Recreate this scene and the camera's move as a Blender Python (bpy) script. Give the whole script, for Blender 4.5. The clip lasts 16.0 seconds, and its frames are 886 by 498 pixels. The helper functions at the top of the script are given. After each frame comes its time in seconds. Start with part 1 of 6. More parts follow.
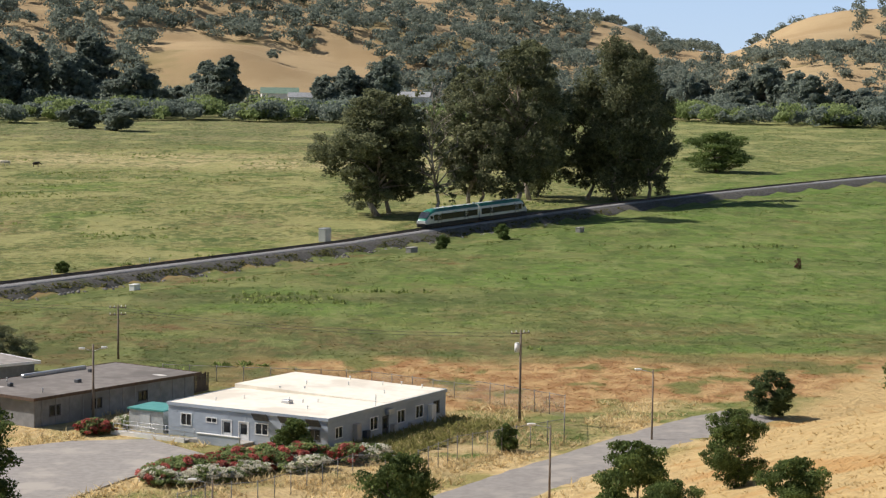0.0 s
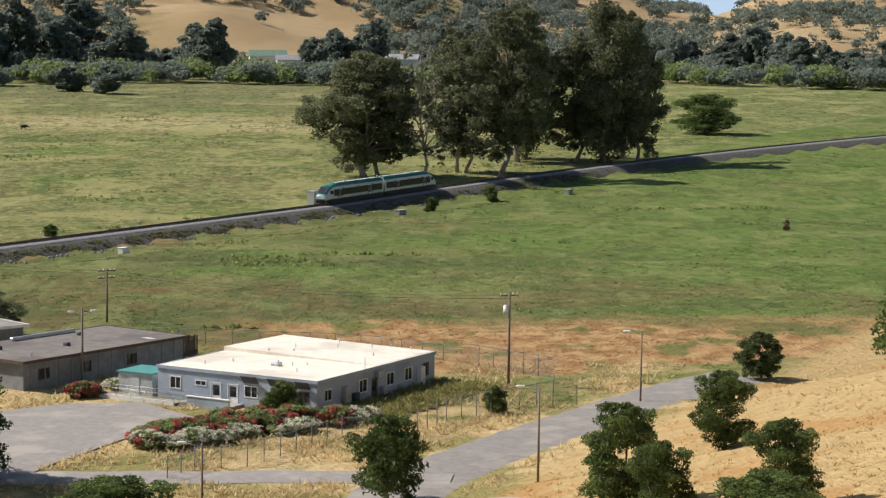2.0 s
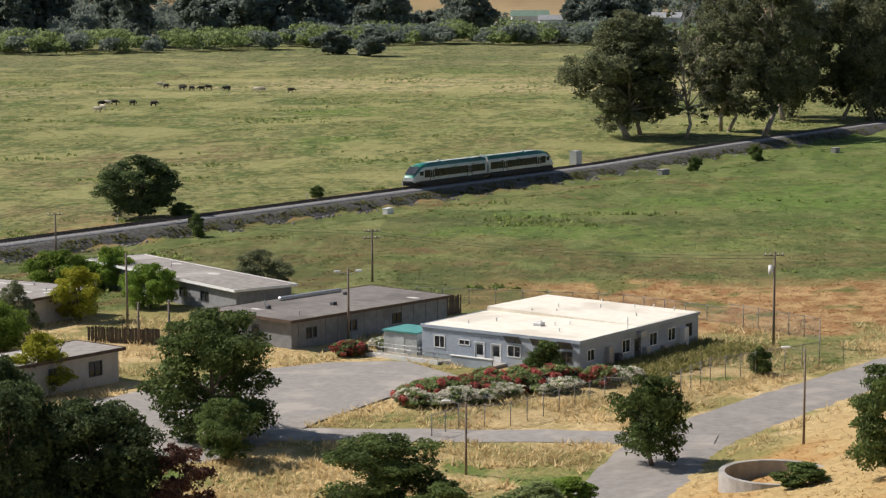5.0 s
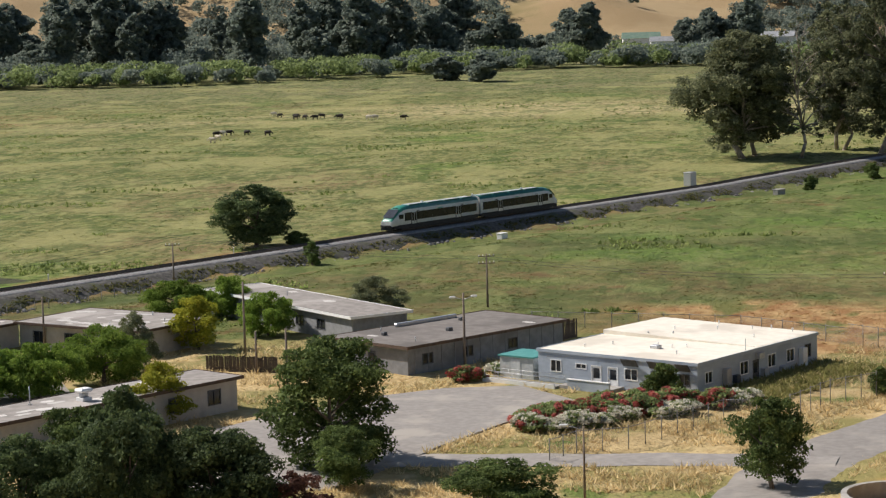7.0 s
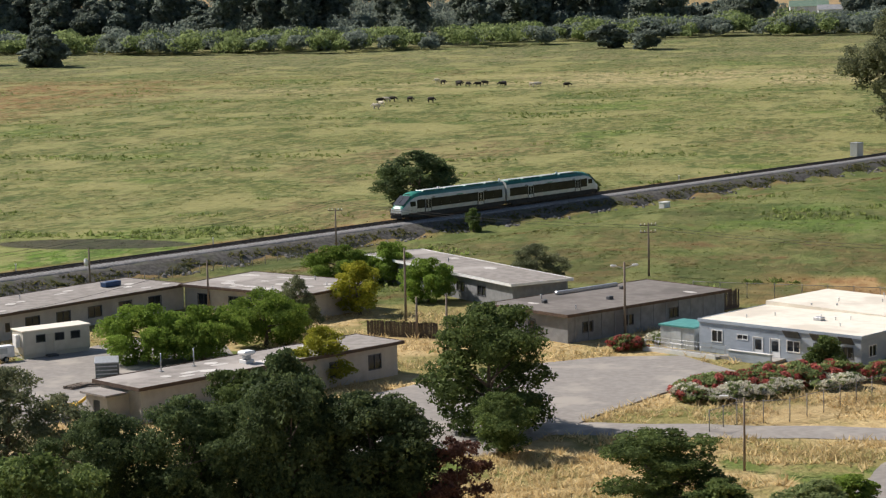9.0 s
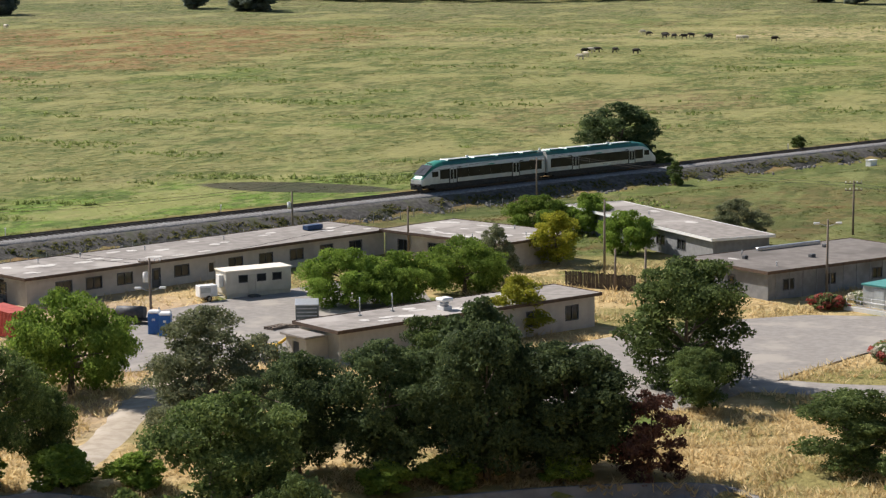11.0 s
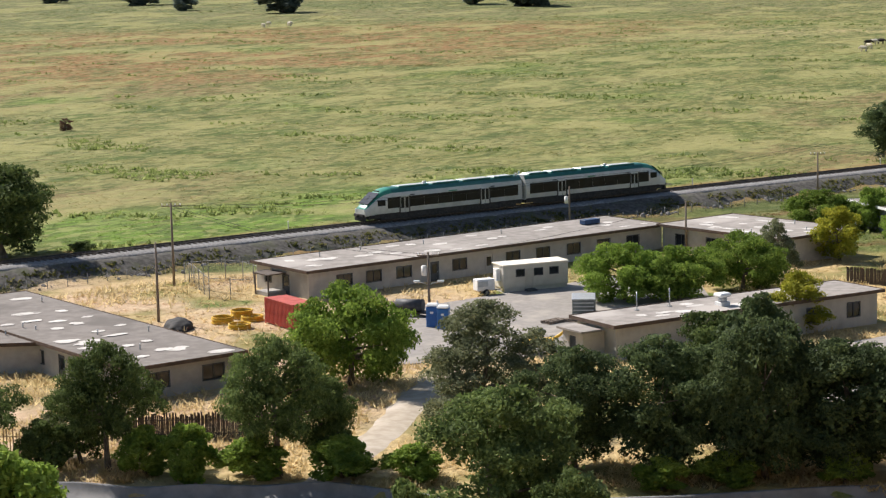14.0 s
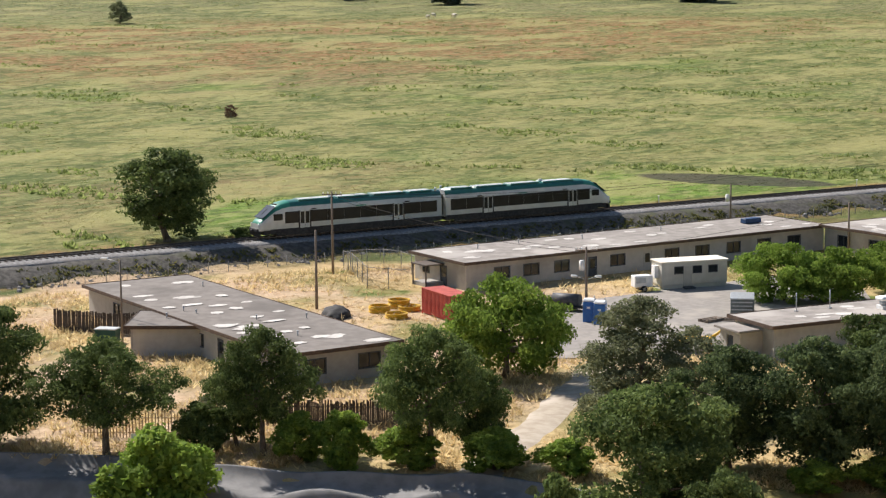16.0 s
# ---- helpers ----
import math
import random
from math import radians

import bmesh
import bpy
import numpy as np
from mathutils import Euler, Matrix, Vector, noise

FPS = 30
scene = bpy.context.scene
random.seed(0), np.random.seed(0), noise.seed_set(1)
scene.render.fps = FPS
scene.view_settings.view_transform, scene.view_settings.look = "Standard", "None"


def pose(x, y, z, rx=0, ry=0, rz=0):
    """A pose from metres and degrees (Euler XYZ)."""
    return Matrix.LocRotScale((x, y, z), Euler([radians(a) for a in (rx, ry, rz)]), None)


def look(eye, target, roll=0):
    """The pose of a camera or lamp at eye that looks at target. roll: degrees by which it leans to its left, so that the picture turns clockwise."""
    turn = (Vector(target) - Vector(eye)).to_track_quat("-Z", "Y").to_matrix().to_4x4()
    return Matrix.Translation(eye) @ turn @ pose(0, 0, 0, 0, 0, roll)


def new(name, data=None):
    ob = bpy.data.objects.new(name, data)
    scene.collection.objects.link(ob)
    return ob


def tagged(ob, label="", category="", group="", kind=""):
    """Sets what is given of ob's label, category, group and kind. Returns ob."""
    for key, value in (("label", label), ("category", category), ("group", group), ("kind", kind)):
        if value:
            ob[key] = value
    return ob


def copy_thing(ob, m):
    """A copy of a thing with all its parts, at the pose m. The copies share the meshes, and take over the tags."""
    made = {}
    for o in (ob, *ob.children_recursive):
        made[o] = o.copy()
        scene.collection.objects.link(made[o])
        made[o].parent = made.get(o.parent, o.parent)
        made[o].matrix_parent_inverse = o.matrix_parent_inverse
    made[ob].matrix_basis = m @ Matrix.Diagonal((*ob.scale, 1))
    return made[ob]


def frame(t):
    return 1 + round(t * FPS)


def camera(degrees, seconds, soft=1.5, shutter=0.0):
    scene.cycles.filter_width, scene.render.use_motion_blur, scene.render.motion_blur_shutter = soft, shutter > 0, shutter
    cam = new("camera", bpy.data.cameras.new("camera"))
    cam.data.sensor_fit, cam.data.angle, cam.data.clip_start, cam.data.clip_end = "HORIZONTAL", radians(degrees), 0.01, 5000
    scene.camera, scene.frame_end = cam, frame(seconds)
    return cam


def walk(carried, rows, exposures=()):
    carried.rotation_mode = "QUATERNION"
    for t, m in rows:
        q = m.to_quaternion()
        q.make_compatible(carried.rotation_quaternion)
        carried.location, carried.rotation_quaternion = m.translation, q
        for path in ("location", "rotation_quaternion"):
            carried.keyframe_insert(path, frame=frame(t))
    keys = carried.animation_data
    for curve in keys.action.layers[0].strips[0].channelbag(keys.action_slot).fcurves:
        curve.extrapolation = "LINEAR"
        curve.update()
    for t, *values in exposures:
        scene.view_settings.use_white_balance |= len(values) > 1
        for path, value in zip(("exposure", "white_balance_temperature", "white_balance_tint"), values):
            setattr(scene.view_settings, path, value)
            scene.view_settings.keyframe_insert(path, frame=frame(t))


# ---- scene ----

# ---- camera ----
cam = camera(24.57, 16.0, soft=1.28)
EYE = 35.21
ROWS = [
    (0.0, -4.582, -0.723, 0.025), (0.5, -6.78, -1.114, -1.774), (1.0, -6.359, -0.821, -1.997), (1.5, -5.963, -0.862, -1.576),
    (2.0, -5.636, -0.627, -0.301), (2.5, -5.807, 0.145, 1.641), (3.0, -5.826, 0.451, 3.669), (3.5, -6.262, 0.118, 5.824),
    (6.0, -6.784, 0.771, 7.743), (6.5, -6.456, 1.342, 8.725), (7.0, -6.031, 1.577, 10.128), (7.5, -6.694, 1.739, 12.104),
    (8.0, -6.647, 1.698, 12.608), (8.5, -6.681, 1.483, 13.007), (9.0, -6.832, 1.367, 14.718), (9.5, -7.645, 0.781, 16.154),
    (12.0, -8.35, 1.129, 23.163), (12.5, -8.701, 1.208, 24.162), (13.0, -8.482, 0.765, 24.906), (13.5, -8.7, 1.338, 26.218),
    (14.0, -8.182, 1.345, 28.246), (14.5, -8.119, 1.249, 28.712), (15.0, -8.444, 1.039, 29.719), (15.5, -8.929, 1.204, 31.053),
    (16.0, -8.302, 0.475, 32.872),
]
walk(cam, [(t, pose(0, 0, EYE, 90 + pitch, roll, yaw)) for t, pitch, roll, yaw in ROWS], exposures=[(0.0, 0.17), (2.0, 0.12), (4.0, 0.08), (9.0, 0.10), (12.0, 0.33), (16.0, 0.44)])

# ---- light ----
SUN_WAY, SUN_UP = Vector((-0.97, 0.25, 0)).normalized(), radians(43)
world = bpy.data.worlds.new("sky")
scene.world = world
world.use_nodes = True
wn = world.node_tree.nodes
sky = wn.new("ShaderNodeTexSky")
sky.sky_type, sky.sun_disc, sky.sun_elevation = "NISHITA", False, SUN_UP
sky.sun_rotation = math.atan2(SUN_WAY.x, SUN_WAY.y)
sky.dust_density = 0.8
world.node_tree.links.new(sky.outputs[0], wn["Background"].inputs[0])
wn["Background"].inputs[1].default_value = 0.078
sun = new("sun", bpy.data.lights.new("sun", "SUN"))
sun.data.energy, sun.data.angle, sun.data.color = 5.6, radians(0.53), (1.0, 0.925, 0.86)
sun_from = SUN_WAY * math.cos(SUN_UP) + Vector((0, 0, math.sin(SUN_UP)))
sun.matrix_world = look(sun_from * 100, (0, 0, 0))



def sky_backdrop():
    """Pale blue haze of the summer sky over the far ridge, beyond everything else."""
    m = bpy.data.materials.new("sky_haze")
    m.use_nodes = True
    ns, ls = m.node_tree.nodes, m.node_tree.links
    ns.remove(ns["Principled BSDF"])
    em = ns.new("ShaderNodeEmission")
    ra = ns.new("ShaderNodeValToRGB")
    ra.color_ramp.elements[0].color, ra.color_ramp.elements[1].color = (0.50, 0.63, 0.79, 1), (0.38, 0.54, 0.78, 1)
    z = ns.new("ShaderNodeSeparateXYZ")
    ls.new(ns.new("ShaderNodeNewGeometry").outputs["Position"], z.inputs[0])
    r = ns.new("ShaderNodeMapRange")
    r.inputs[1].default_value, r.inputs[2].default_value = 60, 420
    ls.new(z.outputs[2], r.inputs[0])
    ls.new(r.outputs[0], ra.inputs[0])
    ls.new(ra.outputs[0], em.inputs[0])
    ls.new(em.outputs[0], ns["Material Output"].inputs[0])
    vs, fs = [], []
    for i in range(31):
        a = radians(-30 + 2 * i)
        for h in (-150, 60, 240, 600):
            vs.append((-4780 * math.sin(a), 4780 * math.cos(a), h))
    for i in range(30):
        for j in range(3):
            fs.append((i * 4 + j, i * 4 + j + 1, i * 4 + j + 5, i * 4 + j + 4))
    me = bpy.data.meshes.new("backdrop")
    me.from_pydata(vs, [], fs)
    me.materials.append(m)
    tagged(new("backdrop", me), "pale blue summer sky beyond the hills", "sky", kind="structure")


sky_backdrop()

# ---- land: heights ----
TRACK_AT, TRACK_DIR = Vector((-80.14, 336.10)), Vector((0.458, 0.889)).normalized()
TRACK_SIDE = Vector((TRACK_DIR.y, -TRACK_DIR.x))


def track_point(s, off=0.0):
    """Plan place at s metres along the line, off metres to its near side; a gentle bend far out."""
    b = 0.0004 * max(0.0, s - 130) ** 2
    side = TRACK_SIDE
    if s > 130:
        a = math.atan(0.0008 * (s - 130))
        side = Vector((math.cos(-a) * side.x - math.sin(-a) * side.y, math.sin(-a) * side.x + math.cos(-a) * side.y))
    return TRACK_AT + TRACK_DIR * s + TRACK_SIDE * b + side * off


def ramp(a, b, v):
    t = min(1.0, max(0.0, (v - a) / (b - a)))
    return t * t * (3 - 2 * t)


def near_hill(x, y):
    d = (x - 7.6) * 0.895 - (y - 164) * 0.446
    z = 0.27 * d + max(0.0, d - 48) * 0.75 - 0.5 * max(0.0, y - 195 + 0.4 * (x - 40))
    z = 0.5 * (z + math.sqrt(z * z + 1.2)) - 0.04 if z > -12 else 0.0
    return min(33.4, max(0.0, z))


RIDGE = [(-180, 90), (-60, 90), (-20, 112), (-12, 110), (-10.8, 110), (-9.9, 102), (-9.1, 86), (-8.5, 72), (-7.9, 64), (-6.5, 68), (-5.9, 76), (-4.9, 90), (-3.7, 98), (-2.6, 112), (-1.8, 126), (-1, 132), (2, 175), (5, 225), (12, 240), (25, 230), (60, 120), (180, 90)]


def far_hill(x, y):
    r = math.hypot(x, y)
    if r < 1300:
        return 0.0
    az = math.degrees(math.atan2(-x, y))
    for (a0, h0), (a1, h1) in zip(RIDGE, RIDGE[1:]):
        if a0 <= az <= a1:
            top = h0 + (h1 - h0) * (az - a0) / (a1 - a0)
            break
    n = noise.fractal(Vector((x / 420, y / 420, 3.1)), 1.0, 2.0, 4) * 0.5
    up = ramp(1350, 2900, r + 260 * n)
    return up * top * (1 + 0.25 * n) + 14 * n * ramp(1300, 1700, r) - 60 * ramp(3100, 4600, r)


SKATE_RIM = [Vector(p) for p in ((-112, 97.5), (-103.4, 101.3), (-94.6, 105.0), (-86.8, 106.6), (-80.4, 108.6), (-74.3, 111.8), (-68.4, 114.0), (-60, 113.5), (-52, 117.5), (-46.3, 121), (-38.7, 126.5), (-30.8, 130), (-27, 128.5), (-24, 124))]


def skate_drop(x, y):
    """How deep the sunken skate park is dug at a plan place."""
    if not (-125 < x < -22 and 40 < y < 135):
        return 0.0
    best, far = 0.0, 1e9
    for a, b in zip(SKATE_RIM, SKATE_RIM[1:-2]):
        w = b - a
        t = min(1.0, max(0.0, ((x - a.x) * w.x + (y - a.y) * w.y) / w.length_squared))
        e = math.hypot(x - a.x - w.x * t, y - a.y - w.y * t)
        if e < far:
            far = e
            best = e if (x - a.x) * w.y - (y - a.y) * w.x > 0 else 0.0
    return 3.6 * ramp(0.1, 2.0, best) * (1 - ramp(40, 60, best)) * (1 - ramp(-33, -28, x)) * ramp(-125, -116, x)


def land(x, y):
    r = math.hypot(x, y)
    z = near_hill(x, y) + 0.02 * max(0.0, r - 450) - 0.02 * max(0.0, r - 1250) + far_hill(x, y)
    if r < 1000:
        q = (x - TRACK_AT.x) * TRACK_SIDE.x + (y - TRACK_AT.y) * TRACK_SIDE.y
        s = (x - TRACK_AT.x) * TRACK_DIR.x + (y - TRACK_AT.y) * TRACK_DIR.y
        q -= 0.0004 * max(0.0, s - 130) ** 2
        z -= 1.4 * ramp(1.5, 7.5, q) * (1 - ramp(13, 27, q)) + 0.15 * ramp(-6, -2, q) * (1 - ramp(0, 2, q))
    if 60 < r < 900:
        z += 0.10 * noise.noise(Vector((x / 17, y / 17, 0))) * ramp(215, 260, y + 0.3 * x if x > -40 else y + 60)
    return z - skate_drop(x, y)


def at(x, y, rz=0, dz=0.0):
    return pose(x, y, land(x, y) + dz, 0, 0, rz)


# ---- material helpers ----
def material(name, rough=0.8, metal=0.0, spec=0.3):
    m = bpy.data.materials.new(name)
    m.use_nodes = True
    b = m.node_tree.nodes["Principled BSDF"]
    b.inputs["Roughness"].default_value, b.inputs["Metallic"].default_value = rough, metal
    b.inputs["Specular IOR Level"].default_value = spec
    return m, m.node_tree.nodes, m.node_tree.links, b


def node(ns, kind, **values):
    n = ns.new(kind)
    for k, v in values.items():
        n.inputs[k].default_value = v
    return n


def mixed(ns, ls, fac, a, b):
    """Colour mix; each of fac, a, b is a socket or a value."""
    n = ns.new("ShaderNodeMix")
    n.data_type = "RGBA"
    for i, v in ((0, fac), (6, a), (7, b)):
        if isinstance(v, bpy.types.NodeSocket):
            ls.new(v, n.inputs[i])
        else:
            n.inputs[i].default_value = v if i == 0 else (*v, 1.0)
    return n.outputs[2]


def spots(ns, ls, scale, lo, hi, detail=4.0, coords=None, stretch=None, rough=0.55):
    """0 to 1 patches: noise between two levels."""
    if coords is None:
        coords = ns.new("ShaderNodeNewGeometry").outputs["Position"]
    if stretch:
        mp = ns.new("ShaderNodeMapping")
        mp.inputs["Scale"].default_value = stretch
        ls.new(coords, mp.inputs[0])
        coords = mp.outputs[0]
    n = node(ns, "ShaderNodeTexNoise", Scale=scale, Detail=detail, Roughness=rough)
    ls.new(coords, n.inputs["Vector"])
    r = node(ns, "ShaderNodeMapRange")
    r.interpolation_type = "SMOOTHSTEP"
    r.inputs[1].default_value, r.inputs[2].default_value = lo, hi
    ls.new(n.outputs[0], r.inputs[0])
    return r.outputs[0]


def sums(ns, ls, op, a, b, clamp=False):
    n = ns.new("ShaderNodeMath")
    n.operation, n.use_clamp = op, clamp
    for i, v in enumerate((a, b)):
        if isinstance(v, bpy.types.NodeSocket):
            ls.new(v, n.inputs[i])
        else:
            n.inputs[i].default_value = v
    return n.outputs[0]


def between(ns, ls, v, lo, hi):
    r = node(ns, "ShaderNodeMapRange")
    r.interpolation_type = "SMOOTHSTEP"
    r.inputs[1].default_value, r.inputs[2].default_value = lo, hi
    ls.new(v, r.inputs[0])
    return r.outputs[0]


def bumped(ns, ls, b, height, strength, distance):
    n = node(ns, "ShaderNodeBump", Strength=strength, Distance=distance)
    ls.new(height, n.inputs["Height"])
    ls.new(n.outputs[0], b.inputs["Normal"])


def surface(name, c1, c2, c3=None, scale=3.0, rough=0.8, metal=0.0, spec=0.3, bump=0.3, local=True, stretch=None):
    """A plain worn surface: two tones in grain, a third in stains."""
    m, ns, ls, b = material(name, rough, metal, spec)
    co = ns.new("ShaderNodeTexCoord").outputs["Object"] if local else ns.new("ShaderNodeNewGeometry").outputs["Position"]
    fine = spots(ns, ls, scale, 0.35, 0.65, 5, co, stretch)
    col = mixed(ns, ls, fine, c1, c2)
    if c3:
        col = mixed(ns, ls, spots(ns, ls, scale * 0.17, 0.5, 0.68, 4, co), col, c3)
    info = ns.new("ShaderNodeObjectInfo")
    v = sums(ns, ls, "MULTIPLY_ADD", info.outputs["Random"], 0.14)
    v.node.inputs[2].default_value = 0.93
    hs = node(ns, "ShaderNodeHueSaturation")
    ls.new(col, hs.inputs["Color"])
    ls.new(v, hs.inputs["Value"])
    ls.new(hs.outputs[0], b.inputs["Base Color"])
    if bump:
        bumped(ns, ls, b, fine, bump, 0.02)
    return m


def foliage(name, dark, light, dry=None, thin=0.25):
    """Leaves: tone varies leaf by leaf and clump by clump; some light passes through."""
    m, ns, ls, b = material(name, 0.75, 0, 0.12)
    geo = ns.new("ShaderNodeNewGeometry")
    co = ns.new("ShaderNodeTexCoord").outputs["Object"]
    col = mixed(ns, ls, geo.outputs["Random Per Island"], dark, light)
    col = mixed(ns, ls, spots(ns, ls, 0.55, 0.4, 0.65, 3, co), col, tuple(0.75 * c for c in dark))
    if dry:
        col = mixed(ns, ls, spots(ns, ls, 0.8, 0.58, 0.7, 3, co), col, dry)
    info = ns.new("ShaderNodeObjectInfo")
    v = sums(ns, ls, "MULTIPLY_ADD", info.outputs["Random"], 0.35)
    v.node.inputs[2].default_value = 0.82
    hs = node(ns, "ShaderNodeHueSaturation")
    ls.new(col, hs.inputs["Color"])
    ls.new(v, hs.inputs["Value"])
    ls.new(hs.outputs[0], b.inputs["Base Color"])
    tr = ns.new("ShaderNodeBsdfTranslucent")
    ls.new(hs.outputs[0], tr.inputs[0])
    mx = node(ns, "ShaderNodeMixShader", Fac=thin)
    ls.new(b.outputs[0], mx.inputs[1])
    ls.new(tr.outputs[0], mx.inputs[2])
    ls.new(mx.outputs[0], ns["Material Output"].inputs[0])
    return m


# ---- materials ----
def ground_material(tuft=False):
    m, ns, ls, b = material("grass_tuft" if tuft else "land", 0.95, 0, 0.1)
    geo = ns.new("ShaderNodeNewGeometry")
    sep = ns.new("ShaderNodeSeparateXYZ")
    ls.new(geo.outputs["Position"], sep.inputs[0])
    x, y = sep.outputs[0], sep.outputs[1]
    S = lambda op, a, c, cl=False: sums(ns, ls, op, a, c, cl)
    B = lambda v, lo, hi: between(ns, ls, v, lo, hi)
    P = lambda *a, **k: spots(ns, ls, *a, **k)
    M = lambda f, a, c: mixed(ns, ls, f, a, c)
    rx, ry = S("SUBTRACT", x, TRACK_AT.x), S("SUBTRACT", y, TRACK_AT.y)
    q = S("ADD", S("MULTIPLY", rx, TRACK_SIDE.x), S("MULTIPLY", ry, TRACK_SIDE.y))
    s = S("ADD", S("MULTIPLY", rx, TRACK_DIR.x), S("MULTIPLY", ry, TRACK_DIR.y))
    wob = S("MULTIPLY", S("SUBTRACT", P(0.035, 0.2, 0.8, detail=5), 0.5), 30.0)
    dist = S("SQRT", S("ADD", S("MULTIPLY", x, x), S("MULTIPLY", y, y)), 0.0)
    # flat wetland grass on the near side of the line, browner towards the yard
    streak = (1.0, 0.55, 1.0)
    near = M(P(0.9, 0.3, 0.7, detail=6), (0.098, 0.122, 0.036), (0.138, 0.162, 0.05))
    near = M(P(0.05, 0.50, 0.66, detail=6, stretch=(1, 0.6, 1)), near, (0.19, 0.165, 0.07))
    near = M(P(0.11, 0.55, 0.66, detail=7, stretch=streak), near, (0.15, 0.098, 0.042))
    near = M(P(0.021, 0.5, 0.6, detail=4), near, (0.118, 0.172, 0.04))
    near = M(P(0.014, 0.5, 0.6, detail=5, stretch=(0.5, 1, 1)), near, (0.085, 0.10, 0.034))
    near = M(P(0.3, 0.56, 0.7, detail=6, stretch=streak), near, (0.09, 0.11, 0.04))
    lush = S("MULTIPLY", S("MULTIPLY", B(S("ADD", x, wob), -25, 65), B(S("ADD", y, wob), 255, 300)), P(0.018, 0.30, 0.52, detail=5, stretch=(0.5, 1, 1)))
    near = M(S("MULTIPLY", lush, 0.72), near, M(P(0.25, 0.35, 0.65, detail=6, stretch=streak), (0.085, 0.152, 0.026), (0.128, 0.20, 0.044)))
    # pasture beyond the line
    far = M(P(0.8, 0.3, 0.7, detail=6), (0.146, 0.155, 0.05), (0.228, 0.218, 0.084))
    far = M(P(0.06, 0.47, 0.62, detail=6, stretch=streak), far, (0.235, 0.225, 0.092))
    far = M(P(0.09, 0.55, 0.64, detail=6, stretch=streak), far, (0.10, 0.135, 0.036))
    far = M(P(0.013, 0.54, 0.63, detail=5, stretch=(1, 0.6, 1)), far, (0.205, 0.16, 0.075))
    far = M(P(0.016, 0.58, 0.66, detail=4), far, (0.14, 0.19, 0.045))
    far = M(S("MULTIPLY", S("MULTIPLY", S("MULTIPLY", S("MULTIPLY", B(x, -330, -200), S("SUBTRACT", 1.0, B(x, 10, 60))), B(dist, 690, 730)), S("SUBTRACT", 1.0, B(dist, 790, 850))), P(0.012, 0.42, 0.54, detail=6, stretch=(0.22, 1.2, 1))), far, (0.42, 0.35, 0.18))
    far = M(B(dist, 800, 950), far, M(P(0.01, 0.4, 0.6, detail=5, stretch=(0.3, 1, 1)), (0.135, 0.145, 0.062), (0.20, 0.185, 0.09)))
    rust = S("MULTIPLY", S("MULTIPLY", B(S("MULTIPLY", x, -1.0), 250, 330), B(S("ADD", dist, wob), 530, 600)), S("SUBTRACT", 1.0, B(S("ADD", dist, wob), 800, 880)))
    far = M(S("MULTIPLY", S("MULTIPLY", rust, P(0.016, 0.36, 0.48, detail=7, stretch=(0.5, 1, 1))), 0.95), far, M(P(0.4, 0.35, 0.65, detail=6), (0.225, 0.115, 0.052), (0.30, 0.18, 0.085)))
    # a lush strip that hugs the line
    hug = S("MULTIPLY", B(S("ADD", q, S("MULTIPLY", wob, 0.4)), -50, -32), B(S("ADD", s, wob), -40, -75))
    far = M(S("MULTIPLY", hug, S("SUBTRACT", 1.0, B(s, -150, -175))), far, M(P(0.5, 0.4, 0.6), (0.12, 0.20, 0.032), (0.16, 0.235, 0.05)))
    far = M(S("MULTIPLY", B(x, 20, 90), 0.7), far, M(P(0.05, 0.35, 0.65, detail=6, stretch=(0.4, 1, 1)), (0.13, 0.17, 0.045), (0.185, 0.205, 0.075)))
    marsh = S("MULTIPLY", S("SUBTRACT", 1.0, B(S("ADD", y, wob), 285, 330)), P(0.045, 0.42, 0.56, detail=7, stretch=(0.6, 1, 1)))
    near = M(S("MULTIPLY", marsh, 0.7), near, M(P(0.3, 0.35, 0.65, detail=6, stretch=streak), (0.115, 0.088, 0.04), (0.17, 0.125, 0.055)))
    grass = M(B(q, -2, 2), far, near)
    # tussocks and bare spots of a few metres
    grass = M(S("MULTIPLY", P(0.42, 0.52, 0.60, detail=7, stretch=(1, 0.5, 1)), 0.55), grass, (0.075, 0.10, 0.032))
    grass = M(S("MULTIPLY", P(0.30, 0.54, 0.63, detail=8, stretch=(1, 0.45, 1)), S("MULTIPLY", S("SUBTRACT", 1.0, S("MULTIPLY", B(q, -2, 2), 0.6)), 0.30)), grass, (0.29, 0.265, 0.11))
    grass = M(S("MULTIPLY", P(0.16, 0.55, 0.62, detail=8, stretch=(1, 0.5, 1)), 0.30), grass, (0.13, 0.108, 0.05))
    grass = M(S("MULTIPLY", P(0.13, 0.53, 0.585, detail=8, stretch=(1, 0.5, 1)), 0.52), grass, (0.068, 0.10, 0.028))
    grass = M(S("MULTIPLY", P(0.10, 0.56, 0.62, detail=8, stretch=(1, 0.32, 1)), 0.40), grass, (0.21, 0.24, 0.085))
    # small tussocks, their shading painted as dark and pale patches; the wet meadow is smoother
    rank = S("SUBTRACT", 1.0, S("MULTIPLY", B(q, -2, 2), 0.65))
    grass = M(S("MULTIPLY", P(0.60, 0.52, 0.585, detail=5, stretch=(1, 0.5, 1)), S("MULTIPLY", rank, 0.55)), grass, (0.062, 0.085, 0.026))
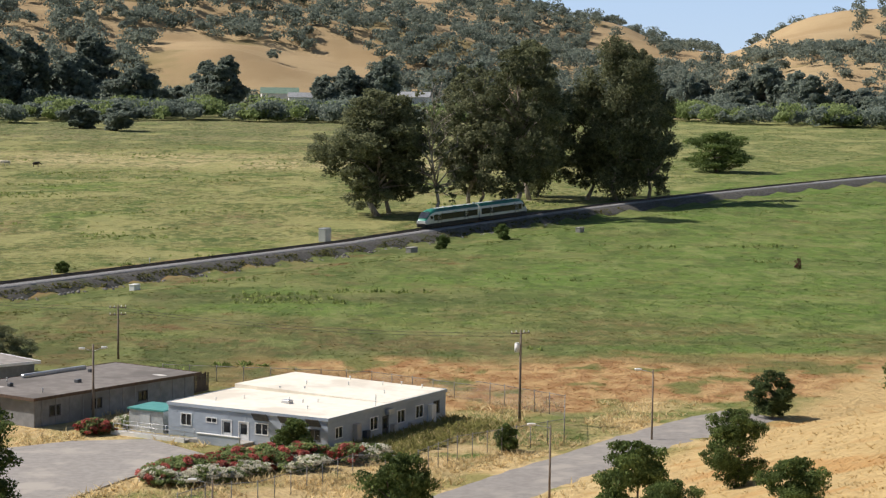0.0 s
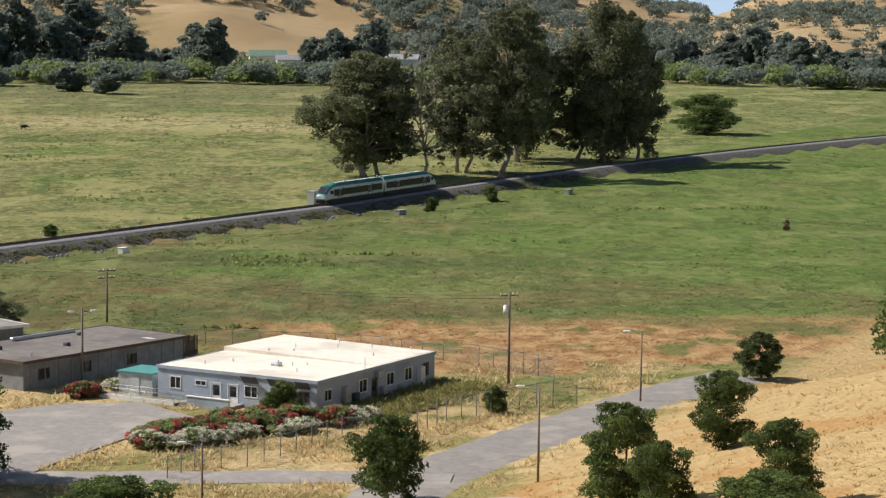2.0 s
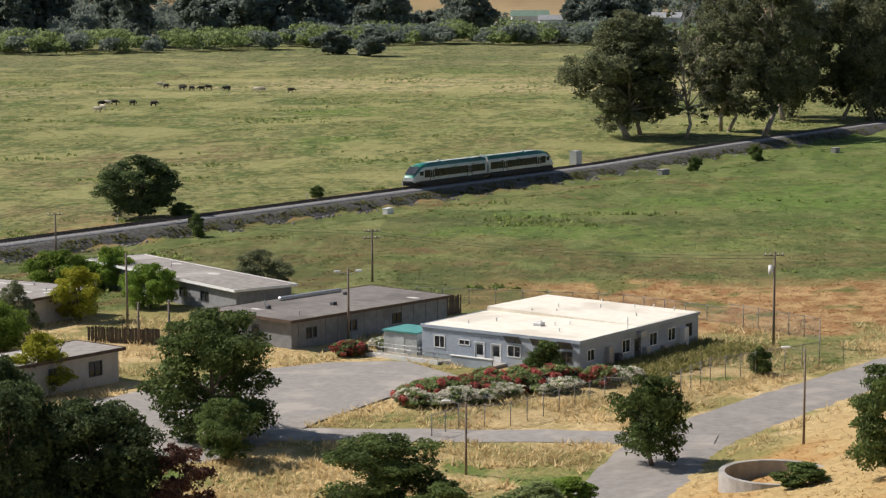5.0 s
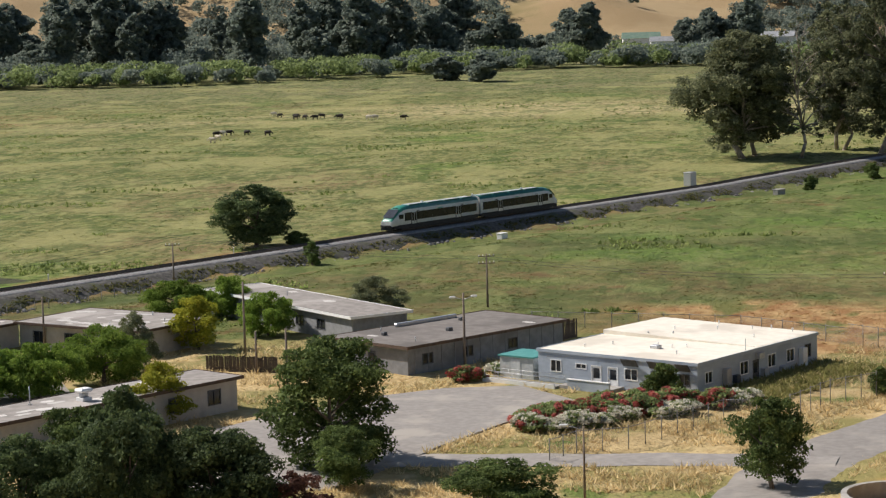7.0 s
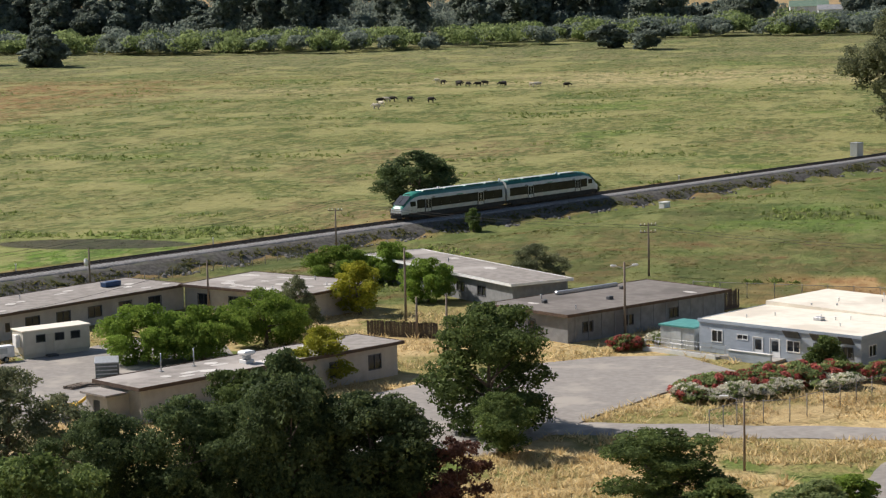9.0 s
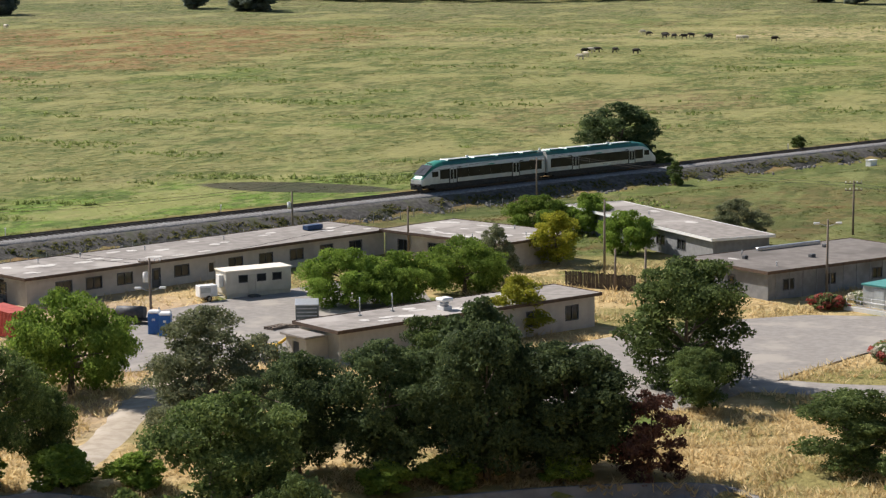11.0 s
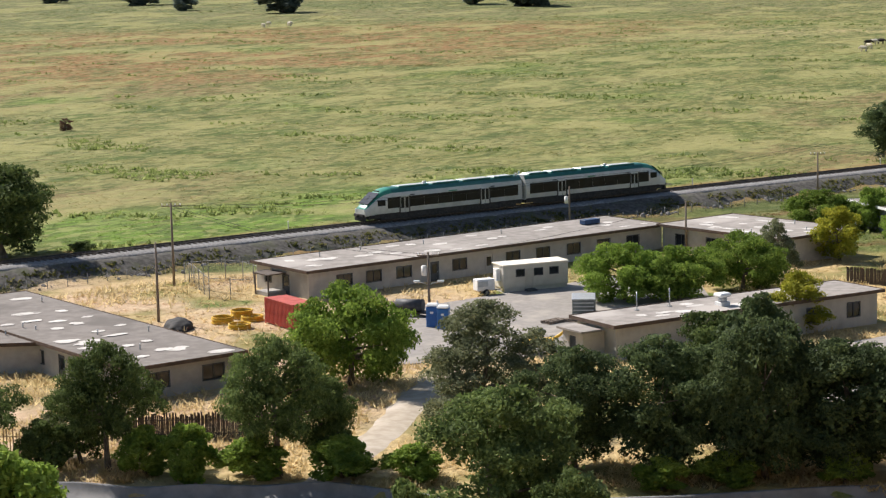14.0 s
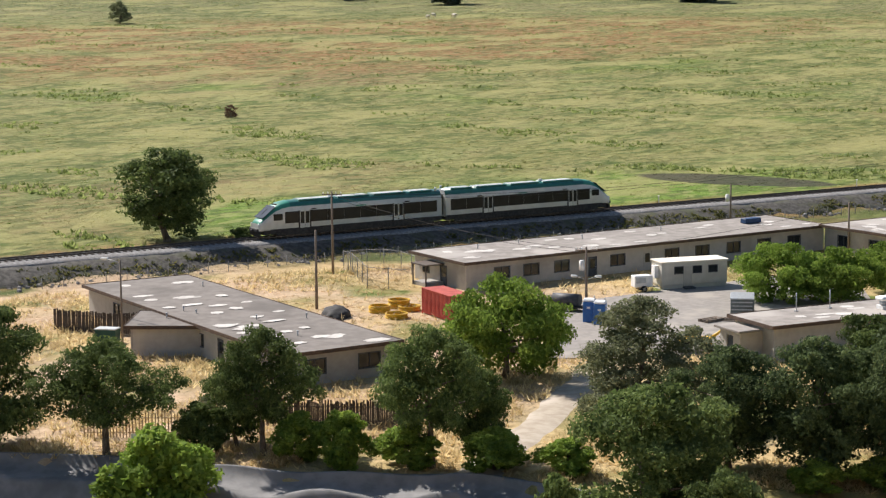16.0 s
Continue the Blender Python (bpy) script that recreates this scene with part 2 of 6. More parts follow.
    grass = M(S("MULTIPLY", P(0.47, 0.545, 0.60, detail=6, stretch=(1, 0.5, 1)), S("MULTIPLY", rank, 0.50)), grass, (0.30, 0.30, 0.12))
    grass = M(S("MULTIPLY", P(0.045, 0.53, 0.60, detail=8, stretch=(1, 0.6, 1)), S("MULTIPLY", rank, 0.55)), grass, (0.32, 0.30, 0.125))
    # verge of the ballast
    verge = S("SUBTRACT", 1.0, B(S("ABSOLUTE", S("ADD", q, S("MULTIPLY", wob, 0.12)), 0.0), 5.5, 10.0))
    grass = M(S("MULTIPLY", S("MULTIPLY", verge, S("SUBTRACT", 1.0, B(s, 60, 110))), P(0.12, 0.35, 0.55)), grass, (0.27, 0.175, 0.08))
    # a dark wet patch beside the line
    ex, ey = S("MULTIPLY", S("ADD", x, 134.0), 0.055), S("MULTIPLY", S("SUBTRACT", y, 287.0), 0.16)
    wet = S("ADD", S("ADD", S("MULTIPLY", ex, ex), S("MULTIPLY", ey, ey)), S("MULTIPLY", wob, 0.03))
    grass = M(S("MULTIPLY", S("SUBTRACT", 1.0, B(wet, 0.75, 1.05)), 0.85), grass, (0.055, 0.05, 0.04))
    # dry yard, brown cut strip and gold hill
    edge = S("SUBTRACT", q, S("ADD", S("MULTIPLY", S("MAXIMUM", S("ADD", s, 150.0), 0.0), 0.72), 12.0))
    yard = B(S("ADD", edge, S("MULTIPLY", wob, 0.6)), -4, 3)
    yard = S("MULTIPLY", yard, S("SUBTRACT", 1.0, B(S("ADD", y, S("MULTIPLY", wob, 0.5)), 226, 240)))
    dry = M(P(0.7, 0.3, 0.7, detail=7), (0.43, 0.315, 0.15), (0.54, 0.415, 0.215))
    dry = M(P(0.06, 0.46, 0.58, detail=6), dry, (0.25, 0.22, 0.085))
    dry = M(P(0.09, 0.56, 0.66, detail=6), dry, (0.13, 0.17, 0.045))
    cut = M(P(0.35, 0.35, 0.65, detail=7, stretch=(1, 0.6, 1)), (0.27, 0.145, 0.062), (0.42, 0.28, 0.13))
    cut = M(P(0.12, 0.52, 0.62, detail=6, stretch=(1, 0.6, 1)), cut, (0.15, 0.15, 0.05))
    ground = M(yard, grass, dry)
    strip = S("MULTIPLY", B(S("ADD", y, wob), 222, 229), S("SUBTRACT", 1.0, B(S("ADD", y, wob), 252, 272)))
    strip = S("MULTIPLY", strip, B(S("ADD", x, S("MULTIPLY", wob, 0.5)), -34, -14))
    ground = M(S("MULTIPLY", strip, S("SUBTRACT", 1.0, S("MULTIPLY", P(0.05, 0.6, 0.7, detail=6), 0.8))), ground, cut)
    dirt = M(P(0.5, 0.3, 0.7, detail=6), (0.45, 0.325, 0.205), (0.54, 0.41, 0.28))
    bare = S("MULTIPLY", B(S("MULTIPLY", x, -1.0), 70, 84), S("SUBTRACT", 1.0, B(y, 176, 200)))
    bare = S("MULTIPLY", bare, P(0.07, 0.36, 0.56, detail=5))
    ground = M(S("MULTIPLY", bare, yard), ground, dirt)
    # green meadow strip behind the pale-roofed building
    lawn = S("MULTIPLY", S("MULTIPLY", B(S("ADD", y, wob), 197, 203), S("SUBTRACT", 1.0, B(S("ADD", y, wob), 222, 230))), B(x, -4, 6))
    ground = M(S("MULTIPLY", lawn, P(0.07, 0.35, 0.55)), ground, M(P(0.6, 0.3, 0.7, detail=6), (0.12, 0.155, 0.045), (0.23, 0.21, 0.08)))
    d = S("SUBTRACT", S("MULTIPLY", S("SUBTRACT", x, 7.6), 0.895), S("MULTIPLY", S("SUBTRACT", y, 164.0), 0.446))
    gold = M(P(0.5, 0.3, 0.7, detail=7), (0.40, 0.285, 0.13), (0.47, 0.345, 0.165))
    gold = M(P(0.09, 0.5, 0.62, detail=6), gold, (0.40, 0.245, 0.10))
    gold = M(P(0.2, 0.57, 0.7, detail=6), gold, (0.40, 0.30, 0.145))
    ground = M(B(S("ADD", d, S("MULTIPLY", wob, 0.1)), -1, 4), ground, gold)
    hills = M(P(0.012, 0.35, 0.65, detail=7), (0.33, 0.235, 0.125), (0.41, 0.305, 0.17))
    hills = M(P(0.006, 0.55, 0.66, detail=5), hills, (0.24, 0.19, 0.09))
    ground = M(B(S("ADD", dist, S("MULTIPLY", wob, 3.0)), 1230, 1380), ground, hills)
    if tuft:
        v = sums(ns, ls, "MULTIPLY_ADD", geo.outputs["Random Per Island"], 0.4)
        v.node.inputs[2].default_value = 1.0
        hs = node(ns, "ShaderNodeHueSaturation")
        ls.new(ground, hs.inputs["Color"])
        ls.new(v, hs.inputs["Value"])
        ls.new(hs.outputs[0], b.inputs["Base Color"])
        tr = ns.new("ShaderNodeBsdfTranslucent")
        ls.new(hs.outputs[0], tr.inputs[0])
        mx = node(ns, "ShaderNodeMixShader", Fac=0.6)
        ls.new(b.outputs[0], mx.inputs[1])
        ls.new(tr.outputs[0], mx.inputs[2])
        ls.new(mx.outputs[0], ns["Material Output"].inputs[0])
        return m
    ls.new(ground, b.inputs["Base Color"])
    h = S("ADD", P(1.6, 0.2, 0.8, detail=7), S("MULTIPLY", P(0.35, 0.2, 0.8, detail=5, stretch=(0.6, 1, 1)), 1.6))
    bumped(ns, ls, b, h, 0.6, 0.36)
    return m


LAND = ground_material()
TUFT = ground_material(True)
DUST = surface("dusty_drive", (0.36, 0.305, 0.235), (0.45, 0.39, 0.31), (0.52, 0.46, 0.38), scale=1.0, rough=0.95, bump=0.2, local=False)
ASPHALT = surface("asphalt", (0.235, 0.215, 0.195), (0.28, 0.26, 0.235), (0.34, 0.31, 0.27), scale=1.4, rough=0.9, bump=0.15, local=False)
# darker than CONCRETE: the shade over the park is put into the colour
SKATE_SHADED = surface("skate_concrete_shaded", (0.18, 0.18, 0.18), (0.24, 0.238, 0.236), (0.14, 0.14, 0.14), scale=1.0, rough=0.85)
CONCRETE = surface("concrete", (0.30, 0.285, 0.26), (0.38, 0.36, 0.33), (0.23, 0.215, 0.19), scale=1.2, rough=0.9)
BALLAST = surface("ballast", (0.15, 0.148, 0.145), (0.28, 0.275, 0.268), (0.19, 0.18, 0.172), scale=3.0, rough=0.95, bump=0.9, local=False)
SOIL = surface("embankment_soil", (0.055, 0.052, 0.046), (0.115, 0.108, 0.096), (0.075, 0.08, 0.045), scale=1.6, rough=0.95, bump=0.9, local=False)
RAIL = surface("rail_steel", (0.06, 0.052, 0.046), (0.11, 0.095, 0.085), scale=3, rough=0.6, metal=0.3)
SLEEPER = surface("sleeper_wood", (0.06, 0.05, 0.043), (0.11, 0.095, 0.08), scale=4, rough=0.9)
STUCCO = surface("stucco_beige", (0.43, 0.40, 0.355), (0.48, 0.45, 0.40), (0.36, 0.33, 0.29), scale=1.3, rough=0.9)
STUCCO_GREY = surface("stucco_grey", (0.20, 0.205, 0.21), (0.25, 0.255, 0.26), (0.17, 0.17, 0.17), scale=1.3, rough=0.9)
SIDING = surface("siding_blue_grey", (0.36, 0.41, 0.47), (0.41, 0.46, 0.52), (0.31, 0.355, 0.41), scale=1.2, rough=0.75, stretch=(1, 1, 4))
WHITE_ROOF = surface("roof_coating_white", (0.70, 0.645, 0.54), (0.77, 0.715, 0.61), (0.59, 0.535, 0.44), scale=0.9, rough=0.7)
OLD_ROOF = surface("roof_felt_grey", (0.225, 0.205, 0.185), (0.30, 0.275, 0.25), (0.38, 0.35, 0.32), scale=0.9, rough=0.95)
BROWN_ROOF = surface("roof_felt_brown", (0.165, 0.148, 0.132), (0.21, 0.19, 0.172), (0.13, 0.117, 0.105), scale=0.9, rough=0.95)
PATCH = surface("roof_patch_pale", (0.50, 0.475, 0.44), (0.60, 0.575, 0.54), scale=1.2, rough=0.9)
FASCIA = surface("fascia_brown", (0.09, 0.06, 0.045), (0.13, 0.09, 0.065), scale=2, rough=0.8)
WHITE_PAINT = surface("white_paint", (0.74, 0.74, 0.72), (0.82, 0.82, 0.80), scale=2, rough=0.5)
DARK_TRIM = surface("dark_trim", (0.055, 0.06, 0.065), (0.085, 0.09, 0.10), scale=2, rough=0.6)
WIRE_POST = surface("fence_post_grey", (0.17, 0.165, 0.155), (0.25, 0.24, 0.23), scale=4, rough=0.7)
POLE_WOOD = surface("pole_wood", (0.16, 0.125, 0.095), (0.25, 0.205, 0.165), (0.12, 0.10, 0.08), scale=2, rough=0.9, stretch=(5, 5, 0.4))
GALV = surface("galvanised", (0.42, 0.43, 0.44), (0.52, 0.53, 0.54), scale=5, rough=0.45, metal=0.6)
BARK = surface("bark", (0.10, 0.08, 0.06), (0.19, 0.155, 0.12), scale=3, rough=0.95, stretch=(3, 3, 0.6))
PALE_BARK = surface("bark_pale", (0.24, 0.20, 0.165), (0.42, 0.37, 0.31), (0.18, 0.14, 0.11), scale=1.2, rough=0.9, stretch=(2, 2, 0.4))
LEAF_OAK = foliage("leaf_oak", (0.088, 0.128, 0.04), (0.20, 0.26, 0.082), thin=0.36)
LEAF_DARK = foliage("leaf_dark", (0.068, 0.10, 0.042), (0.15, 0.195, 0.076), thin=0.37)
LEAF_GREEN = foliage("leaf_green", (0.16, 0.25, 0.04), (0.30, 0.40, 0.08), thin=0.45)
LEAF_YELLOW = foliage("leaf_yellow", (0.26, 0.28, 0.03), (0.46, 0.43, 0.06), thin=0.45)
LEAF_GREY = foliage("leaf_grey", (0.17, 0.195, 0.10), (0.33, 0.345, 0.20), thin=0.4)
LEAF_GUM = foliage("leaf_gum", (0.13, 0.145, 0.08), (0.275, 0.285, 0.155), thin=0.42)
LEAF_WILLOW = foliage("leaf_willow", (0.19, 0.245, 0.095), (0.34, 0.40, 0.17), thin=0.5)
LEAF_PLUM = foliage("leaf_plum", (0.11, 0.055, 0.042), (0.21, 0.11, 0.08))
# paler and bluer than real leaves: distance haze mixed into the colour
LEAF_FAR_HAZED = foliage("leaf_far_hazed", (0.165, 0.205, 0.17), (0.285, 0.315, 0.25), thin=0.5)
FLOWER_RED = foliage("flower_red", (0.42, 0.09, 0.075), (0.66, 0.28, 0.23), thin=0.4)
FLOWER_WHITE = foliage("flower_white", (0.66, 0.62, 0.50), (0.85, 0.82, 0.72), thin=0.45)
STRAW = foliage("straw", (0.66, 0.51, 0.26), (0.86, 0.71, 0.42), thin=0.6)
WEED = foliage("weed", (0.20, 0.26, 0.075), (0.34, 0.38, 0.14), thin=0.65)
DRY_WEED = foliage("weed_dry", (0.26, 0.26, 0.085), (0.46, 0.40, 0.17), thin=0.6)


def glass(name, tint, rough=0.08, spec=0.5):
    m, ns, ls, b = material(name, rough, 0, spec)
    co = ns.new("ShaderNodeTexCoord").outputs["Object"]
    ls.new(mixed(ns, ls, spots(ns, ls, 0.8, 0.35, 0.65, 2, co), tint, tuple(1.6 * c for c in tint)), b.inputs["Base Color"])
    return m


PANE = glass("window_dark", (0.018, 0.020, 0.023))


# ---- mesh helpers ----
def mesh_of(name, bm, mats):
    me = bpy.data.meshes.new(name)
    bm.to_mesh(me)
    bm.free()
    for m in mats if isinstance(mats, (list, tuple)) else [mats]:
        me.materials.append(m)
    return me


def mesh_data(name, verts, faces, mats):
    me = bpy.data.meshes.new(name)
    me.from_pydata(verts, [], faces)
    for m in mats if isinstance(mats, (list, tuple)) else [mats]:
        me.materials.append(m)
    return me


def part(name, bm, mats, parent=None, label="", m=None):
    me = bm if isinstance(bm, bpy.types.Mesh) else mesh_of(name, bm, mats)
    ob = new(name, me)
    if parent:
        ob.parent = parent
    if m:
        ob.matrix_basis = m
    return tagged(ob, label)


def holder(name, m, label, category, group="", kind=""):
    ob = new(name)
    ob.matrix_basis = m
    return tagged(ob, label, category, group, kind)


def smooth(me):
    for p in me.polygons:
        p.use_smooth = True
    return me


def box(bm, x0, y0, z0, x1, y1, z1, bevel=0.0, mi=0, m=None):
    g = bmesh.ops.create_cube(bm, size=1.0, matrix=Matrix.LocRotScale(((x0 + x1) / 2, (y0 + y1) / 2, (z0 + z1) / 2), None, (abs(x1 - x0), abs(y1 - y0), abs(z1 - z0))))
    vs = g["verts"]
    if bevel:
        es = list({e for v in vs for e in v.link_edges})
        r = bmesh.ops.bevel(bm, geom=es, offset=bevel, segments=1, affect="EDGES")
        vs = list({v for f in r["faces"] for v in f.verts} | {v for v in vs if v.is_valid})
    for f in {f for v in vs for f in v.link_faces}:
        f.material_index = mi
    if m:
        bmesh.ops.transform(bm, matrix=m, verts=vs)
    return vs


def boxed(*a, **k):
    bm = bmesh.new()
    box(bm, *a, **k)
    return bm


def tube(bm, p, q, r0, r1, n=8, mi=0):
    p, q = Vector(p), Vector(q)
    w = (q - p)
    m = Matrix.Translation((p + q) / 2) @ w.to_track_quat("Z", "Y").to_matrix().to_4x4()
    g = bmesh.ops.create_cone(bm, cap_ends=True, segments=n, radius1=r0, radius2=r1, depth=w.length, matrix=m)
    for f in {f for v in g["verts"] for f in v.link_faces}:
        f.material_index = mi
        f.smooth = len(f.verts) == 4


# ---- land ----
def build_land():
    az = [-180 + 8 * i for i in range(20)] + [-20 + 0.45 * i for i in range(156)] + [50.2 + 9.0 * i for i in range(15)]
    az = sorted(a for a in az if a < 180)
    rs = [0.0] + [3.0 * 1.028 ** i for i in range(217)] + [1200 * 1.010 ** i for i in range(139)]
    verts, faces = [], []
    for r in rs:
        for a in az:
            x, y = -r * math.sin(radians(a)), r * math.cos(radians(a))
            verts.append((x, y, land(x, y)))
    n = len(az)
    for i in range(len(rs) - 1):
        for j in range(n):
            k = (j + 1) % n
            faces.append((i * n + j, i * n + k, (i + 1) * n + k, (i + 1) * n + j))
    ob = new("ground", smooth(mesh_data("ground", verts, faces, LAND)))
    tagged(ob, "grassy valley floor with green pasture and gold hills", "ground", kind="structure")


build_land()


def ribbon(name, points, width, lift, mat, label, category, step=2.0, ragged=0.25, seed=1):
    """A paved strip along a smooth line through the points, with an uneven edge."""
    rng = random.Random(seed)
    P = [Vector(p) for p in points]
    P = [2 * P[0] - P[1]] + P + [2 * P[-1] - P[-2]]
    line = []
    for a, b, c, d in zip(P, P[1:], P[2:], P[3:]):
        k = max(2, int((c - b).length / step))
        for i in range(k):
            t = i / k
            line.append(0.5 * ((2 * b) + (c - a) * t + (2 * a - 5 * b + 4 * c - d) * t * t + (3 * b - a - 3 * c + d) * t ** 3))
    line.append(P[-2])
    verts, faces = [], []
    for i, p in enumerate(line):
        w = (line[min(i + 1, len(line) - 1)] - line[max(i - 1, 0)]).normalized()
        side = Vector((w.y, -w.x))
        for o in (-1, -0.5, 0, 0.5, 1):
            e = p + side * (o * width / 2 + (rng.uniform(-ragged, ragged) if abs(o) == 1 else 0))
            verts.append((e.x, e.y, land(e.x, e.y) + lift - (0.12 if abs(o) == 1 else 0)))
    for i in range(len(line) - 1):
        for j in range(4):
            faces.append((i * 5 + j, i * 5 + j + 1, i * 5 + j + 6, i * 5 + j + 5))
    return tagged(new(name, smooth(mesh_data(name, verts, faces, mat))), label, category, kind="structure")


def paved(name, outline, lift, mat, label, category):
    """A paved area within an outline, filled and draped."""
    bm = bmesh.new()
    vs = [bm.verts.new((x, y, land(x, y) + lift)) for x, y in outline]
    f = bm.faces.new(vs)
    if f.normal.z < 0:
        f.normal_flip()
    r = bmesh.ops.extrude_face_region(bm, geom=[f])
    for v in [v for v in r["geom"] if isinstance(v, bmesh.types.BMVert)]:
        v.co.z -= 0.3
    bmesh.ops.recalc_face_normals(bm, faces=bm.faces[:])
    return tagged(new(name, mesh_of(name, bm, mat)), label, category, kind="structure")


ribbon("road", [(34, 219), (27, 210.5), (15.5, 192), (6, 176), (-1, 162), (-4, 148), (-8, 128)], 8.6, 0.10, ASPHALT, "grey asphalt road that climbs past the hill", "road")
ribbon("driveway", [(2, 163.5), (-8, 164.5), (-20, 164), (-33, 163), (-47, 160)], 5.0, 0.16, ASPHALT, "worn asphalt driveway to the parking lot", "road", seed=2)
paved("parking_lot", [(-51, 180), (-42, 192), (-36, 197), (-28.5, 198.6), (-22, 190.5), (-27.5, 179), (-31.5, 168.5), (-33, 163), (-37, 152), (-44, 150), (-60, 152), (-57, 168)], 0.13, ASPHALT, "faded asphalt parking lot with pale worn patches", "parking lot")
paved("yard_paving", [(-100, 176), (-88, 204), (-80, 205), (-72, 190), (-66, 177), (-76, 160), (-88, 150), (-92, 163)], 0.10, ASPHALT, "dusty asphalt yard between the old barracks", "parking lot")
ribbon("yard_drive", [(-84, 158), (-80, 144), (-75.5, 130), (-71, 112)], 3.4, 0.09, DUST, "pale dusty dirt drive between trees", "driveway", seed=4)


# ---- railway ----
def build_track():
    def sweep(name, section, mat, label, category, s0, s1, step, parent=None):
        verts, faces = [], []
        k = len(section)
        n = int((s1 - s0) / step) + 1
        for i in range(n):
            s = s0 + (s1 - s0) * i / (n - 1)
            c = track_point(s)
            z = 0.02 * max(0.0, c.length - 450)
            for o, h in section:
                p = track_point(s, o)
                verts.append((p.x, p.y, z + h))
        for i in range(n - 1):
            for j in range(k - 1):
                faces.append((i * k + j, i * k + j + 1, (i + 1) * k + j + 1, (i + 1) * k + j))
        me = mesh_data(name, verts, faces, mat)
        return me
    bed = tagged(new("track_bed", smooth(sweep("track_bed", [(-4.0, -0.5), (-3.2, 0.3), (-2.2, 0.62), (2.0, 0.62), (3.0, 0.56), (3.6, 0.30), (3.6, -0.5)], BALLAST, "", "", -420, 900, 3.0))),
                 "grey crushed stone railway embankment", "track bed", kind="structure")
    slope = new("embankment", smooth(sweep("embankment", [(2.8, 0.30), (3.6, 0.36), (4.6, -0.02), (5.6, -0.42), (6.6, -0.85), (7.6, -1.35), (8.4, -2.1)], SOIL, "", "", -420, 900, 1.5)))
    for v in slope.data.vertices:
        v.co += Vector((noise.noise(v.co * 0.7), noise.noise(v.co * 0.6 + Vector((9, 0, 0))), noise.noise(v.co * 0.8 + Vector((0, 9, 0))))) * 0.16
    tagged(slope, "dark soil and rubble slope of the railway bank", "embankment", kind="structure")
    for o in (-0.7525, 0.7525):
        me = sweep("rail", [(o - 0.07, 0.70), (o - 0.035, 0.72), (o - 0.035, 0.90), (o + 0.035, 0.90), (o + 0.035, 0.72), (o + 0.07, 0.70)], RAIL, "", "", -420, 900, 6.0)
        part("rail", me, None, bed, "rusty steel rail")
    one = mesh_of("sleeper", boxed(-0.13, -1.3, -0.12, 0.13, 1.3, 0.10, 0.02), SLEEPER)
    ang = math.degrees(math.atan2(TRACK_DIR.y, TRACK_DIR.x))
    for i in range(300):
        p = track_point(-300 + i * 0.8)
        part("sleeper", one, None, bed, "", pose(p.x, p.y, 0.62, 0, 0, ang))
    bm = bmesh.new()
    for i in range(560):
        p = track_point(-60 + i * 0.8)
        z = 0.02 * max(0.0, p.length - 450)
        box(bm, -0.13, -1.3, 0.5, 0.13, 1.3, 0.72, m=pose(p.x, p.y, z, 0, 0, ang))
    tagged(part("sleepers", bm, SLEEPER, bed, "far dark wooden sleepers"), kind="stuff")


build_track()


# ---- trees ----
def leaf_mesh(name, points, normals, size, mat, seed, spread=0.75):
    """Many three-cornered leaves, each an island of its own."""
    rng = np.random.default_rng(seed)
    n = len(points)
    nr = normals + rng.normal(0, spread, (n, 3))
    nr /= np.linalg.norm(nr, axis=1)[:, None] + 1e-9
    t = np.cross(nr, rng.normal(0, 1, (n, 3)))
    t /= np.linalg.norm(t, axis=1)[:, None] + 1e-9
    u = np.cross(nr, t)
    sz = np.reshape(size, (-1, 1)) * rng.uniform(0.65, 1.35, (n, 1))
    v = np.stack([points - t * sz * 0.55, points + t * sz * 0.4 + u * sz * 0.42, points + t * sz * 0.4 - u * sz * 0.42], 1).reshape(-1, 3)
    me = bpy.data.meshes.new(name)
    me.vertices.add(3 * n)
    me.vertices.foreach_set("co", v.astype(np.float32).ravel())
    me.loops.add(3 * n)
    me.loops.foreach_set("vertex_index", np.arange(3 * n, dtype=np.int32))
    me.polygons.add(n)
    me.polygons.foreach_set("loop_start", np.arange(0, 3 * n, 3, dtype=np.int32))
    me.update(calc_edges=True)
    me.materials.append(mat)
    return me


def lobes_points(rng, lobes, count, fill=0.3):
    """Points and outward normals on a set of ball-like clumps (centre, radius, flatness), mostly near their skins."""
    w = np.array([r * r for _, r, _ in lobes])
    pick = rng.choice(len(lobes), count, p=w / w.sum())
    c = np.array([l[0] for l in lobes])[pick]
    r = np.array([l[1] for l in lobes])[pick][:, None]
    f = np.array([l[2] for l in lobes])[pick][:, None]
    d = rng.normal(0, 1, (count, 3))
    d[:, 2] += 0.25
    d /= np.linalg.norm(d, axis=1)[:, None]
    rad = 1 - fill * rng.random((count, 1)) ** 1.4 + 0.10 * rng.normal(0, 1, (count, 1))
    p = c + d * r * rad * np.concatenate([np.ones((count, 2)), f], 1)
    return p, d


